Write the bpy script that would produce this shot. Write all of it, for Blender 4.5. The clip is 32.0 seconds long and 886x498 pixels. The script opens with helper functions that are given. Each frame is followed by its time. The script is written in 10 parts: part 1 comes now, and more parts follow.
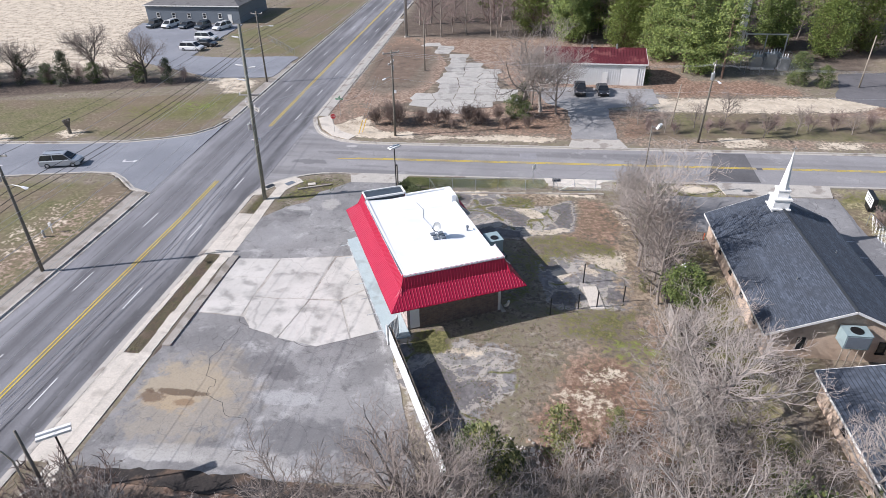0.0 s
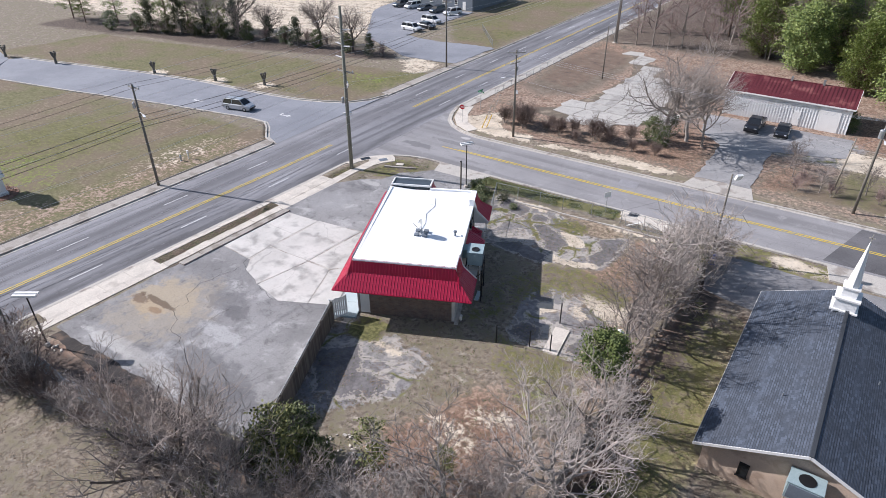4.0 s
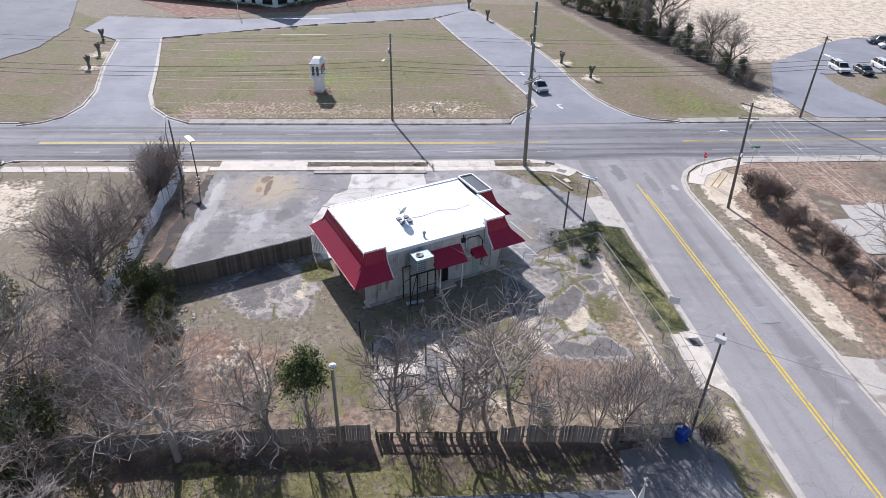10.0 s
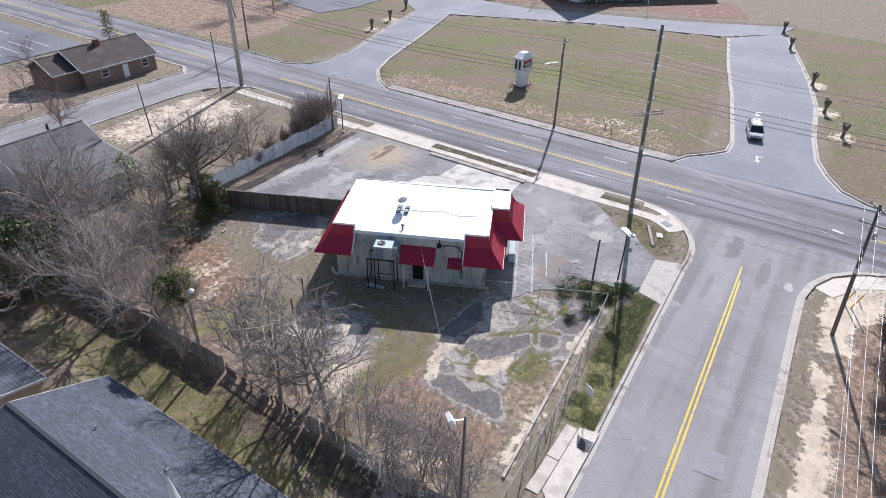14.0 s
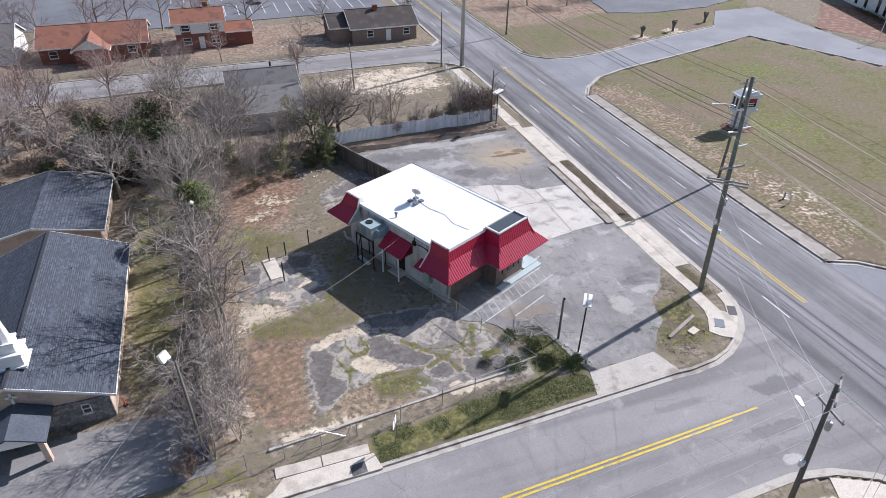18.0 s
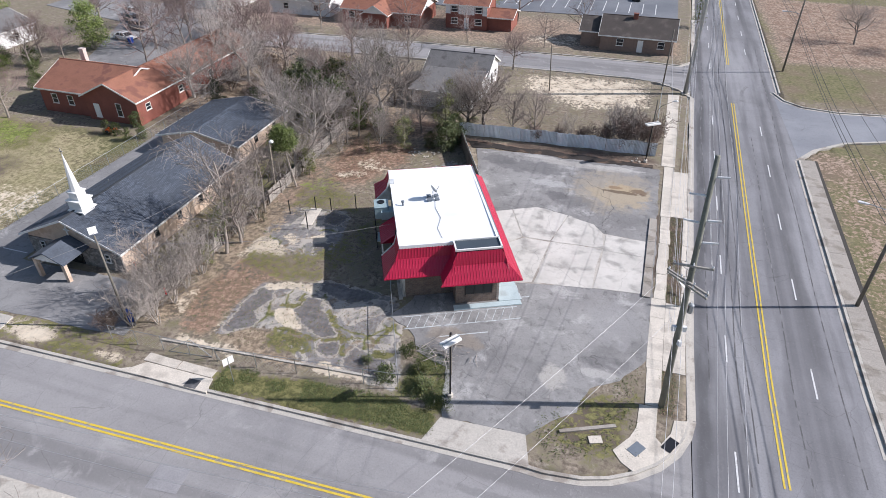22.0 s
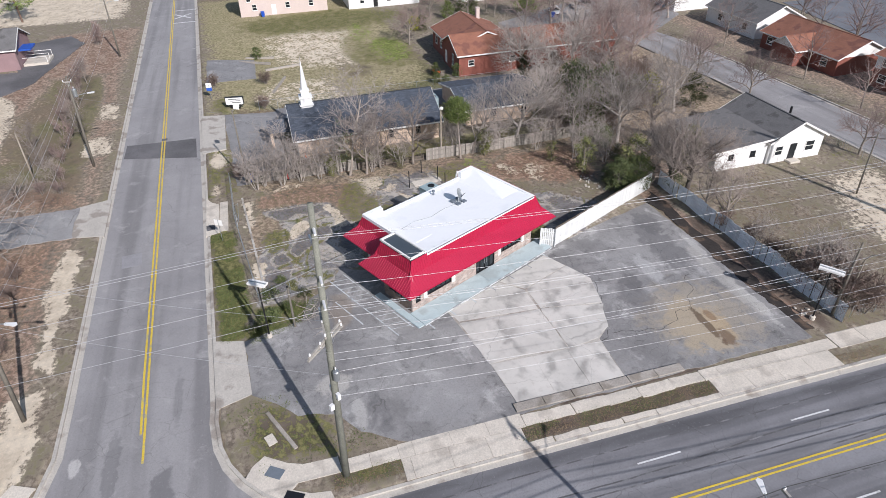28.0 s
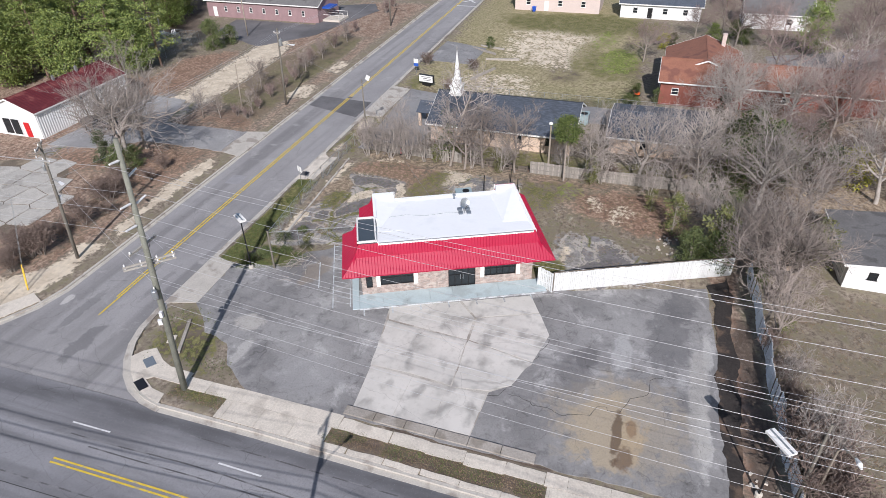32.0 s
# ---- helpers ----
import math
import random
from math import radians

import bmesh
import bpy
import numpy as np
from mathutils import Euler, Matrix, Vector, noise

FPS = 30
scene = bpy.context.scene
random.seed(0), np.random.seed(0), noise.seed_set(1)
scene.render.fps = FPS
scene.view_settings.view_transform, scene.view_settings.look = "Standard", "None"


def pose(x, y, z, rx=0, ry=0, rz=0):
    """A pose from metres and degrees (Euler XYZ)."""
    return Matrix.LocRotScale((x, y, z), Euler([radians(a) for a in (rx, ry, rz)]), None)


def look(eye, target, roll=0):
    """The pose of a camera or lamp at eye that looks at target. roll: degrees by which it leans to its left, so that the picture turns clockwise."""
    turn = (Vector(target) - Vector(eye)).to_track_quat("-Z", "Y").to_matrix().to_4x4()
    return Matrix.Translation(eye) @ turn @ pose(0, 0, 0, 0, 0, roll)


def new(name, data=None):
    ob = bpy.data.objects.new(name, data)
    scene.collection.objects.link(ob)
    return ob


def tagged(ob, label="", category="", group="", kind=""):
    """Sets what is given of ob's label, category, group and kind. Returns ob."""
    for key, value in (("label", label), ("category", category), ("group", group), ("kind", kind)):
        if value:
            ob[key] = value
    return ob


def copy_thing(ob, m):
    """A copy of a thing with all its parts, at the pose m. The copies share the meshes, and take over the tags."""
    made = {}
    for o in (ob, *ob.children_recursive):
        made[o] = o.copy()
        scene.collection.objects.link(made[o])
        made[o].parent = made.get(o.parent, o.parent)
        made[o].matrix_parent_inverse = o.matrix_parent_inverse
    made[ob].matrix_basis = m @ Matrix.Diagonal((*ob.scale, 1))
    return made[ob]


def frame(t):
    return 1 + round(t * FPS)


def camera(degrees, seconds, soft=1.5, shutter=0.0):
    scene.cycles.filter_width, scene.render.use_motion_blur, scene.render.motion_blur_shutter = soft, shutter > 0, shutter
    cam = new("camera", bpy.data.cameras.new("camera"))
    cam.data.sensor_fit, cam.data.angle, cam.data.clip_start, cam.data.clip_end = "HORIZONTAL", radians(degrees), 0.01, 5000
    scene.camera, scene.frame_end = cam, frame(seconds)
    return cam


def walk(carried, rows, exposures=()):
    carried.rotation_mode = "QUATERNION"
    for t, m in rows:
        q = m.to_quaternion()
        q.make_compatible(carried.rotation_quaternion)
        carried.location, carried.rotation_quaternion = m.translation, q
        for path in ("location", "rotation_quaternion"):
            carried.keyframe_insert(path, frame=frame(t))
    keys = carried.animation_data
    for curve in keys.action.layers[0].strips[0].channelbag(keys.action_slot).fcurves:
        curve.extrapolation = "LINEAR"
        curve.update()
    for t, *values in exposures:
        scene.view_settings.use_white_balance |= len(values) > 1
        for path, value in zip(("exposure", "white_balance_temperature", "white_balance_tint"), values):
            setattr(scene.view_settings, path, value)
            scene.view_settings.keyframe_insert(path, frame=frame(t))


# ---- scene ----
cam = camera(70.9, 32.0, soft=0.75)
METRES, EYE, TILT, LEAN, TURN = 238.8, 32.45, 0.0, 0.0, 7.4
ROWS = [
    (0.0, 0.0, 0.0, 0.0, -0.44, -31.63, 0.72),
    (0.5, 0.0115, 0.0005, -0.0, 2.76, -31.65, 0.67),
    (1.0, 0.0234, 0.0016, 0.0001, 6.07, -31.68, 0.64),
    (1.5, 0.0355, 0.0034, 0.0003, 9.45, -31.7, 0.6),
    (2.0, 0.0478, 0.006, 0.0002, 12.89, -31.68, 0.57),
    (2.5, 0.0603, 0.0094, 0.0002, 16.44, -31.68, 0.56),
    (3.0, 0.0726, 0.0137, 0.0001, 20.08, -31.68, 0.49),
    (3.5, 0.0846, 0.0189, -0.0, 23.79, -31.7, 0.37),
    (5.5, 0.1317, 0.0498, -0.0015, 39.69, -31.63, -0.03),
    (6.0, 0.1424, 0.0599, -0.0012, 43.94, -31.71, -0.16),
    (6.5, 0.1523, 0.0712, -0.0012, 48.22, -31.74, -0.24),
    (7.0, 0.1616, 0.0829, -0.0008, 52.5, -31.87, -0.39),
    (7.5, 0.1702, 0.0959, -0.0004, 56.81, -31.99, -0.46),
    (8.0, 0.1778, 0.1097, -0.0003, 61.16, -32.05, -0.58),
    (8.5, 0.1847, 0.1244, -0.0003, 65.74, -32.1, -0.66),
    (9.0, 0.1905, 0.1393, -0.0, 70.33, -32.21, -0.81),
    (9.5, 0.1951, 0.155, 0.0002, 74.97, -32.28, -0.9),
    (10.0, 0.1984, 0.171, 0.0004, 79.56, -32.36, -0.94),
    (10.5, 0.2007, 0.1873, 0.0009, 84.1, -32.49, -0.88),
    (11.0, 0.2013, 0.2031, 0.0011, 88.46, -32.56, -0.98),
    (11.5, 0.2006, 0.2191, 0.0018, 93.08, -32.75, -1.08),
    (12.0, 0.199, 0.2352, 0.0023, 97.71, -32.89, -1.09),
    (12.5, 0.1958, 0.2507, 0.0027, 102.05, -32.99, -1.18),
    (13.0, 0.1918, 0.2665, 0.0032, 106.56, -33.12, -1.19),
    (13.5, 0.186, 0.2817, 0.0036, 111.22, -33.28, -1.21),
    (14.0, 0.1791, 0.2967, 0.0043, 115.79, -33.44, -1.2),
    (14.5, 0.1711, 0.3109, 0.0048, 120.25, -33.62, -1.18),
    (16.5, 0.1289, 0.3605, 0.0073, 138.69, -34.2, -1.07),
    (17.0, 0.1156, 0.3705, 0.008, 143.36, -34.35, -0.96),
    (17.5, 0.1017, 0.3797, 0.0085, 148.04, -34.48, -0.85),
    (18.0, 0.0871, 0.3876, 0.0088, 152.79, -34.61, -0.79),
    (18.5, 0.0718, 0.3939, 0.0093, 157.41, -34.78, -0.75),
    (19.0, 0.0559, 0.3995, 0.0095, 162.1, -34.82, -0.61),
    (19.5, 0.0398, 0.4036, 0.0097, 166.76, -34.86, -0.5),
    (20.0, 0.0233, 0.4063, 0.0095, 171.42, -34.86, -0.31),
    (20.5, 0.0068, 0.4075, 0.0098, 176.08, -34.97, -0.28),
    (21.0, -0.0101, 0.4076, 0.0097, 180.79, -34.98, -0.13),
    (21.5, -0.0267, 0.4065, 0.01, 185.46, -35.05, -0.06),
    (22.0, -0.043, 0.4041, 0.0102, 190.11, -35.07, 0.0),
    (22.5, -0.0593, 0.4003, 0.0098, 194.77, -35.01, 0.13),
    (23.0, -0.0754, 0.3951, 0.0095, 199.44, -34.98, 0.35),
    (23.5, -0.0903, 0.3881, 0.0093, 204.17, -34.98, 0.39),
    (24.0, -0.1052, 0.3803, 0.0092, 208.83, -35.0, 0.52),
    (24.5, -0.1192, 0.3713, 0.0092, 213.46, -34.99, 0.61),
    (25.0, -0.1324, 0.3613, 0.0091, 218.12, -35.01, 0.72),
    (25.5, -0.145, 0.3504, 0.0087, 222.75, -34.91, 0.82),
    (27.5, -0.1832, 0.3002, 0.0085, 240.88, -34.79, 0.94),
    (28.0, -0.1904, 0.2853, 0.0078, 245.49, -34.7, 1.03),
    (28.5, -0.1962, 0.2701, 0.0071, 250.13, -34.56, 1.03),
    (29.0, -0.2007, 0.2544, 0.0068, 254.7, -34.49, 1.12),
    (29.5, -0.204, 0.2385, 0.0062, 259.2, -34.38, 1.13),
    (30.0, -0.2059, 0.2224, 0.0059, 263.76, -34.3, 1.17),
    (30.5, -0.2066, 0.2064, 0.0056, 268.27, -34.2, 1.15),
    (31.0, -0.2062, 0.1908, 0.0053, 272.76, -34.09, 1.09),
    (31.5, -0.2048, 0.1763, 0.0051, 276.88, -34.01, 1.05),
    (32.0, -0.2026, 0.163, 0.0052, 280.74, -33.96, 1.03),
]
walk(cam, [(t, pose(0, 0, EYE, TILT, LEAN, TURN) @ pose(METRES * x, METRES * y, METRES * z, 90 + pitch, roll, yaw)) for t, x, y, z, yaw, pitch, roll in ROWS],
     exposures=[(0, 0.34, 6450, 12), (9, 0.43, 6330, 14), (14, 0.41, 6330, 14), (19, 0.37, 6400, 12.5), (24, 0.27, 6500, 11), (28, 0.06, 6500, 11), (32, 0.06, 6500, 11)])

# ---- light ----
SUN_AZ, SUN_EL = math.atan2(-0.303, -0.953), radians(35)
to_sun = Vector((math.cos(SUN_AZ) * math.cos(SUN_EL), math.sin(SUN_AZ) * math.cos(SUN_EL), math.sin(SUN_EL)))
world = bpy.data.worlds.new("sky")
scene.world = world
world.use_nodes = True
wn = world.node_tree.nodes
sky = wn.new("ShaderNodeTexSky")
sky.sky_type, sky.sun_disc = "NISHITA", False
sky.sun_elevation, sky.sun_rotation = SUN_EL, math.pi / 2 - SUN_AZ
sky.air_density, sky.dust_density = 1.0, 1.0
wn["Background"].inputs["Strength"].default_value = 0.10
world.node_tree.links.new(sky.outputs["Color"], wn["Background"].inputs["Color"])
sun = new("sun", bpy.data.lights.new("sun", "SUN"))
sun.data.energy, sun.data.angle, sun.data.color = 4.85, radians(0.55), (1.0, 0.968, 0.985)
sun.matrix_world = look((0, 0, 80), Vector((0, 0, 80)) - to_sun)

# ---- materials ----
def mat(name, colour, rough=0.8, metal=0.0, vary=0.15, scale=3.0, bump=0.0, fine=40.0, second=None, amount=0.5, coat=0.0, coords="Object", rand=0.0, spec=0.5):
    """A surface with two scales of variation, optional second colour in blotches, and fine relief."""
    m = bpy.data.materials.new(name)
    m.use_nodes = True
    nt = m.node_tree
    b = nt.nodes["Principled BSDF"]
    b.inputs["Roughness"].default_value, b.inputs["Metallic"].default_value = rough, metal
    b.inputs["Coat Weight"].default_value = coat
    b.inputs["Specular IOR Level"].default_value = spec
    tc = nt.nodes.new("ShaderNodeTexCoord")
    big, small = nt.nodes.new("ShaderNodeTexNoise"), nt.nodes.new("ShaderNodeTexNoise")
    for n, s, d in ((big, scale, 5.0), (small, fine, 4.0)):
        n.inputs["Scale"].default_value, n.inputs["Detail"].default_value = s, d
        nt.links.new(tc.outputs[coords], n.inputs["Vector"])
    mixed = rgb(nt, colour)
    if second:
        ramp = step(nt, big.outputs["Fac"], 0.62 - 0.25 * amount, 0.75 - 0.25 * amount)
        mixed = mix(nt, ramp, mixed, rgb(nt, second))
    value = nt.nodes.new("ShaderNodeHueSaturation")
    add = calc(nt, "ADD", calc(nt, "MULTIPLY", calc(nt, "SUBTRACT", big.outputs["Fac"], 0.5), vary * 3), calc(nt, "MULTIPLY", calc(nt, "SUBTRACT", small.outputs["Fac"], 0.5), vary * 3))
    if rand:
        info = nt.nodes.new("ShaderNodeObjectInfo")
        add = calc(nt, "ADD", add, calc(nt, "MULTIPLY", calc(nt, "SUBTRACT", info.outputs["Random"], 0.5), rand))
    nt.links.new(calc(nt, "ADD", add, 1.0), value.inputs["Value"])
    nt.links.new(mixed, value.inputs["Color"])
    nt.links.new(value.outputs["Color"], b.inputs["Base Color"])
    if bump:
        relief(nt, b, small.outputs["Fac"], bump)
    return m


def rgb(nt, c):
    n = nt.nodes.new("ShaderNodeRGB")
    n.outputs[0].default_value = (*c, 1)
    return n.outputs[0]


def calc(nt, op, a, b, clamp=False):
    n = nt.nodes.new("ShaderNodeMath")
    n.operation, n.use_clamp = op, clamp
    for i, v in enumerate((a, b)):
        if isinstance(v, (int, float)):
            n.inputs[i].default_value = v
        else:
            nt.links.new(v, n.inputs[i])
    return n.outputs[0]


def step(nt, fac, lo, hi):
    n = nt.nodes.new("ShaderNodeMapRange")
    n.interpolation_type = "SMOOTHSTEP"
    nt.links.new(fac, n.inputs["Value"])
    n.inputs["From Min"].default_value, n.inputs["From Max"].default_value = lo, hi
    return n.outputs["Result"]


def mix(nt, fac, a, b):
    n = nt.nodes.new("ShaderNodeMix")
    n.data_type = "RGBA"
    if isinstance(fac, (int, float)):
        n.inputs["Factor"].default_value = fac
    else:
        nt.links.new(fac, n.inputs["Factor"])
    nt.links.new(a, n.inputs["A"])
    nt.links.new(b, n.inputs["B"])
    return n.outputs["Result"]


def relief(nt, bsdf, height, strength, distance=0.03):
    n = nt.nodes.new("ShaderNodeBump")
    n.inputs["Strength"].default_value, n.inputs["Distance"].default_value = strength, distance
    nt.links.new(height, n.inputs["Height"])
    nt.links.new(n.outputs["Normal"], bsdf.inputs["Normal"])


def texnoise(nt, scale, detail=6.0, rough=0.55, vec=None, distort=0.0):
    n = nt.nodes.new("ShaderNodeTexNoise")
    n.inputs["Scale"].default_value, n.inputs["Detail"].default_value, n.inputs["Roughness"].default_value = scale, detail, rough
    n.inputs["Distortion"].default_value = distort
    nt.links.new(vec or objvec(nt), n.inputs["Vector"])
    return n.outputs["Fac"]


def objvec(nt, stretch=(1, 1, 1)):
    tc = nt.nodes.new("ShaderNodeTexCoord")
    mp = nt.nodes.new("ShaderNodeMapping")
    mp.inputs["Scale"].default_value = stretch
    nt.links.new(tc.outputs["Object"], mp.inputs["Vector"])
    return mp.outputs["Vector"]


def cracks(nt, scale, width, warp=1.5):
    """Thin lines along the borders of irregular cells."""
    tc = nt.nodes.new("ShaderNodeTexCoord")
    nz = nt.nodes.new("ShaderNodeTexNoise")
    nz.inputs["Scale"].default_value, nz.inputs["Detail"].default_value = scale * 2.5, 5
    nt.links.new(tc.outputs["Object"], nz.inputs["Vector"])
    va = nt.nodes.new("ShaderNodeVectorMath")
    va.operation = "MULTIPLY_ADD"
    nt.links.new(nz.outputs["Color"], va.inputs[0])
    va.inputs[1].default_value = (warp, warp, 0)
    nt.links.new(tc.outputs["Object"], va.inputs[2])
    vo = nt.nodes.new("ShaderNodeTexVoronoi")
    vo.feature = "DISTANCE_TO_EDGE"
    vo.inputs["Scale"].default_value = scale
    nt.links.new(va.outputs[0], vo.inputs["Vector"])
    return calc(nt, "SUBTRACT", 1.0, step(nt, vo.outputs["Distance"], 0.0, width * scale))


def plain(name):
    m = bpy.data.materials.new(name)
    m.use_nodes = True
    return m, m.node_tree, m.node_tree.nodes["Principled BSDF"]


def asphalt(name, dark, light, crack=0.0, crack_scale=0.25, streaks=False, pale=None, pale_at=0.62, blotches=0.25, spots=(), streak_amount=0.88, bands=()):
    """Worn asphalt: broad tone, patches, aggregate grain, cracks, and wheel tracks along y if wished."""
    m, nt, b = plain(name)
    broad = texnoise(nt, 0.12, 6, 0.6)
    col = mix(nt, step(nt, broad, 0.35, 0.65), rgb(nt, dark), rgb(nt, light))
    if streaks:
        s = texnoise(nt, 1.0, 3, 0.5, objvec(nt, streaks))
        col = mix(nt, calc(nt, "MULTIPLY", step(nt, s, 0.45, 0.66), streak_amount), col, rgb(nt, [c * 0.40 for c in dark]))
    if bands:   # rubber and oil along the wheel paths of the curving main road
        tc = nt.nodes.new("ShaderNodeTexCoord")
        sp = nt.nodes.new("ShaderNodeSeparateXYZ")
        nt.links.new(tc.outputs["Object"], sp.inputs[0])
        across = calc(nt, "ADD", calc(nt, "ADD", sp.outputs["X"], 36.2), calc(nt, "MULTIPLY", calc(nt, "ABSOLUTE", calc(nt, "SUBTRACT", sp.outputs["Y"], 56.0), 0.0), 0.0125))
        wander = calc(nt, "MULTIPLY", calc(nt, "SUBTRACT", texnoise(nt, 1.0, 4, 0.6, objvec(nt, (0.5, 0.06, 1))), 0.5), 1.8)
        worn = step(nt, texnoise(nt, 1.0, 4, 0.6, objvec(nt, (0.2, 0.045, 1))), 0.3, 0.62)
        for d, half, amount in bands:
            off = calc(nt, "ABSOLUTE", calc(nt, "ADD", calc(nt, "SUBTRACT", across, d), wander), 0.0)
            w = calc(nt, "SUBTRACT", 1.0, step(nt, off, half * 0.2, half))
            col = mix(nt, calc(nt, "MULTIPLY", calc(nt, "MULTIPLY", w, worn), amount), col, rgb(nt, [c * 0.36 for c in dark]))
    if pale:
        p = texnoise(nt, 1.0, 6, 0.6, objvec(nt, (0.3, 0.03, 1))) if bands else texnoise(nt, 0.35, 8, 0.65, distort=0.6)
        col = mix(nt, calc(nt, "MULTIPLY", step(nt, p, pale_at, pale_at + (0.25 if bands else 0.14)), 0.7), col, rgb(nt, pale))
    blotch = texnoise(nt, 0.9, 9, 0.72, distort=0.4)
    col = mix(nt, calc(nt, "MULTIPLY", step(nt, blotch, 0.5, 0.72), blotches), col, rgb(nt, [c * 0.55 for c in dark]))
    for x, y, rx, ry, tone, amount in spots:
        tc = nt.nodes.new("ShaderNodeTexCoord")
        mp = nt.nodes.new("ShaderNodeMapping")
        mp.vector_type = "POINT"
        mp.inputs["Scale"].default_value = (1 / rx, 1 / ry, 0)
        mp.inputs["Location"].default_value = (-x / rx, -y / ry, 0)
        nt.links.new(tc.outputs["Object"], mp.inputs["Vector"])
        ln = nt.nodes.new("ShaderNodeVectorMath")
        ln.operation = "LENGTH"
        nt.links.new(mp.outputs["Vector"], ln.inputs[0])
        ragged = calc(nt, "ADD", ln.outputs["Value"], calc(nt, "MULTIPLY", calc(nt, "SUBTRACT", texnoise(nt, 0.8, 8, 0.65, distort=0.5), 0.5), 2.2))
        w = calc(nt, "SUBTRACT", 1.0, step(nt, ragged, 0.72, 1.15))
        col = mix(nt, calc(nt, "MULTIPLY", w, amount), col, rgb(nt, tone))
    grain = texnoise(nt, 7.0, 7, 0.8)
    col = mix(nt, calc(nt, "MULTIPLY", step(nt, grain, 0.46, 0.66), 0.32), col, rgb(nt, [c * 0.55 for c in dark]))
    col = mix(nt, calc(nt, "MULTIPLY", step(nt, texnoise(nt, 5.0, 7, 0.8, objvec(nt, (1, 1, 3))), 0.54, 0.7), 0.28), col, rgb(nt, [c * 1.5 for c in light]))
    if crack:
        c1 = calc(nt, "MULTIPLY", cracks(nt, crack_scale, 0.035, 2.5), step(nt, texnoise(nt, 0.3, 4), 0.42, 0.58))
        c2 = calc(nt, "MULTIPLY", cracks(nt, crack_scale * 4.3, 0.022, 0.6), step(nt, texnoise(nt, 0.18, 3), 0.45, 0.6))
        col = mix(nt, calc(nt, "MULTIPLY", calc(nt, "MAXIMUM", c1, c2), crack), col, rgb(nt, (0.045, 0.04, 0.036)))
    nt.links.new(col, b.inputs["Base Color"])
    b.inputs["Roughness"].default_value = 0.9
    relief(nt, b, texnoise(nt, 30.0, 4, 0.7), 0.35)
    return m


def pad_concrete():
    """Old concrete with broad soft oil stains, tan dust and fine grain."""
    m, nt, b = plain("pad_concrete")
    col = mix(nt, step(nt, texnoise(nt, 0.25, 5, 0.6), 0.35, 0.65), rgb(nt, (0.585, 0.56, 0.52)), rgb(nt, (0.50, 0.48, 0.445)))
    stain = step(nt, texnoise(nt, 0.55, 4, 0.5, distort=0.3), 0.48, 0.70)
    col = mix(nt, calc(nt, "MULTIPLY", stain, 0.75), col, rgb(nt, (0.235, 0.225, 0.21)))
    col = mix(nt, calc(nt, "MULTIPLY", step(nt, texnoise(nt, 2.5, 8, 0.75), 0.5, 0.7), 0.4), col, rgb(nt, (0.36, 0.335, 0.295)))
    col = mix(nt, calc(nt, "MULTIPLY", cracks(nt, 0.16, 0.03, 2.0), 0.3), col, rgb(nt, (0.10, 0.09, 0.08)))
    nt.links.new(col, b.inputs["Base Color"])
    b.inputs["Roughness"].default_value = 0.88
    relief(nt, b, texnoise(nt, 12.0, 5, 0.7), 0.25)
    return m


M = {}
M["road"] = asphalt("road_asphalt", (0.185, 0.183, 0.195), (0.235, 0.234, 0.248), crack=0.35, crack_scale=0.11, streaks=(0.62, 0.01, 1), pale=(0.33, 0.328, 0.342), pale_at=0.47, streak_amount=0.6, bands=((4.7, 1.0, 0.9), (2.2, 0.6, 0.55), (1.0, 0.5, 0.4), (-1.4, 0.6, 0.5), (-3.9, 0.7, 0.55), (-5.3, 0.6, 0.5)))
M["side_road"] = asphalt("side_road_asphalt", (0.262, 0.254, 0.256), (0.31, 0.301, 0.302), crack=0.3, crack_scale=0.1, streaks=(0.02, 0.5, 1), pale=(0.37, 0.36, 0.355), pale_at=0.56, streak_amount=0.45, spots=((-26.6, 72.3, 2.6, 0.8, (0.11, 0.108, 0.112), 0.6), (-23.0, 75.6, 3.4, 0.5, (0.13, 0.128, 0.13), 0.5), (-22.4, 77.9, 0.7, 0.35, (0.58, 0.56, 0.54), 0.6), (-18.0, 71.6, 3.0, 0.35, (0.15, 0.147, 0.15), 0.4)))
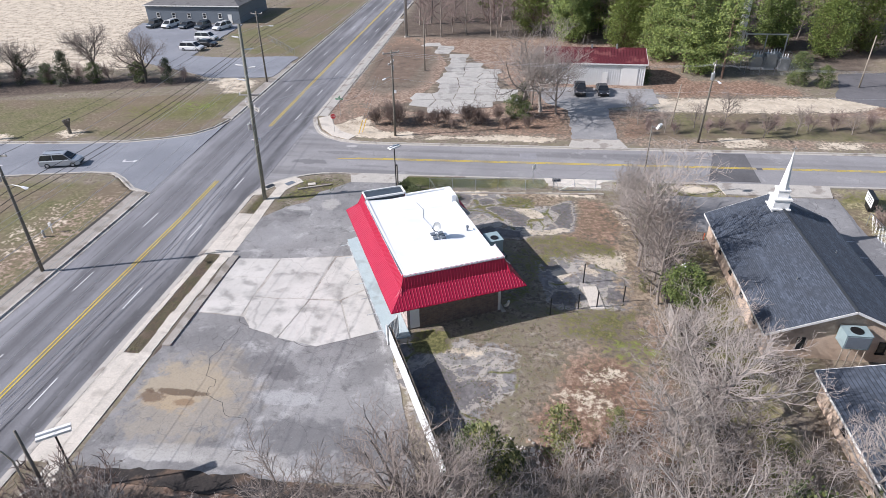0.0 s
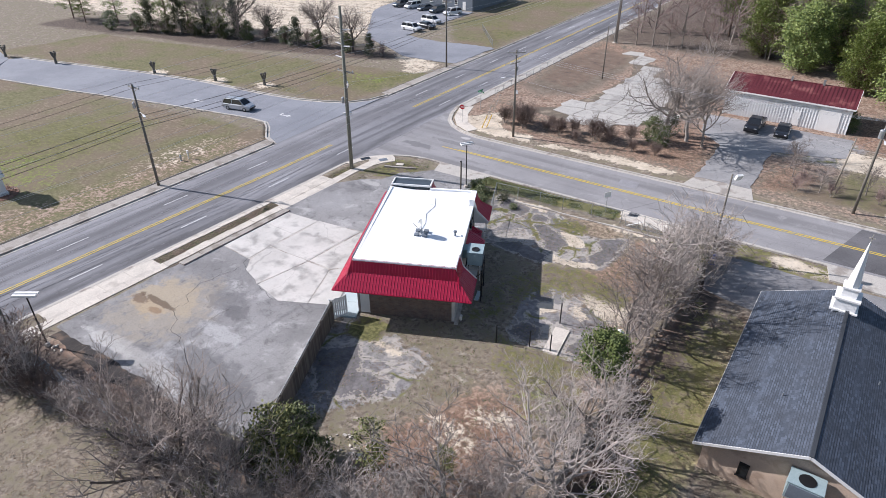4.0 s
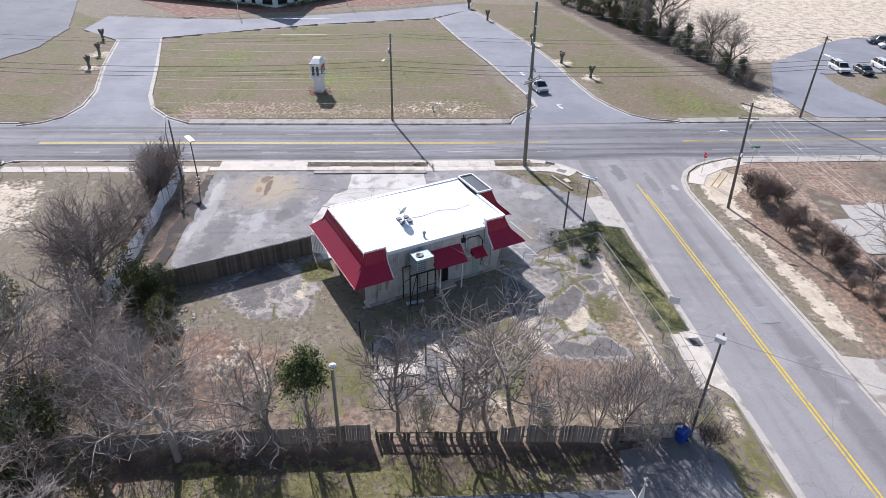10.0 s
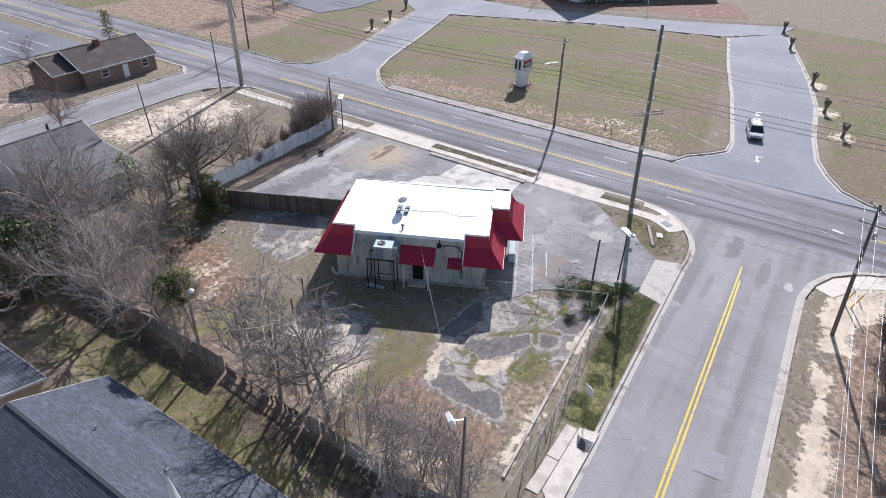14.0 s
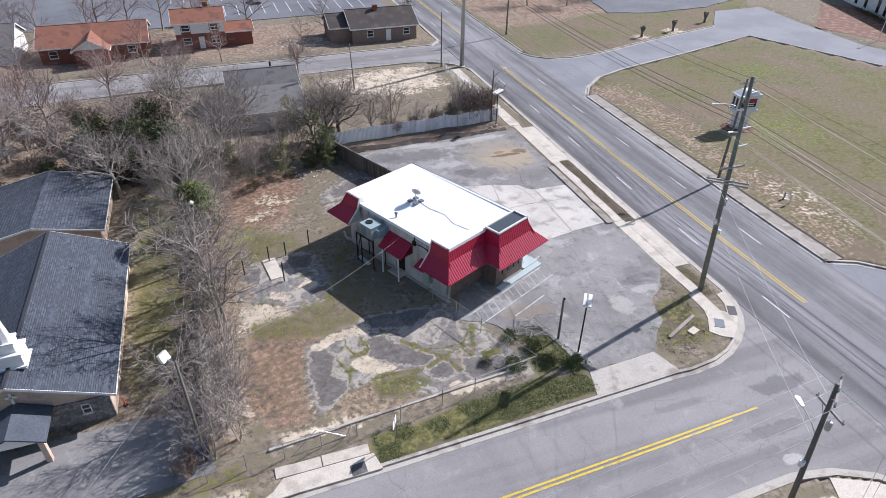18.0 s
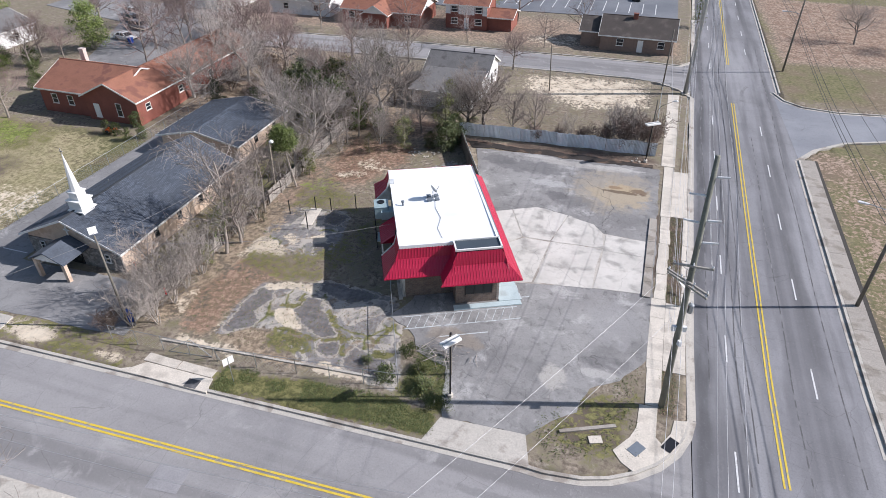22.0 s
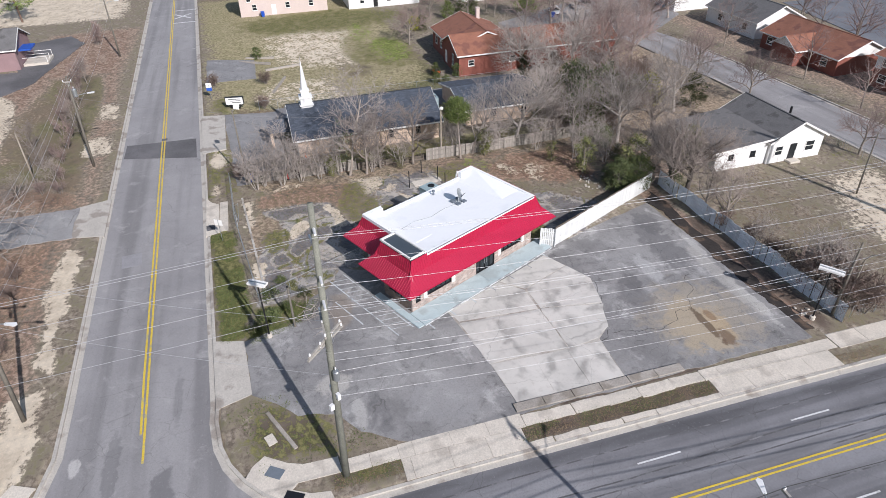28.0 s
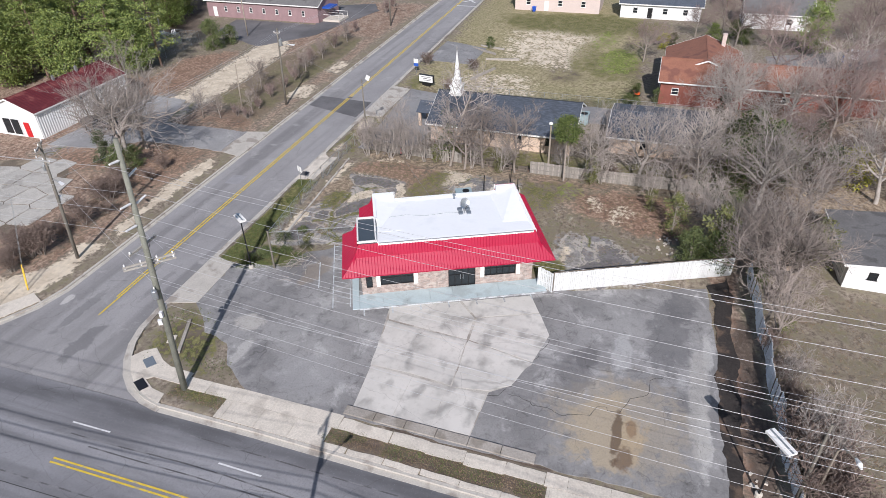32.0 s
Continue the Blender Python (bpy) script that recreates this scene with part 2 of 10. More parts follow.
M["lot"] = asphalt("lot_asphalt", (0.185, 0.18, 0.179), (0.305, 0.298, 0.292), crack=0.4, crack_scale=0.2, pale=(0.45, 0.44, 0.43), pale_at=0.52, blotches=0.75, spots=(
    (-22.4, 30.4, 4.6, 4.8, (0.33, 0.29, 0.235), 0.75), (-23.2, 31.2, 3.4, 2.6, (0.42, 0.34, 0.23), 0.6), (-23.6, 29.6, 2.3, 1.0, (0.42, 0.31, 0.18), 0.45), (-23.2, 30.5, 2.2, 0.34, (0.12, 0.08, 0.05), 0.85), (-25.2, 29.9, 1.0, 0.55, (0.14, 0.09, 0.058), 0.8), (-22.6, 29.6, 0.9, 0.4, (0.22, 0.135, 0.075), 0.7), (-16.7, 33.4, 1.5, 1.0, (0.12, 0.115, 0.118), 0.7), (-15.5, 30.8, 2.6, 0.7, (0.44, 0.435, 0.43), 0.6), (-22.0, 24.9, 3.4, 0.5, (0.50, 0.49, 0.47), 0.8), (-14.0, 24.6, 2.6, 0.4, (0.46, 0.45, 0.43), 0.7), (-8.6, 26.6, 2.2, 1.2, (0.13, 0.127, 0.13), 0.7),
    (-23.6, 59.2, 1.5, 0.5, (0.50, 0.485, 0.46), 0.5), (-24.4, 57.9, 1.9, 0.8, (0.12, 0.118, 0.122), 0.5), (-20.6, 60.6, 1.0, 1.6, (0.42, 0.40, 0.37), 0.8), (-12.5, 27.5, 5.0, 1.6, (0.12, 0.118, 0.122), 0.6), (-18.5, 34.0, 2.2, 1.5, (0.14, 0.136, 0.138), 0.6), (-19.0, 25.2, 6.0, 0.8, (0.40, 0.385, 0.36), 0.7), (-24.5, 53.0, 2.0, 3.0, (0.30, 0.295, 0.295), 0.6), (-12.2, 58.6, 2.4, 1.0, (0.26, 0.22, 0.18), 0.7)))
M["plain_lot"] = asphalt("worn_lot_asphalt", (0.19, 0.187, 0.19), (0.265, 0.262, 0.262), crack=0.65, crack_scale=0.2, pale=(0.40, 0.39, 0.38), pale_at=0.56, blotches=0.4)
M["dark_lot"] = asphalt("dark_lot_asphalt", (0.10, 0.097, 0.10), (0.16, 0.155, 0.16), crack=0.5, crack_scale=0.2, pale=(0.24, 0.23, 0.23))
M["blue_lot"] = asphalt("blue_grey_lot_asphalt", (0.13, 0.14, 0.16), (0.175, 0.185, 0.205), crack=0.3, crack_scale=0.12)
M["drive"] = asphalt("drive_asphalt", (0.205, 0.214, 0.238), (0.26, 0.27, 0.295), crack=0.3, crack_scale=0.12)
M["concrete"] = mat("concrete", (0.57, 0.52, 0.45), 0.85, vary=0.22, scale=0.5, fine=10, bump=0.2, second=(0.40, 0.36, 0.31), amount=0.4, coords="Object", rand=0.14)
M["pad"] = pad_concrete()
M["kerb"] = mat("kerb_concrete", (0.46, 0.43, 0.385), 0.88, vary=0.2, scale=0.5, fine=9, bump=0.2, second=(0.27, 0.24, 0.21), amount=0.45)
M["paint_yellow"] = mat("yellow_road_paint", (0.62, 0.45, 0.055), 0.7, vary=0.22, scale=1.5, fine=14, second=(0.36, 0.31, 0.15), amount=0.35)
M["paint_white"] = mat("white_road_paint", (0.62, 0.62, 0.62), 0.7, vary=0.2, scale=1.5, fine=14, second=(0.36, 0.36, 0.36), amount=0.35)
M["red"] = mat("red_metal", (0.375, 0.0065, 0.042), 0.42, metal=0.0, vary=0.05, scale=0.6, fine=8, coat=0.15)
M["membrane"] = mat("white_roof_membrane", (0.86, 0.87, 0.875), 0.6, vary=0.022, scale=0.4, fine=3, second=(0.80, 0.815, 0.83), amount=0.3)
M["slate_panel"] = mat("dark_slate_panel", (0.06, 0.075, 0.09), 0.35, vary=0.1, scale=0.7, fine=10)
M["trim"] = mat("white_trim", (0.78, 0.77, 0.74), 0.55, vary=0.05, scale=1.0, fine=10)
M["block"] = mat("white_painted_block", (0.60, 0.59, 0.56), 0.8, vary=0.12, scale=0.6, fine=6, second=(0.35, 0.33, 0.30), amount=0.35, bump=0.15, rand=0.06)
M["brick"] = mat("brown_brick", (0.22, 0.155, 0.125), 0.9, vary=0.2, scale=2.0, fine=25, rand=0.5, bump=0.3)
M["mortar"] = mat("mortar", (0.30, 0.275, 0.25), 0.95, vary=0.12, scale=2.0, fine=25)
M["sidewalk_blue"] = mat("pale_blue_painted_walk", (0.42, 0.50, 0.52), 0.8, vary=0.1, scale=0.5, fine=7, second=(0.33, 0.38, 0.39), amount=0.45)
M["glass"] = mat("dark_window_glass", (0.02, 0.024, 0.028), 0.06, vary=0.1, scale=0.7, fine=2)
M["black_metal"] = mat("black_metal", (0.03, 0.03, 0.032), 0.5, metal=0.6, vary=0.1, scale=2)
M["galv"] = mat("galvanised_metal", (0.42, 0.44, 0.45), 0.4, metal=0.75, vary=0.12, scale=3, fine=30)
M["ac"] = mat("grey_green_sheet_metal", (0.31, 0.40, 0.415), 0.5, metal=0.1, vary=0.12, scale=2, fine=12)
M["pole_wood"] = mat("weathered_pole_wood", (0.155, 0.14, 0.117), 0.9, vary=0.3, scale=1.2, fine=18, bump=0.4)
M["pole_treated"] = mat("green_grey_treated_wood", (0.185, 0.187, 0.155), 0.9, vary=0.35, scale=1.2, fine=18, bump=0.4)
M["pole_pale"] = mat("pale_weathered_wood", (0.30, 0.26, 0.21), 0.9, vary=0.25, scale=1.2, fine=18, bump=0.4)
M["crossarm"] = mat("bleached_crossarm_wood", (0.33, 0.31, 0.28), 0.85, vary=0.2, scale=3, fine=22)
M["service_wire"] = mat("grey_service_cable", (0.22, 0.22, 0.225), 0.6, vary=0.05)
M["wire"] = mat("aluminium_wire", (0.54, 0.54, 0.55), 0.45, metal=0.4, vary=0.05)
M["dark_wire"] = mat("black_cable", (0.03, 0.03, 0.03), 0.6, vary=0.05)
M["porcelain"] = mat("pale_porcelain", (0.7, 0.7, 0.7), 0.3, vary=0.03)
M["fence_wood"] = mat("weathered_fence_boards", (0.155, 0.13, 0.105), 0.9, vary=0.25, scale=2, fine=20, rand=0.7, bump=0.3)
M["fence_pale"] = mat("pale_grey_fence_boards", (0.29, 0.265, 0.235), 0.9, vary=0.2, scale=2, fine=20, rand=0.5, bump=0.3)
M["fence_white"] = mat("white_painted_boards", (0.66, 0.67, 0.66), 0.75, vary=0.1, scale=1.2, fine=10, second=(0.45, 0.45, 0.44), amount=0.2, rand=0.15)
M["corrugated"] = mat("grey_corrugated_sheet", (0.66, 0.69, 0.72), 0.55, metal=0.0, vary=0.15, scale=1.2, fine=10, rand=0.3)
M["shingle"] = mat("charcoal_shingles", (0.064, 0.076, 0.097), 0.85, vary=0.34, scale=0.6, fine=6, rand=0.5, bump=0.5, second=(0.045, 0.055, 0.072), amount=0.3)
M["shingle_base"] = mat("charcoal_shingle_underlay", (0.035, 0.04, 0.047), 0.9, vary=0.2, scale=0.5, fine=10)
M["shingle_grey"] = mat("grey_shingles", (0.15, 0.146, 0.145), 0.9, vary=0.25, scale=0.6, fine=8, bump=0.3, second=(0.085, 0.082, 0.08), amount=0.35)
M["shingle_brown"] = mat("dark_brown_shingles", (0.07, 0.058, 0.052), 0.9, vary=0.25, scale=0.6, fine=8, bump=0.3, second=(0.095, 0.08, 0.07), amount=0.35)
M["shingle_red"] = mat("rust_shingles", (0.265, 0.115, 0.075), 0.9, vary=0.28, scale=0.5, fine=8, bump=0.3, second=(0.16, 0.068, 0.05), amount=0.4)
M["tan_brick"] = mat("tan_stucco_brick", (0.60, 0.465, 0.36), 0.9, vary=0.16, scale=0.8, fine=14, second=(0.47, 0.345, 0.26), amount=0.4, bump=0.2)
M["red_brick"] = mat("red_brick", (0.225, 0.078, 0.057), 0.9, vary=0.2, scale=0.8, fine=18, bump=0.25)
M["purple_brick"] = mat("purple_brown_brick", (0.285, 0.19, 0.195), 0.9, vary=0.15, scale=0.8, fine=18, bump=0.25)
M["siding_white"] = mat("white_siding", (0.74, 0.74, 0.73), 0.7, vary=0.06, scale=0.5, fine=5, second=(0.62, 0.62, 0.60), amount=0.25)
M["siding_grey"] = mat("slate_grey_siding", (0.14, 0.165, 0.195), 0.7, vary=0.1, scale=0.5, fine=5)
M["siding_beige"] = mat("beige_siding", (0.57, 0.475, 0.435), 0.75, vary=0.07, scale=0.5, fine=5)
M["metal_red_roof"] = mat("faded_red_metal_roof", (0.12, 0.022, 0.027), 0.5, metal=0.1, vary=0.15, scale=0.5, fine=6, second=(0.21, 0.07, 0.065), amount=0.25)
M["metal_blue_roof"] = mat("pale_blue_metal_roof", (0.40, 0.46, 0.52), 0.45, metal=0.2, vary=0.06, scale=0.3, fine=4)
M["pale_green"] = mat("pale_green_paint", (0.40, 0.50, 0.40), 0.6, vary=0.12, scale=1.0, fine=9, second=(0.30, 0.33, 0.27), amount=0.3)
M["rubber"] = mat("tyre_rubber", (0.02, 0.02, 0.02), 0.85, vary=0.1)
M["rim"] = mat("alloy_rim", (0.45, 0.46, 0.47), 0.3, metal=0.9, vary=0.05)
M["lamp_red"] = mat("red_lens", (0.32, 0.012, 0.012), 0.25, vary=0.05)
M["lamp_clear"] = mat("clear_lens", (0.65, 0.66, 0.68), 0.15, vary=0.05)
M["bin_blue"] = mat("blue_plastic", (0.012, 0.075, 0.42), 0.45, vary=0.08)
M["sign_red"] = mat("red_sign_face", (0.5, 0.015, 0.02), 0.5, vary=0.05)
M["sign_blue"] = mat("blue_sign_face", (0.02, 0.09, 0.42), 0.5, vary=0.05)
M["yellow_guard"] = mat("yellow_plastic_guard", (0.65, 0.42, 0.04), 0.5, vary=0.1)
M["black_face"] = mat("black_sign_face", (0.015, 0.015, 0.018), 0.35, vary=0.1)
M["orange"] = mat("orange_plastic", (0.62, 0.10, 0.02), 0.5, vary=0.1)
M["bark"] = mat("grey_bark", (0.25, 0.215, 0.185), 0.95, vary=0.25, scale=1.5, fine=14, bump=0.5, rand=0.4)
M["bark_pale"] = mat("pale_bark", (0.37, 0.335, 0.30), 0.95, vary=0.25, scale=1.5, fine=14, bump=0.5, rand=0.3)
M["twig"] = mat("bare_twigs", (0.33, 0.29, 0.262), 0.95, vary=0.2, scale=1.0, fine=8, rand=0.4)
M["twig_red"] = mat("reddish_bare_twigs", (0.25, 0.185, 0.168), 0.95, vary=0.2, scale=1.0, fine=8, rand=0.4)
M["twig_brown"] = mat("brown_bare_twigs", (0.19, 0.142, 0.12), 0.95, vary=0.2, scale=1.0, fine=8, rand=0.5)
M["twig_dark"] = mat("dark_bare_twigs", (0.25, 0.21, 0.185), 0.95, vary=0.2, scale=1.0, fine=8, rand=0.5)
M["bark_pine"] = mat("pine_bark", (0.15, 0.10, 0.075), 0.95, vary=0.25, scale=1.5, fine=14, bump=0.5)


def leafmat(name, a, b_, rough=0.6):
    m, nt, b = plain(name)
    gi = nt.nodes.new("ShaderNodeNewGeometry")
    col = mix(nt, gi.outputs["Random Per Island"], rgb(nt, a), rgb(nt, b_))
    nt.links.new(col, b.inputs["Base Color"])
    b.inputs["Roughness"].default_value = rough
    return m


M["leaf_pine"] = leafmat("pine_needles", (0.06, 0.10, 0.022), (0.26, 0.315, 0.08))
M["leaf_holly"] = leafmat("broad_evergreen_leaves", (0.042, 0.066, 0.018), (0.13, 0.15, 0.045))
M["leaf_cedar"] = leafmat("dull_cedar_leaves", (0.028, 0.042, 0.018), (0.085, 0.095, 0.04))
M["leaf_yellow"] = leafmat("yellow_green_leaves", (0.16, 0.17, 0.02), (0.36, 0.33, 0.04))
M["leaf_bright"] = leafmat("glossy_evergreen_leaves", (0.045, 0.072, 0.016), (0.14, 0.17, 0.042), 0.8)
M["leaf_olive"] = leafmat("olive_leaves", (0.06, 0.075, 0.02), (0.20, 0.20, 0.06))
M["leaf_brown"] = leafmat("dry_brown_brush", (0.10, 0.06, 0.045), (0.20, 0.13, 0.09))
M["weed"] = leafmat("low_weeds", (0.05, 0.075, 0.018), (0.13, 0.15, 0.04))
M["litter"] = leafmat("dead_leaves", (0.14, 0.09, 0.05), (0.30, 0.22, 0.14))


# ---- mesh tools ----
class Shape:
    """Vertices and faces gathered into one mesh."""

    def __init__(self):
        self.v, self.f, self.mi = [], [], []

    def add(self, vs, fs, k=0):
        n = len(self.v)
        self.v.extend([tuple(p) for p in vs])
        self.f.extend([tuple(i + n for i in f) for f in fs])
        self.mi.extend([k] * len(fs))
        return self

    def box(self, x0, y0, z0, x1, y1, z1, k=0, m=None):
        vs = [(x, y, z) for z in (z0, z1) for x, y in ((x0, y0), (x1, y0), (x1, y1), (x0, y1))]
        if m is not None:
            vs = [m @ Vector(p) for p in vs]
        return self.add(vs, [(3, 2, 1, 0), (4, 5, 6, 7), (0, 1, 5, 4), (1, 2, 6, 5), (2, 3, 7, 6), (3, 0, 4, 7)], k)

    def beam(self, p, q, w, h=None, k=0):
        """A square bar from p to q."""
        p, q = Vector(p), Vector(q)
        d = q - p
        turn = d.to_track_quat("X", "Z").to_matrix().to_4x4()
        h = h or w
        return self.box(0, -w / 2, -h / 2, d.length, w / 2, h / 2, k, Matrix.Translation(p) @ turn)

    def tube(self, pts, radii, n=8, k=0, caps=True):
        """A round bar along points, with a radius at each."""
        pts = [Vector(p) for p in pts]
        if isinstance(radii, (int, float)):
            radii = [radii] * len(pts)
        rings, vs, fs = len(pts), [], []
        for i, p in enumerate(pts):
            d = (pts[min(i + 1, rings - 1)] - pts[max(i - 1, 0)]).normalized()
            a = d.orthogonal().normalized() if i == 0 else (a - d * a.dot(d)).normalized()
            c = d.cross(a)
            vs += [p + radii[i] * (math.cos(2 * math.pi * j / n) * a + math.sin(2 * math.pi * j / n) * c) for j in range(n)]
        for i in range(rings - 1):
            for j in range(n):
                fs.append((i * n + j, i * n + (j + 1) % n, (i + 1) * n + (j + 1) % n, (i + 1) * n + j))
        if caps:
            fs += [tuple(range(n))[::-1], tuple(range((rings - 1) * n, rings * n))]
        return self.add(vs, fs, k)

    def prism(self, pts, z0, z1, k=0):
        """A flat outline (counter-clockwise) raised from z0 to z1; z may be a function of x and y."""
        n = len(pts)
        a = z0 if callable(z0) else (lambda x, y: z0)
        b = z1 if callable(z1) else (lambda x, y: z1)
        vs = [(x, y, a(x, y)) for x, y in pts] + [(x, y, b(x, y)) for x, y in pts]
        fs = [tuple(range(n))[::-1], tuple(range(n, 2 * n))] + [(i, (i + 1) % n, n + (i + 1) % n, n + i) for i in range(n)]
        return self.add(vs, fs, k)

    def lathe(self, profile, n=16, k=0, centre=(0, 0, 0)):
        vs = [(centre[0] + r * math.cos(2 * math.pi * j / n), centre[1] + r * math.sin(2 * math.pi * j / n), centre[2] + z) for r, z in profile for j in range(n)]
        fs = [(i * n + j, i * n + (j + 1) % n, (i + 1) * n + (j + 1) % n, (i + 1) * n + j) for i in range(len(profile) - 1) for j in range(n)]
        return self.add(vs, fs + [tuple(range(n))[::-1], tuple(range((len(profile) - 1) * n, len(profile) * n))], k)

    def mesh(self, name, *materials, smooth=False):
        me = bpy.data.meshes.new(name)
        me.from_pydata(self.v, [], self.f)
        for m in materials:
            me.materials.append(M[m])
        if len(materials) > 1:
            me.polygons.foreach_set("material_index", self.mi)
        if smooth:
            me.polygons.foreach_set("use_smooth", [True] * len(me.polygons))
        me.update()
        return me


def part(name, shape, material, parent=None, label="", smooth=False):
    """One mesh object, under a thing or a part where parent is given."""
    data = shape if isinstance(shape, bpy.types.Mesh) else shape.mesh(name, *([material] if isinstance(material, str) else material), smooth=smooth)
    ob = new(name, data)
    ob.parent = parent
    return tagged(ob, label)


def thing(name, m, label, category, group="", kind=""):
    """An Empty at a thing's base that carries its parts."""
    ob = tagged(new(name), label, category, group, kind)
    ob.matrix_basis = m
    return ob


def setting(name, shape, material, label, category="", smooth=False):
    return tagged(part(name, shape, material, smooth=smooth), label, category or name.replace("_", " "), kind="structure")


def rough_edge(pts, size=0.25, every=0.6, seed=0):
    """An outline with a broken, uneven edge."""
    out = []
    for (x0, y0), (x1, y1) in zip(pts, pts[1:] + pts[:1]):
        n = max(1, int(math.hypot(x1 - x0, y1 - y0) / every))
        for i in range(n):
            x, y = x0 + (x1 - x0) * i / n, y0 + (y1 - y0) * i / n
            v = noise.noise_vector(Vector((x * 0.9, y * 0.9, seed)))
            w = noise.noise_vector(Vector((x * 0.25, y * 0.25, seed + 9)))
            out.append((x + size * (v.x + w.x), y + size * (v.y + w.y)))
    return out

# ---- ground, roads, kerbs ----
MAIN = [(-39.5, -1500), (-38.5, -160), (-38.2, -74), (-37.1, -9.5), (-36.5, 30), (-36.2, 56), (-36.6, 90), (-36.9, 120), (-37.1, 180), (-38, 320), (-44, 1500)]
EAST, WEST, DROP = 5.8, 6.8, 0.13


def main_x(y):
    return float(np.interp(y, [p[1] for p in MAIN], [p[0] for p in MAIN]))


def side_y(x):
    return 74.05 + 0.0285 * (x + 19)


def south_y(x):
    return -11.6 + 0.03 * (x + 1)


def smooth01(v, a, b):
    t = np.clip((v - a) / (b - a), 0, 1)
    return t * t * (3 - 2 * t)


def gz(x, y):
    """The lie of the land: it drops gently towards the church."""
    return -0.75 * smooth01(np.asarray(x, float), 6, 19) * (1 - smooth01(np.asarray(y, float), 60, 70)) * smooth01(np.asarray(y, float), 12, 24) * (1 - smooth01(np.asarray(x, float), 60, 80))


def gh(x, y):
    return float(gz(x, y))


def inside(px, py, poly):
    """Signed distance to an outline: positive inside it."""
    best = np.full(px.shape, 1e9)
    odd = np.zeros(px.shape, bool)
    for (x0, y0), (x1, y1) in zip(poly, poly[1:] + poly[:1]):
        dx, dy = x1 - x0, y1 - y0
        t = np.clip(((px - x0) * dx + (py - y0) * dy) / max(dx * dx + dy * dy, 1e-9), 0, 1)
        best = np.minimum(best, (px - x0 - t * dx) ** 2 + (py - y0 - t * dy) ** 2)
        if y0 != y1:
            odd ^= ((y0 > py) != (y1 > py)) & (px < dx * (py - y0) / dy + x0)
    return np.where(odd, 1, -1) * np.sqrt(best)


# outlines of what is paved (counter-clockwise)
CORNER = 7.0


def main_strip(y0, y1, w, e, n=14):
    ys = [y0 + (y1 - y0) * i / n for i in range(n + 1)]
    return [(main_x(y) + e, y) for y in ys] + [(main_x(y) - w, y) for y in ys[::-1]]


W_DRIVE = [(-43.0, -7.5), (-44.2, -4.5), (-46.5, -2.6), (-51, -1.9), (-58, -2.9), (-72, -7.2), (-90, -11.5), (-99, -22), (-112, -22), (-110, -9), (-109, 8), (-119, 40), (-130, 64), (-121, 62), (-111, 52), (-104.5, 26), (-92, -3.5), (-72, 2.2), (-56, 6.4), (-50, 8.8), (-46, 12.2), (-43.6, 15.8)]
E_DRIVE = [(-43.0, 61.2), (-45.8, 62.4), (-48.6, 65.0), (-50.5, 66.3), (-54, 66.2), (-72, 62.4), (-91, 57.7), (-111, 53.5), (-121, 62), (-119, 64), (-90, 71.5), (-76, 74.2), (-62, 75.5), (-54.4, 76.7), (-50, 78.3), (-46.6, 80.1), (-44.6, 82.9), (-43.7, 86.4)]
SE_CORNER = [(-30.5, 61.6), (-30.2, 63.2), (-29.5, 64.8), (-28.4, 66.2), (-27.0, 67.35), (-25.5, 68.2), (-23.8, 68.75), (-21.4, 69.0)]
NE_CORNER = [(-17, side_y(-17) + 5.0), (-21.5, 79.15), (-24.2, 79.7), (-26.6, 80.9), (-28.4, 82.7), (-29.7, 85.2), (-30.8, 88.5)]
SIDE = SE_CORNER + [(3.6, side_y(3.6) - 5.1), (40, side_y(40) - 5.1), (110, side_y(110) - 5.1), (600, side_y(600) - 5.1), (600, side_y(600) + 5.1), (110, side_y(110) + 5.1), (40, side_y(40) + 5.1)] + NE_CORNER
SOUTH = [(-31.4, -18.6), (-29.5, -16.2), (-24, south_y(-24) - 4.2), (25, south_y(25) - 4.3), (45, -14), (70, -9), (72, 0), (46, -5.0), (25, south_y(25) + 4.4), (-22, south_y(-22) + 4.4), (-26.5, -6.8), (-29.5, -4.6), (-31.0, -1.8)]
PAVED = [main_strip(-1400, 1400, WEST, EAST, 56), W_DRIVE, E_DRIVE, SIDE, SOUTH]


def graded(lo, hi, fine, mid_lo, mid_hi, mid, far):
    out = list(np.arange(lo, hi + 1e-6, fine))
    x = hi
    while x < mid_hi:
        x += mid
        out.append(x)
    g = mid
    while x < far:
        g *= 1.45
        x += g
        out.append(x)
    x, g = lo, mid
    while x > mid_lo:
        x -= mid
        out.append(x)
    while x > -far:
        g *= 1.45
        x -= g
        out.append(x)
    return np.array(sorted(out))


def lattice(x, y, cell, seed):
    """Smooth value noise on a lattice, 0 to 1."""
    u, v = x / cell, y / cell
    i, j = np.floor(u).astype(np.int64), np.floor(v).astype(np.int64)
    fu, fv = u - i, v - j
    fu, fv = fu * fu * (3 - 2 * fu), fv * fv * (3 - 2 * fv)
    h = lambda a, b: ((np.sin(a * 127.1 + b * 311.7 + seed * 74.7) * 43758.5453) % 1.0)
    return (h(i, j) * (1 - fu) + h(i + 1, j) * fu) * (1 - fv) + (h(i, j + 1) * (1 - fu) + h(i + 1, j + 1) * fu) * fv


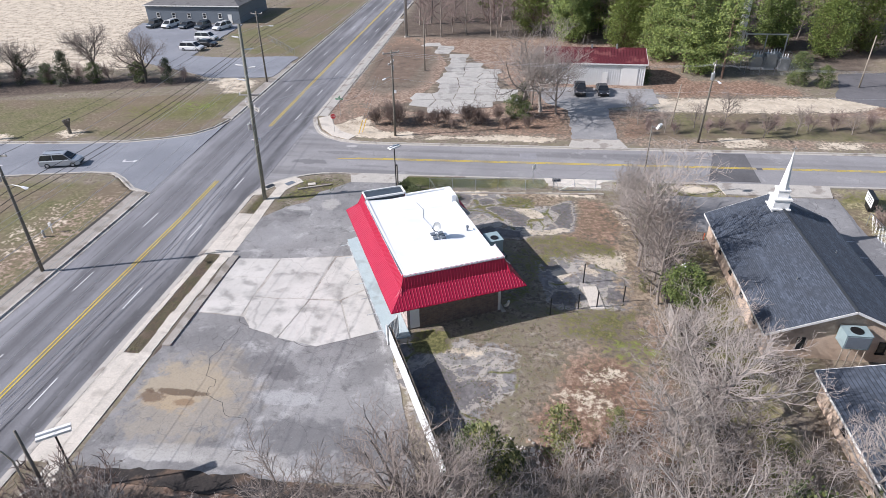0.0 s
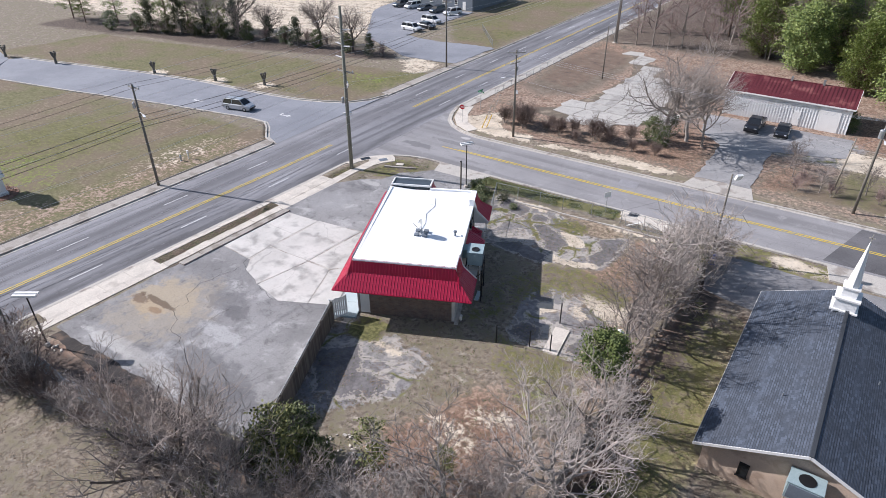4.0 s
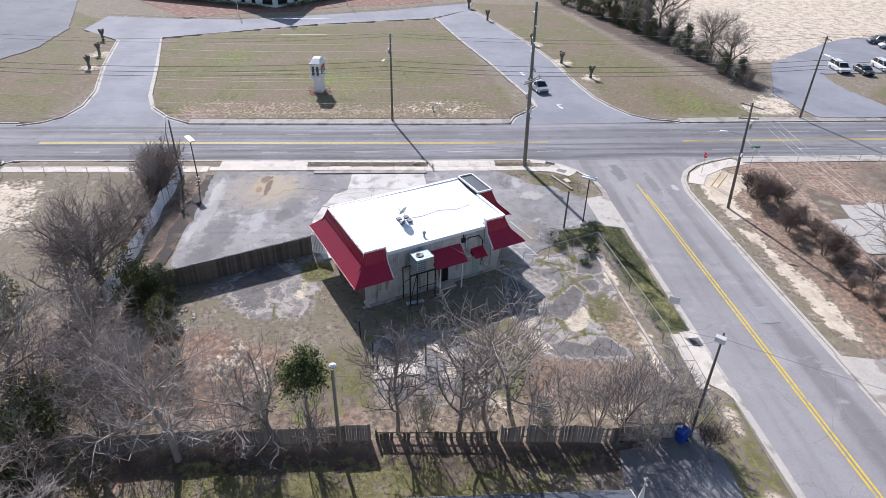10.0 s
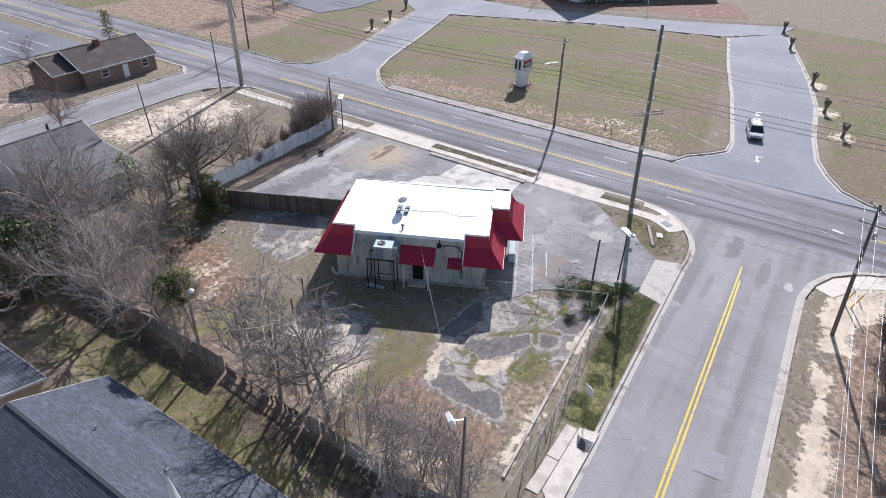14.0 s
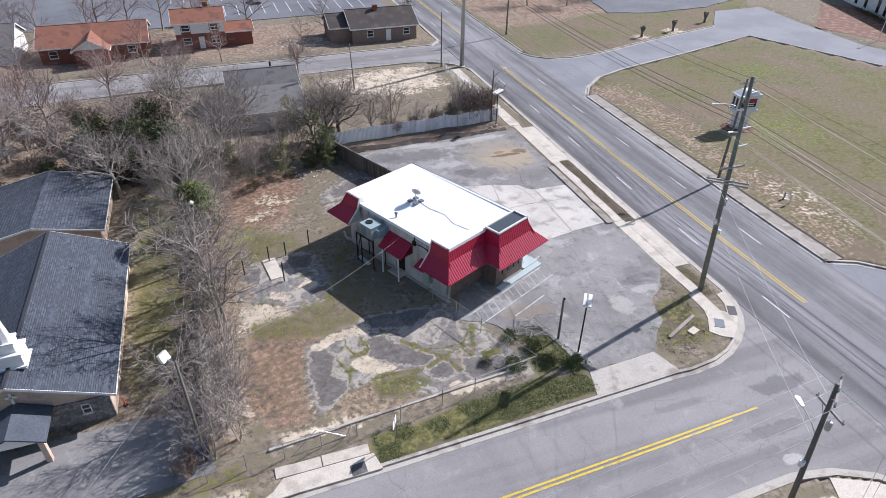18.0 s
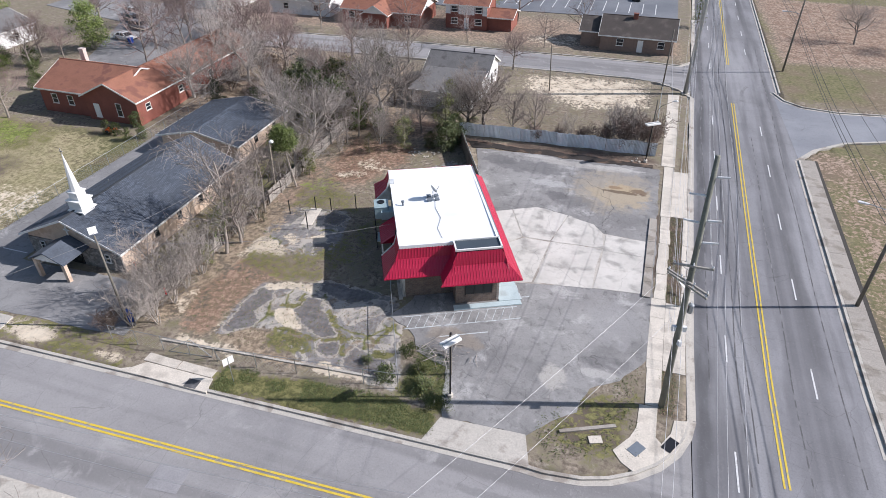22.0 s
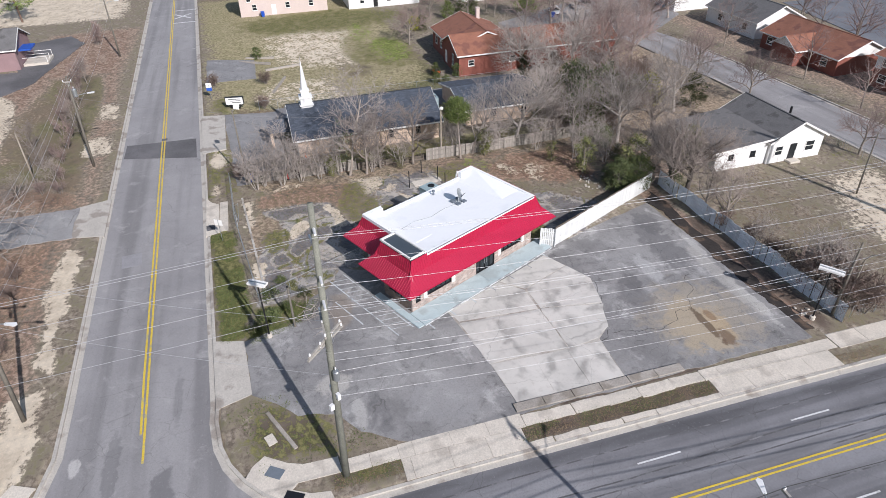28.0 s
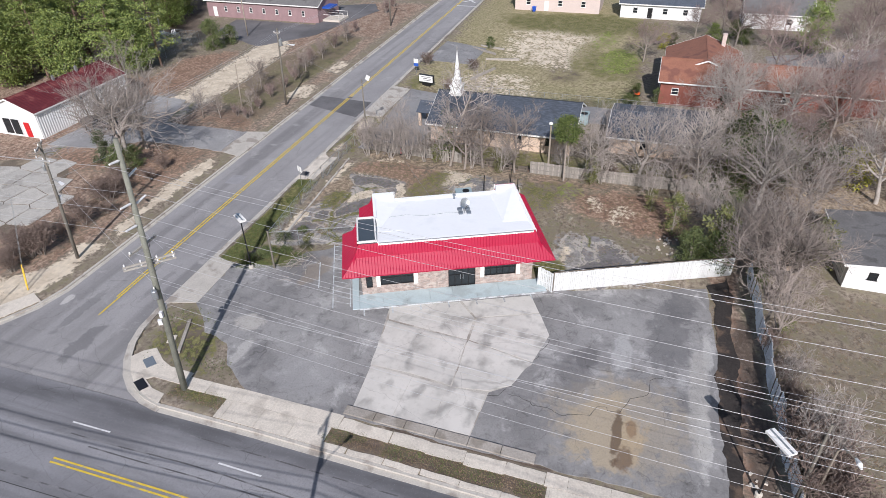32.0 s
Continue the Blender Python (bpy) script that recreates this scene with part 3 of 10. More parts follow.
GX = graded(-50, 34, 0.3, -140, 120, 1.6, 2600)
GY = graded(14, 90, 0.3, -70, 190, 1.6, 2600)
px, py = np.meshgrid(GX, GY)
px, py = px.ravel(), py.ravel()
road_d = np.max([inside(px, py, p) for p in PAVED], axis=0)
nz = 0.6 * lattice(px, py, 3.1, 1) + 0.4 * lattice(px, py, 1.1, 2) - 0.5
nb = 0.6 * lattice(px, py, 14, 3) + 0.4 * lattice(px, py, 6, 4) - 0.5
near_in = (px > -50) & (px < 34) & (py > 14) & (py < 90)
nz = np.where(near_in, nz, 0.8 * (lattice(px, py, 7.3, 1) - 0.5) * ((abs(px) < 140) & (py > -70) & (py < 190)))
nb = np.where((px > -140) & (px < 120) & (py > -70) & (py < 190), nb, 0.0)
# relief: the roads lie lower than their kerbs, and the soil is uneven
height = gz(px, py) + np.where(road_d > -0.25, -0.35, 0.0) + np.where(road_d < -3.0, 0.05 * nz + 0.06 * nb, 0.0)
masks = {k: np.zeros(px.shape) for k in ("old_asphalt", "dark_plate", "sand", "green", "straw", "soil", "lawn", "dry", "leaf", "russet", "fresh")}


def region(kind, poly, soft=1.0, level=1.0, over=(), rough=1.0):
    """A patch of one kind of ground with an uneven border; it hides the kinds in over."""
    d = inside(px, py, poly) + rough * (2.2 * nz + 1.5 * nb)
    w = smooth01(d, -soft, soft) * level
    for o in over:
        masks[o] *= 1 - w
    masks[kind] = np.maximum(masks[kind], w)


def disc(x, y, rx, ry=None, n=10):
    return [(x + rx * math.cos(2 * math.pi * i / n), y + (ry or rx) * math.sin(2 * math.pi * i / n)) for i in range(n)]


ALL = ("old_asphalt", "dark_plate", "sand", "green", "straw", "soil", "lawn", "dry", "leaf", "russet", "fresh")
# school lawns
region("lawn", [(-44, -150), (-44, -5), (-95, -5), (-140, -60), (-140, -150)], 2)
region("lawn", [(-45, 10), (-45, 64), (-112, 55), (-92, -4)], 2, rough=0.2)
region("lawn", [(-45, 80), (-45, 100), (-62, 96), (-125, 84), (-130, 62), (-76, 75)], 2)
region("green", [(-52, 96), (-46, 98), (-46, 86), (-58, 84), (-66, 90)], 3, 0.6)
region("green", disc(-68, 38, 10, 20), 6, 0.62)
region("green", disc(-72, 12, 12, 7), 4, 0.55)
region("green", disc(-92, 30, 12, 12), 6, 0.5)
region("sand", disc(-50, 50, 3, 9), 3, 0.35)
region("straw", [(-44.5, 11), (-44.5, 61), (-51, 59), (-53, 13)], 4, 0.5)
# north-west: tree belt with its shade painted into the ground colour, sandy yard
region("soil", [(-56, 103), (-57, 109), (-95, 104), (-150, 92), (-150, 80), (-92, 92)], 2, 0.9, ("lawn", "green"))
region("sand", [(-75, 112), (-150, 98), (-400, 90), (-400, 260), (-96, 260), (-95, 150), (-76, 150)], 3, 0.75)
region("lawn", [(-45, 112), (-68, 140), (-62, 300), (-45, 300)], 3)
region("green", [(-46, 122), (-60, 140), (-56, 150), (-46, 135)], 3, 0.5)
# north lot
region("straw", [(-28, 82), (90, 83.5), (90, 99), (40, 104), (26, 100), (26, 118), (46, 130), (46, 150), (-30, 150), (-30, 96)], 2.5, 0.85)
region("soil", [(-23, 100), (-17, 104), (-15, 122), (-18, 131), (-26, 136), (-29, 120), (-28, 104)], 2.5, 0.5, ("straw",))
region("sand", [(-27.5, 84.5), (-24, 81.5), (-19, 80.6), (-14, 81.0), (-15, 83.2), (-21, 84.5), (-23.5, 90)], 0.8, 1.0, ("straw",), 0.7)
region("sand", [(-13, 81.0), (-1, 81.2), (5, 81.4), (5, 82.6), (-3, 83.0), (-11, 82.6)], 0.7, 1.0, ("straw",), 0.7)
region("old_asphalt", [(3, 96), (22, 96), (24, 106), (0, 106)], 1.5, 0.9, ("straw", "soil"))
region("soil", [(16, 84.5), (62, 86), (62, 92), (16, 91)], 2, 0.4, ("straw",))
region("sand", [(22, 96), (52, 98), (62, 105), (60, 108), (46, 103), (22, 101)], 1.2, 1.0, ("straw",), 0.7)
region("sand", [(28, 82.0), (33, 82.2), (33, 84.5), (28, 84.0)], 0.8, 0.7, ("straw",))
region("sand", [(40, 82.2), (46, 82.4), (46, 84.8), (40, 84.2)], 0.8, 0.7, ("straw",))
region("sand", [(100, 88), (220, 92), (220, 140), (100, 132)], 3, 0.9, ("straw",))
region("soil", [(-30, 142), (40, 140), (60, 118), (70, 130), (240, 140), (240, 400), (-30, 400)], 4, 0.75, ("straw",))
# the subject's block
region("old_asphalt", [(6.4, 57), (3.8, 56.2), (1, 55.6), (-5.8, 55.2), (-7.5, 57.9), (-9.6, 63.2), (-9.8, 65.6), (-1.8, 64.8), (2.2, 62.4), (4, 63.2), (6.6, 64.2), (6.9, 60.8)], 0.4, 1.0, (), 0.25)
region("old_asphalt", [(2.2, 50.9), (3.1, 45.2), (4.2, 43.4), (11.2, 44.2), (11.0, 53.0), (6.0, 53.3)], 0.22, 1.0, (), 0.12)
region("old_asphalt", [(-8.5, 39), (1.2, 39), (2, 33), (-3, 29), (-6.5, 30), (-8.5, 36)], 1.2, 0.9)
for plate in ([(6.1, 57.7), (5.2, 57.2), (4.3, 58.7), (4.8, 60.5), (4.0, 62.4), (5.6, 63.8), (6.4, 63.1), (6.4, 60.2)], [(2.5, 57.6), (0.2, 57.7), (-0.6, 58.9), (-3.7, 61.2), (-2.9, 62.0), (-0.4, 61.3), (1.7, 59.8)], [(-5.1, 62.2), (-8.6, 62.8), (-8.6, 64.6), (-5.4, 65.2), (-4.7, 63.6)], [(-2.0, 62.3), (-3.9, 62.0), (-4.0, 63.4), (-2.4, 63.4)], [(-4.4, 55.8), (1.6, 54.9), (0.6, 56.4), (-2.6, 57.0)], [(3.4, 44.4), (6.2, 44.0), (5.6, 46.2), (4.0, 46.6)], [(8.6, 45.0), (10.6, 44.8), (10.6, 47.6), (8.8, 47.2)], [(3.0, 49.4), (4.6, 50.0), (4.0, 51.6), (2.8, 51.0)], [(-8.0, 33.4), (-4.4, 30.6), (-2.6, 33.0), (-5.2, 36.2)]):
    region("dark_plate", plate, 0.5, 1.0, (), 0.28)
region("sand", [(3.2, 59.8), (2.1, 59.4), (0.6, 60.9), (-0.4, 61.7), (0.2, 62.4), (2.6, 60.9)], 0.3, 1.0, ("dark_plate",), 0.22)
region("sand", [(6.3, 57.0), (3.8, 56.2), (1.2, 56.0), (1.2, 56.8), (3.8, 57.0), (5.4, 57.7)], 0.3, 0.85, ("dark_plate",), 0.3)
region("sand", [(6.5, 57.4), (7.0, 57.6), (7.2, 63.4), (6.6, 64.0)], 0.3, 0.85, ("dark_plate",), 0.3)
region("sand", [(-3.2, 64.4), (-9.2, 64.8), (-9.4, 65.4), (-3.2, 65.3)], 0.4, 0.9, ("dark_plate",), 0.35)
region("sand", [(5.8, 49.2), (4.5, 47.4), (3.9, 49.2), (4.9, 49.7)], 0.3, 0.95, (), 0.25)
region("sand", [(10.9, 52.9), (6.4, 53.0), (7.4, 51.4), (9.6, 50.2), (10.8, 50.6)], 0.5, 0.75, (), 0.5)
region("sand", [(6.2, 50.0), (7.8, 48.8), (8.4, 49.6), (6.8, 50.8)], 0.4, 0.75, (), 0.4)
region("sand", [(9.4, 64.6), (4.0, 65.0), (4.0, 65.9), (9.4, 66.0)], 0.6, 0.9, (), 0.5)
region("sand", disc(11.3, 60.6, 0.8, 1.9), 0.6, 0.7, (), 0.5)
region("sand", disc(-3.2, 37.2, 1.8, 0.7), 0.5, 0.8, (), 0.5)
region("sand", disc(5, 33, 3, 1.6), 1.5, 0.5)
region("sand", disc(9, 53.5, 2.5, 1), 1.2, 0.5)
region("leaf", [(10, 44), (13, 44), (13, 64), (10, 62)], 1.5, 0.75)
region("straw", [(10, 30), (13, 30), (13, 44), (10, 44)], 1.5, 0.6)
region("straw", [(1.5, 27), (10, 27), (11, 37), (8, 39.5), (4.5, 38)], 2, 0.8)
region("green", disc(8.5, 40.6, 2.8, 1.6), 1.5, 0.6)
region("sand", disc(7.5, 35.5, 2.2, 0.7), 1.0, 0.6)
region("sand", disc(4.6, 33.2, 1.6, 0.6), 1.0, 0.55)
region("leaf", [(8.8, 55.6), (6.9, 57.0), (7.0, 61.3), (6.8, 64.6), (8.2, 65.2), (9.2, 62.2), (10.6, 58.2)], 0.7, 0.95, ("sand",), 0.5)
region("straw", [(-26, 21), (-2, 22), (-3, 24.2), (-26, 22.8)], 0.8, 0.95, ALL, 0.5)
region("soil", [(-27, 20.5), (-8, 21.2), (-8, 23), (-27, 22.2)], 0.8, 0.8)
region("green", [(-0.5, 53), (6, 54), (6, 51), (2.5, 49), (2.5, 45), (-0.5, 44)], 1.2, 0.5)
region("green", [(3, 43.5), (11, 44), (10, 40), (4, 40)], 1.5, 0.6)
region("green", [(-7.5, 39.5), (-4.6, 40.2), (-4.2, 37.2), (-7.2, 36.6)], 0.6, 0.95, ("old_asphalt",), 0.4)
for vein in ([(-1.1, 58.6), (-2.4, 60.2), (-3.7, 61.4), (-5.5, 60.9), (-7.2, 61.0), (-10.0, 60.9)], [(-3.7, 61.4), (-2.0, 62.3), (0.5, 61.9), (2.2, 62.0)], [(-3.8, 61.5), (-4.5, 63.4)], [(-6.4, 61.0), (-7.2, 58.6)], [(1.9, 57.2), (1.6, 59.0), (3.2, 59.2)]):
    for (x0, y0), (x1, y1) in zip(vein, vein[1:]):
        L = math.hypot(x1 - x0, y1 - y0)
        ox, oy = -(y1 - y0) / L * 0.2, (x1 - x0) / L * 0.2
        region("green", [(x0 + ox, y0 + oy), (x1 + ox, y1 + oy), (x1 - ox, y1 - oy), (x0 - ox, y0 - oy)], 0.28, 1.0, ("dark_plate", "sand"), 0.12)
region("green", [(-6.5, 61.8), (-8.9, 61.3), (-8.4, 62.5), (-6.8, 62.8)], 0.4, 0.95, ("dark_plate",), 0.3)
region("green", [(1.9, 62.3), (-1.1, 62.4), (-1.9, 63.7), (0.3, 64.5), (2.1, 63.9)], 0.5, 0.75, ("dark_plate", "sand"), 0.5)
region("leaf", [(4.2, 62.6), (2.0, 62.6), (2.0, 64.2), (-2.2, 65.2), (0.8, 65.4), (4.1, 65.2), (6.6, 64.4)], 0.5, 0.8, ("dark_plate", "old_asphalt"), 0.5)
region("russet", [(10.4, 54.2), (7.0, 53.8), (4.2, 55.2), (6.1, 56.8), (6.9, 60.7), (6.9, 64.4), (9.5, 65.0), (11.6, 59.5)], 0.7, 0.62, ("sand",), 0.6)
region("green", [(10.2, 52.7), (2.6, 52.0), (1.2, 54.9), (4.4, 55.8), (9.9, 54.8)], 0.8, 0.62, ("old_asphalt", "dark_plate"), 0.6)
region("leaf", [(9.5, 52.8), (4, 53.6), (5.5, 55.6), (9.5, 54.9)], 0.8, 0.6, (), 0.7)
region("green", [(-13.6, 68.6), (3.6, 69.5), (3.6, 67.2), (-9.8, 65.9), (-13.4, 66.4)], 0.5, 0.95, (), 0.3)
region("green", [(-14.5, 66.5), (-9.8, 65.8), (-9.9, 60), (-12.5, 60.5)], 0.8, 0.85, ("old_asphalt",), 0.5)
region("soil", disc(-13.8, 62.6, 1.2, 2.4), 0.8, 0.7, ("green",))
region("soil", [(-28, 56), (-19, 64.5), (-20.8, 68.7), (-28.6, 63)], 1.0, 0.35)
region("soil", [(-26.2, 60.8), (-22.6, 62.6), (-21.2, 65.2), (-22.6, 67.2), (-26, 65.4)], 0.7, 0.75, (), 0.5)
region("green", [(-27, 60), (-22, 61), (-20, 65), (-21.5, 68), (-26, 66.5)], 1.4, 0.6)
region("soil", [(-30, 34.0), (-28.5, 34.0), (-28.2, 49.8), (-29.8, 49.8)], 0.4, 0.7, (), 0.2)
region("soil", [(-29.5, 57), (-28, 57), (-28, 62), (-29.5, 62)], 0.5, 0.6, (), 0.3)
region("soil", [(-27.75, 34.0), (-27.2, 34.0), (-26.9, 49.0), (-27.45, 49.0)], 0.2, 0.8, (), 0.1)
region("green", disc(-28.9, 59.5, 0.5, 1.6), 0.6, 0.6, (), 0.3)
# church side
region("green", [(15, 30), (19, 30), (19, 57), (15, 58)], 2, 0.65)
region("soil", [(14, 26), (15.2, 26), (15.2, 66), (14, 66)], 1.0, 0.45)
# shadow of the fence and brush, painted as a dark strip east of it
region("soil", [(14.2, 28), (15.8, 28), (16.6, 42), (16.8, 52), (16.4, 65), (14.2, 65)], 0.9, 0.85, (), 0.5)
region("dry", [(16.5, 26), (19.6, 26), (19.6, 58.5), (15, 58.5)], 1.5, 0.55)
region("straw", [(14, 36), (19, 36), (19, 26), (14, 24)], 2, 0.55)
region("green", [(12, 66.5), (20, 66.8), (26, 67.5), (26, 70), (12, 69.6)], 0.8, 0.6)
region("sand", disc(22, 68.3, 3, 0.9), 0.8, 0.8)
region("lawn", [(36, 68), (110, 72), (110, 36), (40, 33), (33, 36), (34, 60)], 2)
region("dry", [(37, 69), (108, 72), (108, 36), (60, 34), (42, 36), (38, 48)], 3, 0.9)
region("green", disc(58, 38, 8, 5), 3, 0.7)
region("green", disc(82, 47, 9, 18), 4, 0.8)
region("green", disc(40, 67.6, 4, 1.6), 1, 0.7)
region("soil", disc(52, 46, 7, 5), 3, 0.45)
region("sand", disc(68, 50, 16, 10), 6, 0.62)
region("green", disc(62, 43, 9, 3), 2, 0.6)
region("soil", disc(58, 47.5, 6, 2.2), 1.5, 0.6)
region("sand", [(38, 48), (50, 50), (50, 60), (42, 64), (38, 60)], 3, 0.5)
# south
region("straw", [(-1, 24), (40, 24), (40, 2), (10, 1), (9, 16), (-1, 17)], 3, 0.8)
region("leaf", [(6, 26), (40, 26), (44, -6), (12, -4)], 3, 0.8)
# bare earth under the south trees, darkened by painting in their shade
region("soil", [(8, 25), (24, 24.5), (24, 15), (12, 15), (8, 20)], 2.5, 0.5)
region("sand", [(-24, -6), (-5, -5), (-6, 3), (-16, 7), (-25, 4)], 3, 0.75)
region("soil", [(-26, 12), (-9, 11), (-9, 20.4), (-26, 20)], 2, 0.25)
region("soil", [(-25, 8), (-8, 8), (-8, 20), (-25, 20)], 3, 0.25)
region("green", disc(-3, -4, 4, 3), 2, 0.45)
region("straw", [(-30, -19), (60, -19), (60, -40), (-30, -40)], 3, 0.55)
region("sand", disc(-8, -24, 7, 4), 3, 0.45)
region("russet", [(21.5, 117), (21.5, 105), (26, 103), (46, 106), (40, 113), (30, 112), (27, 122)], 2, 0.85, ("straw", "soil"))
region("russet", [(-6, 84.5), (7, 84), (7.5, 95), (2, 104), (-4, 99), (-2, 92)], 2, 0.75, ("straw",))
region("russet", [(14.5, 84), (22, 84.5), (20, 91), (15, 92)], 1.5, 0.7, ("straw",))
region("russet", [(-25, 86), (-7, 84.5), (-7, 90), (-20, 91), (-27, 96)], 1.5, 0.6, ("straw",))
region("russet", [(-28, 108), (-20, 106), (-17, 126), (-24, 142), (-29, 142)], 2, 0.65, ("straw",))
region("russet", [(2, 26), (11, 26), (11.5, 33), (9, 38), (4.5, 37), (1.5, 31)], 1.6, 0.85, ("straw",), 0.8)
region("russet", [(15.2, 26), (19.4, 26), (19.4, 40), (15.2, 40)], 1.5, 0.6, (), 0.9)
region("lawn", [(18, 84.2), (62, 85.6), (62, 95.5), (24, 94.5)], 1.5, 0.75, ("straw", "russet"))
region("fresh", disc(60, 37.5, 7, 3), 2.5, 0.85)
region("fresh", disc(72, 41, 6, 2.2), 2, 0.6)
region("fresh", disc(9.6, 38.6, 2.6, 1.2), 1.2, 0.5)
region("fresh", disc(-62, 36, 8, 7), 4, 0.5)
region("fresh", disc(-76, 14, 9, 4), 3, 0.45)
region("fresh", disc(-52, 92, 5, 3), 2, 0.55)
region("sand", [(-47, 99), (-50, 98), (-61, 109), (-58, 111), (-46, 106)], 1, 0.7)
for x, y in ((-87.2, 72.2), (-73.8, 75.4), (-64.6, 78.6), (-79.0, -10.6), (-70.4, -8.9)):
    region("sand", disc(x, y, 1.8, 1.6), 1.2, 0.75)
region("green", [(10.6, 67.6), (22.5, 67.8), (22.5, 69.7), (11.6, 69.6)], 0.7, 0.75, ("russet", "leaf", "straw"), 0.5)
region("sand", disc(13.2, 68.7, 1.5, 0.5), 0.5, 0.7, ("green",), 0.4)
region("sand", disc(20.9, 68.5, 1.8, 0.8), 0.6, 0.9, ("green",), 0.4)
region("russet", [(13.6, 26), (16.4, 26), (16.4, 58), (13.6, 58)], 0.8, 0.7, rough=0.5)
region("dry", [(16.6, 26), (19.8, 26), (19.8, 56), (16.6, 56)], 1.0, 0.8, ("russet", "leaf", "straw", "soil"), 0.5)
region("dark_plate", [(-3.2, 30.8), (-4.5, 33.7), (-0.4, 34.9), (0.3, 32.0)], 0.7, 0.75, rough=0.5)
region("straw", [(-46, -22), (-46, -70), (-75, -70), (-75, -28)], 3, 0.8, ("lawn",))

nx, ny = len(GX), len(GY)
idx = np.arange(nx * ny).reshape(ny, nx)
quads = np.stack([idx[:-1, :-1], idx[:-1, 1:], idx[1:, 1:], idx[1:, :-1]], -1).reshape(-1, 4)
gm = bpy.data.meshes.new("ground")
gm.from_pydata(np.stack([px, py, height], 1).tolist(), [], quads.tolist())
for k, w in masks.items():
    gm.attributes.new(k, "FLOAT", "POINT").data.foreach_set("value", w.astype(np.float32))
gm.polygons.foreach_set("use_smooth", [True] * len(gm.polygons))


def ground_material():
    m, nt, b = plain("mixed_ground")
    fine, mid, broad = texnoise(nt, 2.2, 8, 0.7), texnoise(nt, 0.55, 8, 0.65), texnoise(nt, 0.09, 5, 0.6)
    grit = texnoise(nt, 14.0, 5, 0.75)
    wob = calc(nt, "ADD", calc(nt, "MULTIPLY", calc(nt, "SUBTRACT", fine, 0.5), 1.7), calc(nt, "MULTIPLY", calc(nt, "SUBTRACT", mid, 0.5), 1.3))

    def weight(k, lo=0.35, hi=0.65, spread=1.0):
        a = nt.nodes.new("ShaderNodeAttribute")
        a.attribute_name = k
        at = a.outputs["Fac"]
        edge = calc(nt, "MULTIPLY", calc(nt, "MULTIPLY", at, calc(nt, "SUBTRACT", 1.35, at)), 2.4)
        return step(nt, calc(nt, "ADD", at, calc(nt, "MULTIPLY", calc(nt, "MULTIPLY", wob, edge), spread)), lo, hi)

    def two(a, c, fac, lo=0.38, hi=0.62):
        return mix(nt, step(nt, fac, lo, hi), rgb(nt, a), rgb(nt, c))

    col = mix(nt, step(nt, mid, 0.4, 0.62), two((0.165, 0.135, 0.105), (0.29, 0.245, 0.195), fine), two((0.25, 0.215, 0.165), (0.165, 0.15, 0.092), fine))
    col = mix(nt, calc(nt, "MULTIPLY", step(nt, texnoise(nt, 0.7, 9, 0.75, distort=0.6), 0.56, 0.68), 0.75), col, two((0.33, 0.29, 0.24), (0.44, 0.39, 0.33), fine))
    col = mix(nt, weight("lawn", 0.3, 0.7), col, mix(nt, step(nt, broad, 0.4, 0.6), mix(nt, step(nt, mid, 0.42, 0.6), two((0.205, 0.158, 0.113), (0.148, 0.12, 0.082), fine), two((0.17, 0.128, 0.09), (0.23, 0.185, 0.134), fine)), mix(nt, step(nt, mid, 0.42, 0.6), two((0.15, 0.142, 0.072), (0.195, 0.175, 0.10), fine), two((0.115, 0.118, 0.052), (0.165, 0.155, 0.08), fine))))
    col = mix(nt, weight("dry", 0.25, 0.75), col, mix(nt, step(nt, mid, 0.4, 0.6), two((0.25, 0.215, 0.125), (0.34, 0.295, 0.185), fine), two((0.21, 0.19, 0.10), (0.295, 0.26, 0.155), fine)))
    # broken asphalt: coherent dark plates, pale weathered margins, dirt and weeds along the joints
    plate = texnoise(nt, 0.26, 7, 0.58, distort=1.1)
    old = mix(nt, step(nt, plate, 0.47, 0.50), two((0.20, 0.19, 0.188), (0.255, 0.242, 0.235), fine, 0.3, 0.7), two((0.46, 0.42, 0.37), (0.36, 0.33, 0.295), fine))
    old = mix(nt, step(nt, plate, 0.525, 0.58), old, two((0.235, 0.225, 0.215), (0.30, 0.282, 0.262), fine, 0.3, 0.7))
    old = mix(nt, calc(nt, "MULTIPLY", step(nt, texnoise(nt, 0.4, 8, 0.7, distort=0.7), 0.56, 0.62), 0.9), old, two((0.20, 0.15, 0.105), (0.29, 0.235, 0.175), fine))
    joint = calc(nt, "MULTIPLY", cracks(nt, 0.22, 0.2, 1.6), step(nt, texnoise(nt, 0.22, 4), 0.44, 0.54))
    old = mix(nt, joint, old, two((0.11, 0.12, 0.04), (0.20, 0.19, 0.085), fine))
    col = mix(nt, weight("old_asphalt"), col, old)
    col = mix(nt, calc(nt, "MULTIPLY", weight("dark_plate", 0.14, 0.3, 0.9), 0.85), col, two((0.44, 0.40, 0.35), (0.34, 0.31, 0.275), fine))
    col = mix(nt, weight("dark_plate", 0.44, 0.56, 1.0), col, two((0.135, 0.126, 0.125), (0.20, 0.188, 0.184), mid, 0.3, 0.7))
    col = mix(nt, weight("straw", 0.3, 0.7, 1.3), col, mix(nt, step(nt, mid, 0.4, 0.6), two((0.18, 0.115, 0.084), (0.27, 0.18, 0.133), fine), two((0.255, 0.185, 0.14), (0.35, 0.27, 0.21), fine)))
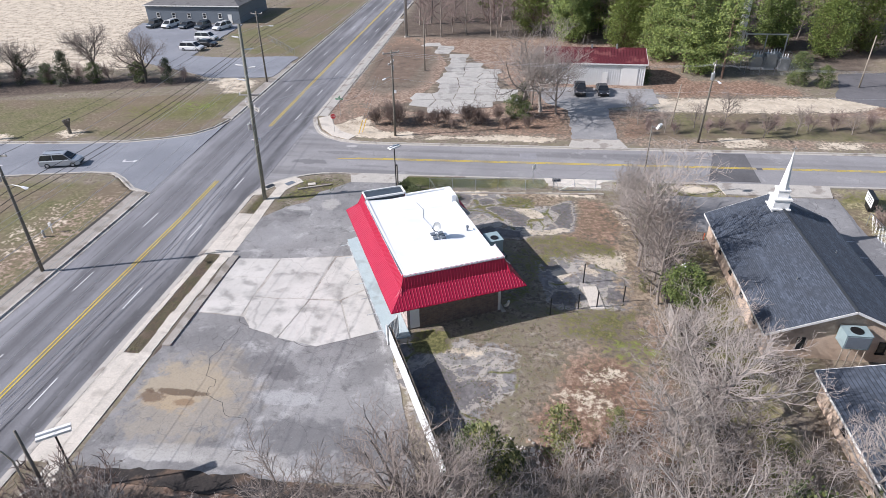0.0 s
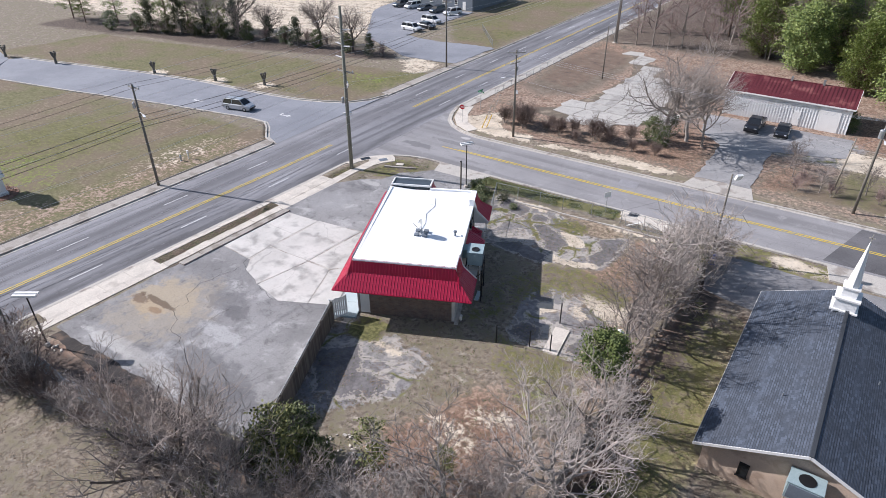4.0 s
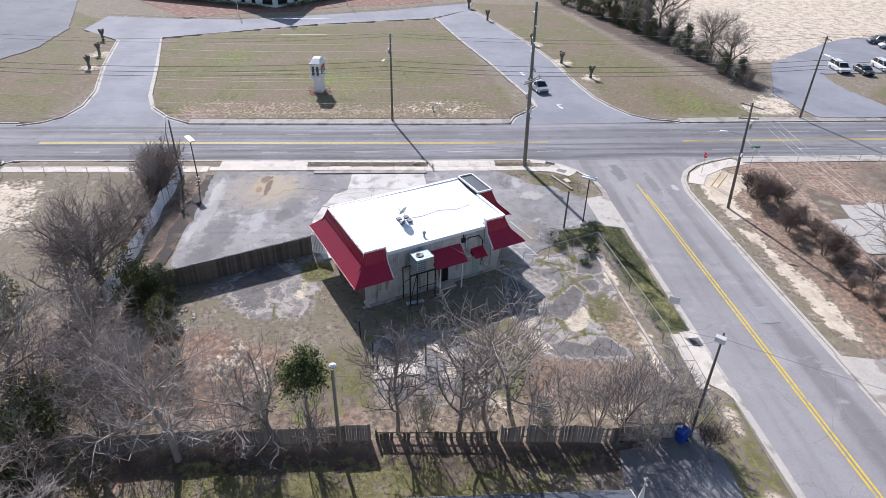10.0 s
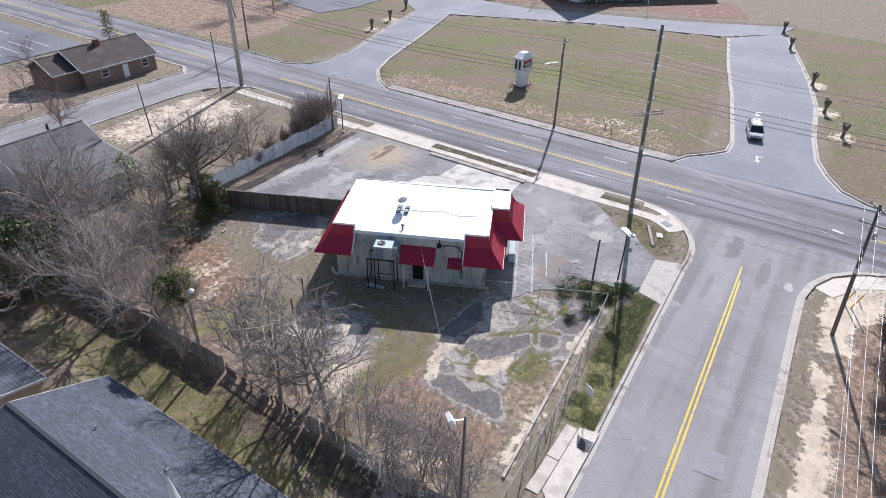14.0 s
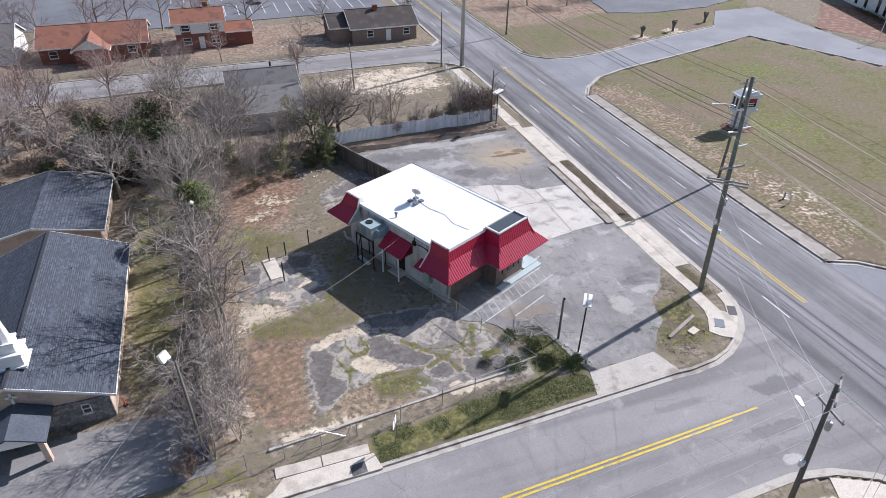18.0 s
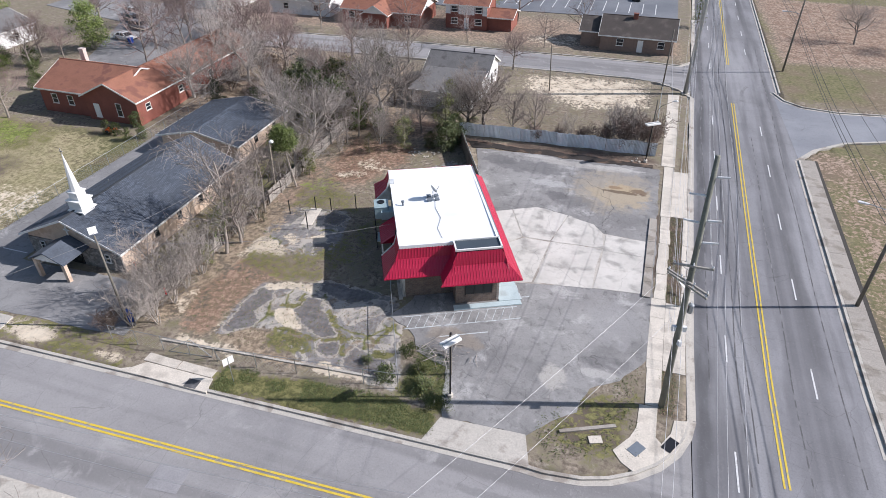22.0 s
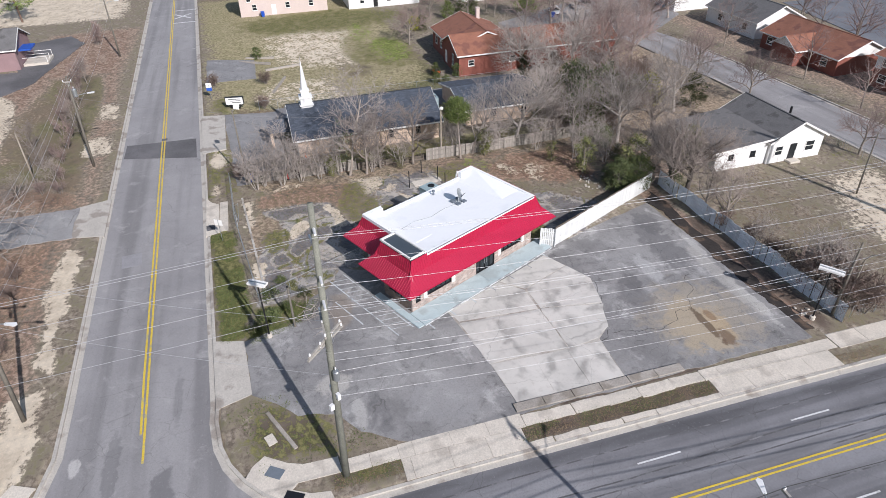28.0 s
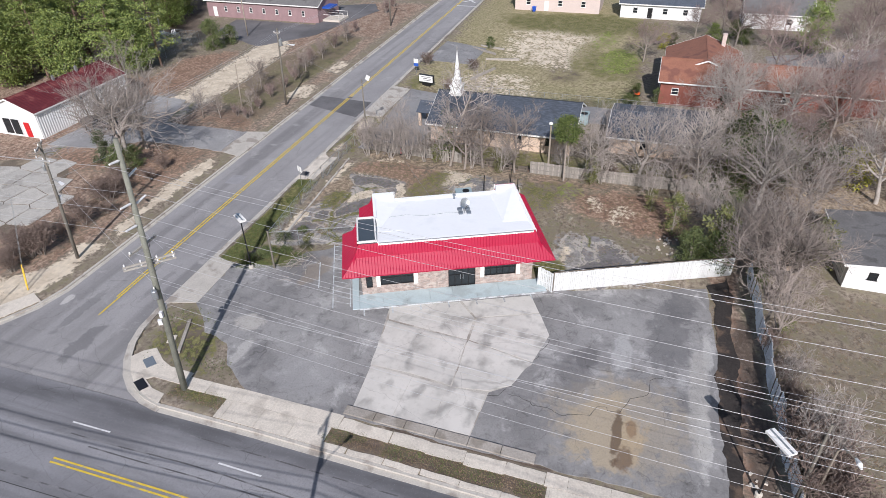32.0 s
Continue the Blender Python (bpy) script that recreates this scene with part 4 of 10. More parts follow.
    col = mix(nt, weight("leaf", 0.3, 0.7, 1.3), col, mix(nt, step(nt, mid, 0.4, 0.6), two((0.20, 0.15, 0.105), (0.30, 0.235, 0.17), fine), two((0.25, 0.195, 0.14), (0.36, 0.29, 0.215), fine)))
    col = mix(nt, weight("russet", 0.3, 0.75, 1.3), col, mix(nt, step(nt, mid, 0.4, 0.6), two((0.155, 0.092, 0.066), (0.26, 0.163, 0.115), fine), two((0.215, 0.138, 0.098), (0.33, 0.235, 0.175), fine)))
    # dark earth; the same mask also paints shade beside the fence and under trees
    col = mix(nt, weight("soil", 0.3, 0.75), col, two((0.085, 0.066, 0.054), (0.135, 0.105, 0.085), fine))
    col = mix(nt, weight("sand", 0.3, 0.7, 1.2), col, mix(nt, step(nt, mid, 0.4, 0.62), two((0.53, 0.455, 0.355), (0.44, 0.37, 0.285), fine), two((0.66, 0.58, 0.465), (0.56, 0.485, 0.38), fine)))
    col = mix(nt, weight("green", 0.35, 0.75, 1.4), col, two((0.09, 0.092, 0.036), (0.18, 0.168, 0.074), fine))
    col = mix(nt, weight("fresh", 0.35, 0.8, 1.3), col, two((0.105, 0.135, 0.03), (0.20, 0.225, 0.07), fine))
    hs = nt.nodes.new("ShaderNodeHueSaturation")
    nt.links.new(calc(nt, "ADD", 0.14, calc(nt, "ADD", calc(nt, "MULTIPLY", grit, 0.32), calc(nt, "MULTIPLY", fine, 1.45))), hs.inputs["Value"])
    nt.links.new(col, hs.inputs["Color"])
    nt.links.new(hs.outputs["Color"], b.inputs["Base Color"])
    b.inputs["Roughness"].default_value = 0.95
    b.inputs["Specular IOR Level"].default_value = 0.2
    relief(nt, b, grit, 0.45, 0.06)
    return m


M["ground"] = ground_material()
gm.materials.append(M["ground"])
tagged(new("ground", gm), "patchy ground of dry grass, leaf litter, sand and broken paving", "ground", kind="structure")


def sheet(name, outline, material, label, z=0.0, thick=0.25, broken=0.0, category="", follow=False):
    s = Shape()
    pts = rough_edge(outline, broken) if broken else outline
    if follow:
        s.prism(pts, lambda x, y: gh(x, y) - thick, lambda x, y: gh(x, y) + z)
    else:
        s.prism(pts, z - thick, z)
    return setting(name, s, material, label, category)


ROAD_Z = -DROP
sheet("main_road", main_strip(-1400, 1400, WEST, EAST, 56), "road", "four-lane grey asphalt road with dark tyre streaks", ROAD_Z, category="road")
sheet("side_road", SIDE, "side_road", "two-lane pale grey asphalt side road", ROAD_Z + 0.004, category="road")
sheet("south_street", SOUTH, "side_road", "pale worn asphalt side street", ROAD_Z + 0.004, category="road")
sheet("school_drive_west", W_DRIVE, "drive", "bluish grey asphalt driveway", ROAD_Z + 0.005, category="driveway")
sheet("school_drive_east", E_DRIVE, "drive", "bluish grey asphalt driveway", ROAD_Z + 0.006, category="driveway")


def offset_line(pts, d):
    """The same line moved d to its left."""
    out = []
    for i, p in enumerate(pts):
        a, b = Vector(pts[max(i - 1, 0)]), Vector(pts[min(i + 1, len(pts) - 1)])
        t = (b - a).normalized()
        out.append((p[0] - t.y * d, p[1] + t.x * d))
    return out


def strip(name, line, d0, d1, z0, z1, material, label, category="", parent=None):
    """A band beside a line, from d0 to d1 on its left."""
    a, b = offset_line(line, d0), offset_line(line, d1)
    s, n = Shape(), len(line)
    vs = [(*p, z0) for p in a] + [(*p, z1) for p in a] + [(*p, z1) for p in b] + [(*p, z0) for p in b]
    fs = [(k * n + i, k * n + i + 1, (k + 1) * n + i + 1, (k + 1) * n + i) for k in range(3) for i in range(n - 1)]
    fs += [(0, n, 2 * n, 3 * n), (n - 1, 4 * n - 1, 3 * n - 1, 2 * n - 1)]
    s.add(vs, fs)
    return setting(name, s, material, label, category) if parent is None else part(name, s, material, parent, label)


def east_line(y0, y1, n=8):
    return [(main_x(y) + EAST, y) for y in [y0 + (y1 - y0) * i / n for i in range(n + 1)]]


def west_line(y0, y1, n=8):
    return [(main_x(y) - WEST, y) for y in [y0 + (y1 - y0) * i / n for i in range(n + 1)]]


def side_line(x0, x1, s, n=8):
    return [(x, side_y(x) + s) for x in [x0 + (x1 - x0) * i / n for i in range(n + 1)]]


KERBS = [
    east_line(-1.8, 61.6)[::-1], SE_CORNER + side_line(-20, 300, -5.1, 24), (side_line(-17, 300, 5.1, 24)[::-1] + NE_CORNER[1:]),
    east_line(88.5, 300)[::-1], east_line(-300, -18.6)[::-1],
    west_line(15.8, 61.2), west_line(86.4, 300), west_line(-300, -7.5),
    E_DRIVE[0:8][::1], E_DRIVE[9:18], W_DRIVE[0:7], W_DRIVE[14:22],
    SOUTH[8:13], SOUTH[0:5],
]
for k in KERBS:
    mid = k[len(k) // 2]
    # the paved side is on the right of each line as seen along it
    a, b = Vector(k[0]), Vector(k[1])
    left = Vector((-(b - a).y, (b - a).x)).normalized()
    probe = (a + b) / 2 + left * 0.6
    paved = max(float(inside(np.array([probe.x]), np.array([probe.y]), p)[0]) for p in PAVED) > 0
    line = k[::-1] if paved else k
    strip("kerb", line, -0.02, 0.22, -0.4, 0.03, "kerb", "weathered concrete kerb", "kerb")
    strip("gutter", line, -0.42, -0.021, -0.4, ROAD_Z + 0.02, "kerb", "stained concrete gutter beside the kerb", "gutter")

# ---- the red-roofed restaurant ----
# local axes: x runs along the long side (south to north), y from the rear wall to the street front
BM = Matrix.Translation((-0.7, 42.9, 0)) @ pose(0, 0, 0, 0, 0, 115.5)


def brickwork(name, tones, joint, w, h, bump=0.6):
    """Courses of bricks with recessed joints, each brick of its own tone."""
    m, nt, b = plain(name)
    tc = nt.nodes.new("ShaderNodeTexCoord")
    mp = nt.nodes.new("ShaderNodeSeparateXYZ")
    nt.links.new(tc.outputs["Object"], mp.inputs[0])
    flat = nt.nodes.new("ShaderNodeCombineXYZ")
    nt.links.new(calc(nt, "ADD", mp.outputs["X"], mp.outputs["Y"]), flat.inputs["X"])
    nt.links.new(mp.outputs["Z"], flat.inputs["Y"])
    br = nt.nodes.new("ShaderNodeTexBrick")
    nt.links.new(flat.outputs[0], br.inputs["Vector"])
    br.inputs["Scale"].default_value = 1.0
    br.inputs["Brick Width"].default_value, br.inputs["Row Height"].default_value, br.inputs["Mortar Size"].default_value = w, h, 0.008
    br.inputs["Color1"].default_value, br.inputs["Color2"].default_value, br.inputs["Mortar"].default_value = (*tones[0], 1), (*tones[1], 1), (*joint, 1)
    br.inputs["Bias"].default_value = -0.1
    n = texnoise(nt, 2.2, 6, 0.7)
    nt.links.new(mix(nt, calc(nt, "MULTIPLY", step(nt, n, 0.45, 0.65), 0.55), br.outputs["Color"], rgb(nt, tones[2])), b.inputs["Base Color"])
    b.inputs["Roughness"].default_value = 0.9
    relief(nt, b, calc(nt, "SUBTRACT", 1.0, br.outputs["Fac"]), bump, 0.02)
    return m


M["veneer"] = brickwork("tan_stone_veneer", ((0.42, 0.32, 0.28), (0.21, 0.175, 0.16), (0.54, 0.49, 0.44)), (0.36, 0.335, 0.31), 0.34, 0.13)
M["dark_brick"] = brickwork("dark_brown_brick", ((0.20, 0.135, 0.105), (0.12, 0.09, 0.078), (0.26, 0.20, 0.16)), (0.22, 0.20, 0.18), 0.32, 0.10)
M["paint_worn"] = mat("worn_bluish_white_paint", (0.50, 0.53, 0.54), 0.75, vary=0.3, scale=1.2, fine=9, second=(0.26, 0.265, 0.27), amount=0.55)


def stained_block():
    """Painted block wall with grime that has run down it in streaks."""
    m, nt, b = plain("grimy_painted_block")
    col = mix(nt, step(nt, texnoise(nt, 0.7, 6, 0.6), 0.4, 0.65), rgb(nt, (0.60, 0.585, 0.55)), rgb(nt, (0.47, 0.45, 0.41)))
    run = texnoise(nt, 1.0, 5, 0.65, objvec(nt, (1.7, 1.7, 0.34)))
    col = mix(nt, calc(nt, "MULTIPLY", step(nt, run, 0.5, 0.68), 0.8), col, rgb(nt, (0.17, 0.155, 0.135)))
    spot = texnoise(nt, 2.2, 7, 0.7, distort=0.6)
    col = mix(nt, calc(nt, "MULTIPLY", step(nt, spot, 0.58, 0.7), 0.6), col, rgb(nt, (0.26, 0.22, 0.18)))
    nt.links.new(col, b.inputs["Base Color"])
    b.inputs["Roughness"].default_value = 0.85
    relief(nt, b, texnoise(nt, 9.0, 4, 0.7), 0.25)
    return m


M["stained_block"] = stained_block()
shop = thing("restaurant_building", BM, "vacant restaurant with a red metal mansard roof and white flat roof", "building")
LEN, DEP = 13.45, 8.35
BX0, BX1, BY0 = 13.45, 15.05, 4.45   # the bay that stands out at the north end


def wall_with_holes(s, x0, x1, z0, z1, holes, y0, y1):
    """A wall along x, of one piece, with rectangular openings (xa, xb, za, zb) through it."""
    xs = sorted({x0, x1, *[h[0] for h in holes], *[h[1] for h in holes]})
    zs = sorted({z0, z1, *[h[2] for h in holes], *[h[3] for h in holes]})
    nx_, nz_ = len(xs), len(zs)
    vs = [(x, y, z) for y in (y0, y1) for z in zs for x in xs]
    k = lambda i, j, d: d * nx_ * nz_ + j * nx_ + i
    full = lambda i, j: 0 <= i < nx_ - 1 and 0 <= j < nz_ - 1 and not any(h[0] < (xs[i] + xs[i + 1]) / 2 < h[1] and h[2] < (zs[j] + zs[j + 1]) / 2 < h[3] for h in holes)
    fs = []
    for i in range(nx_ - 1):
        for j in range(nz_ - 1):
            if not full(i, j):
                continue
            fs += [(k(i, j, 0), k(i + 1, j, 0), k(i + 1, j + 1, 0), k(i, j + 1, 0)), (k(i, j + 1, 1), k(i + 1, j + 1, 1), k(i + 1, j, 1), k(i, j, 1))]
            if not full(i - 1, j):
                fs.append((k(i, j, 0), k(i, j + 1, 0), k(i, j + 1, 1), k(i, j, 1)))
            if not full(i + 1, j):
                fs.append((k(i + 1, j, 1), k(i + 1, j + 1, 1), k(i + 1, j + 1, 0), k(i + 1, j, 0)))
            if not full(i, j - 1):
                fs.append((k(i, j, 1), k(i + 1, j, 1), k(i + 1, j, 0), k(i, j, 0)))
            if not full(i, j + 1):
                fs.append((k(i, j + 1, 0), k(i + 1, j + 1, 0), k(i + 1, j + 1, 1), k(i, j + 1, 1)))
    return s.add(vs, fs)


W_HOLES = [(1.5, 4.3, 0.95, 2.4), (5.1, 7.5, 0.12, 2.5), (10.55, 13.4, 0.95, 2.4), (14.1, 14.65, 0.8, 2.2)]
front = part("front_wall", wall_with_holes(Shape(), 0.0, BX1, 0, 3.3, W_HOLES, DEP - 0.32, DEP - 0.12), "veneer", shop, "tan and rose stone veneer front wall")
rear = part("rear_wall", wall_with_holes(Shape(), 0.0, LEN, -0.1, 4.75, [(6.9, 7.9, 0.12, 2.15)], 0.0, 0.25), "stained_block", shop, "grimy white painted block rear wall")
south = part("end_wall", Shape().box(0.0, 0.25, -0.1, 0.25, DEP - 0.32, 3.4), "dark_brick", shop, "dark brown brick end wall")
north = part("end_wall", Shape().box(LEN - 0.25, 0.25, -0.1, LEN, BY0 + 0.2, 3.4), "dark_brick", shop, "dark brown brick end wall")
baywall = part("bay_wall", Shape().box(BX1 - 0.25, BY0, -0.1, BX1 - 0.01, DEP - 0.33, 3.4).box(LEN, BY0, -0.1, BX1 - 0.25, BY0 + 0.25, 3.4), "dark_brick", shop, "dark brown brick bay wall")
part("floor_slab", Shape().box(0.02, 0.02, -0.3, LEN - 0.02, DEP - 0.14, 0.1).box(LEN - 0.02, BY0 + 0.02, -0.3, BX1 - 0.03, DEP - 0.14, 0.1), "concrete", shop)

# flat roof, which falls slightly to the rear
roof_z = lambda x, y: 4.72 + 0.085 * max(0.0, min(DEP, y))
deck = Shape()
deck.prism([(0.02, 0.3), (LEN - 0.02, 0.3), (LEN - 0.02, DEP - 0.1), (0.02, DEP - 0.1)], lambda x, y: roof_z(x, y) - 0.25, roof_z)
part("roof_deck", deck, "membrane", shop, "white flat roof membrane")
part("rear_parapet", Shape().box(1.8, -0.06, 4.55, 11.55, 0.36, 4.86), "membrane", shop)
for name, b in (("roof_edge", (-0.1, 0.36, 0.16, DEP - 0.02)), ("roof_edge", (LEN - 0.16, -0.12, LEN + 0.1, BY0)), ("roof_edge", (0.16, DEP - 0.18, LEN - 0.1, DEP + 0.08)), ("roof_edge", (-0.1, -0.14, 1.78, 0.36)), ("roof_edge", (11.56, -0.14, LEN - 0.16, 0.36))):
    s = Shape()
    s.prism([(b[0], b[1]), (b[2], b[1]), (b[2], b[3]), (b[0], b[3])], 4.6, lambda x, y: 5.42 + 0.006 * x)
    part(name, s, "membrane", shop)
# slopes that lead from the deck up to the corner returns
for x0, x1, high in ((0.16, 2.4, 0.16), (10.9, LEN - 0.16, LEN - 0.16)):
    s = Shape()
    s.prism([(x0, 0.36), (x1, 0.36), (x1, 6.4), (x0, 6.4)], 4.6, lambda x, y: 5.40 if y < 1 and x == high else roof_z(x, y) + 0.012)
    part("roof_saddle", s, "membrane", shop)
bay_roof = Shape().prism([(LEN + 0.1, BY0 + 0.1), (BX1 - 0.12, BY0 + 0.1), (BX1 - 0.12, DEP - 0.12), (LEN + 0.1, DEP - 0.12)], 5.2, 5.58)
part("bay_roof", bay_roof, "slate_panel", shop, "dark slate-coloured flat panel with a white rim")
rim = Shape()
for a, b in (((LEN + 0.06, BY0), (BX1, BY0)), ((BX1 - 0.06, BY0), (BX1 - 0.06, DEP)), ((LEN + 0.06, DEP - 0.06), (BX1, DEP - 0.06)), ((LEN + 0.05, BY0), (LEN + 0.05, DEP))):
    rim.beam((*a, 5.62), (*b, 5.62), 0.13, 0.16)
part("bay_roof_rim", rim, "trim", shop)

# mansard: steep upper panels and a flared skirt, one mesh a panel, hipped at the corners
PROFILE = [(0.0, 5.45), (0.16, 4.93), (0.32, 4.34), (0.88, 3.78), (1.45, 3.22)]


def prof(o):
    return float(np.interp(o, [p[0] for p in PROFILE], [p[1] for p in PROFILE]))


def mansard(length, hip0, hip1, m, parent, stop0=0.0, stop1=0.0, width=0.25, lift=0.0):
    """Ribbed panels of one roof face, whose top edge runs along x from 0 to length and which falls towards -y."""
    o_end = PROFILE[-1][0]
    lo, hi = (-o_end if hip0 else stop0), (length + o_end if hip1 else length - stop1)
    count = max(1, round((hi - lo) / width))
    for i in range(count):
        sa, sb = lo + (hi - lo) * i / count, lo + (hi - lo) * (i + 1) / count
        cols = []
        for sx in (sa, sb):
            o0 = max(0.0, -sx if hip0 else 0.0, sx - length if hip1 else 0.0)
            ob = 0.32 if o0 < 0.28 else o0 + (o_end - o0) / 2   # the break between the steep panel and the skirt
            cols.append([(sx, -o, prof(o) + lift) for o in [o0 + (ob - o0) * k / 3 for k in range(4)] + [ob + (o_end - ob) * k / 3 for k in (1, 2, 3)]])
        s = Shape()
        s.add([m @ Vector(p) for c in cols for p in c], [(k, k + 1, 8 + k, 7 + k) for k in range(6)])
        down = [(x, y, z - 0.05) for x, y, z in (cols[0][6], cols[1][6])]
        s.add([m @ Vector(p) for p in (cols[0][6], cols[1][6], down[1], down[0])], [(0, 3, 2, 1)])
        if i < count - 1:
            c = cols[1]
            rib = [(x + dx, y - 0.018 * (dx == 0), z + 0.018 * (dx == 0)) for x, y, z in c for dx in (-0.022, 0, 0.022)]
            s.add([m @ Vector(p) for p in rib], [(3 * k + j, 3 * k + 3 + j, 3 * k + 4 + j, 3 * k + 1 + j) for k in range(6) for j in (0, 1)])
        part("roof_panel", s, "red", parent)


def face(p, q):
    """Matrix whose x axis runs from p to q and whose -y points outwards (to the right of it)."""
    d = Vector(q) - Vector(p)
    return Matrix.Translation((p[0], p[1], 0)) @ pose(0, 0, 0, 0, 0, math.degrees(math.atan2(d.y, d.x)))


mans = part("mansard_frame", Shape().box(0.3, 0.4, 3.0, LEN - 0.3, DEP - 0.4, 3.12), "trim", shop, "white soffit under the red mansard")
FACES = [
    ((-0.05, DEP + 0.02), (-0.05, -0.1), True, True, 0, 0),        # south end
    ((-0.05, -0.1), (1.85, -0.1), True, False, 0, 0),              # south return on the rear
    ((11.5, -0.1), (LEN + 0.02, -0.1), False, True, 0, 0),         # north return on the rear
    ((LEN + 0.02, -0.1), (LEN + 0.02, BY0), True, False, 0, 0),    # north end beside the bay
    ((BX1, BY0), (BX1, DEP + 0.02), True, True, 0, 0),             # bay front
    ((BX1, DEP + 0.02), (-0.05, DEP + 0.02), True, True, 0, 0),    # street front
]
for p, q, h0, h1, s0, s1 in FACES:
    mansard((Vector(q) - Vector(p)).length, h0, h1, face(p, q), mans, s0, s1)
# side of the bay, above the lower roof beside it
bay = Shape()
pr = [(BX1 + o, BY0 - o * 0.9, z) for o, z in PROFILE]
bay.add([(LEN + 0.03 + o, BY0 - o * 0.9, z) for o, z in PROFILE] + pr, [(k, k + 1, 6 + k, 5 + k) for k in range(4)])
part("roof_panel", bay, "red", mans)
soff = Shape()
for x0, y0, x1, y1 in ((-1.45, -1.5, 0.0, DEP + 1.4), (0.0, DEP, BX1, DEP + 1.4), (BX1, BY0 - 1.2, BX1 + 1.4, DEP + 1.4), (LEN, -1.5, LEN + 1.4, BY0 - 0.1), (0.0, -1.5, 1.85, 0.0), (11.5, -1.5, LEN, 0.0)):
    soff.box(x0, y0, 3.1, x1, y1, 3.16)
part("soffit", soff, "trim", mans)
for x in (1.86, 11.49):   # white gable trims of the rear returns
    s = Shape()
    for (o0, z0), (o1, z1) in zip(PROFILE, PROFILE[1:]):
        s.beam((x, -0.1 - o0, z0 + 0.03), (x, -0.1 - o1, z1 + 0.03), 0.09, 0.12)
    part("gable_trim", s, "trim", mans)
    side = Shape()
    side.add([(x, -0.1, 3.15)] + [(x, -0.1 - o, z) for o, z in PROFILE], [tuple(range(6))])
    part("gable_infill", side, "block", mans)
fascia = Shape()
for p, q, h0, h1, s0, s1 in FACES:
    m, L = face(p, q), (Vector(q) - Vector(p)).length
    a, b = m @ Vector((-1.45 if h0 else 0, -1.47, 3.17)), m @ Vector((L + 1.45 if h1 else L, -1.47, 3.17))
    fascia.beam(a, b, 0.04, 0.05)
part("fascia", fascia, "red", mans)

# rear: air conditioner on its stand, awnings, doors, pipes
acu = part("air_conditioner", Shape().box(3.9, -1.78, 3.2, 5.43, -0.5, 4.4).box(3.87, -1.81, 4.4, 5.46, -0.47, 4.45), "ac", shop, "pale grey-blue sheet-metal air conditioner on a steel stand")
part("fan_ring", Shape().lathe([(0.34, 0), (0.34, 0.06), (0.27, 0.07), (0.06, 0.04)], 16, 0, (4.45, -1.14, 4.45)), "black_metal", acu)
part("duct", Shape().box(4.8, -0.5, 3.3, 5.8, 0.0, 4.1).box(5.43, -1.2, 3.3, 5.8, -0.5, 4.1), "ac", acu)
for k in range(5):
    part("louvre", Shape().box(4.0, -1.805, 3.3 + k * 0.2, 4.75, -1.78, 3.39 + k * 0.2), "siding_grey", acu)
part("side_panel", Shape().box(4.84, -1.795, 3.28, 5.36, -1.78, 4.32), "galv", acu)
std = part("unit_stand", Shape().beam((3.2, -1.8, 3.14), (5.7, -1.8, 3.14), 0.1).beam((3.2, -0.4, 3.14), (5.7, -0.4, 3.14), 0.1), "black_metal", shop)
for x in (3.25, 3.9, 5.6):
    for y in (-1.8, -0.4):
        part("leg", Shape().beam((x, y, -0.1), (x, y, 3.14), 0.08), "black_metal", std)
for k in range(5):
    part("grating_bar", Shape().beam((3.25 + 0.12 * k, -1.8, 3.18), (3.25 + 0.12 * k, -0.4, 3.18), 0.03), "galv", std)
part("stand_brace", Shape().beam((3.25, -1.8, 0.5), (3.9, -1.8, 3.3), 0.05).beam((3.9, -1.8, 1.7), (5.6, -1.8, 1.7), 0.05).beam((3.25, -1.8, 2.9), (3.25, -0.4, 1.6), 0.05), "black_metal", std)


def awning(x0, x1, out, z0, z1):
    s = Shape()
    q = [(x0, -0.02, z0), (x1, -0.02, z0), (x1, -out, z1), (x0, -out, z1)]
    s.add(q + [(x, y, z - 0.05) for x, y, z in q], [(0, 3, 2, 1), (4, 5, 6, 7), (0, 1, 5, 4), (1, 2, 6, 5), (2, 3, 7, 6), (3, 0, 4, 7)])
    for x in (x0 + 0.02, x1 - 0.02):
        s.add([(x, -0.02, z0), (x, -out, z1), (x, -0.02, z1)], [(0, 1, 2), (2, 1, 0)])
    a = part("awning", s, "red", shop, "red metal awning over a rear door")
    for k in range(1, round((x1 - x0) / 0.3)):
        x = x0 + k * 0.3
        part("awning_rib", Shape().beam((x, -0.03, z0 + 0.02), (x, -out, z1 + 0.02), 0.035, 0.03), "red", a)
    return a


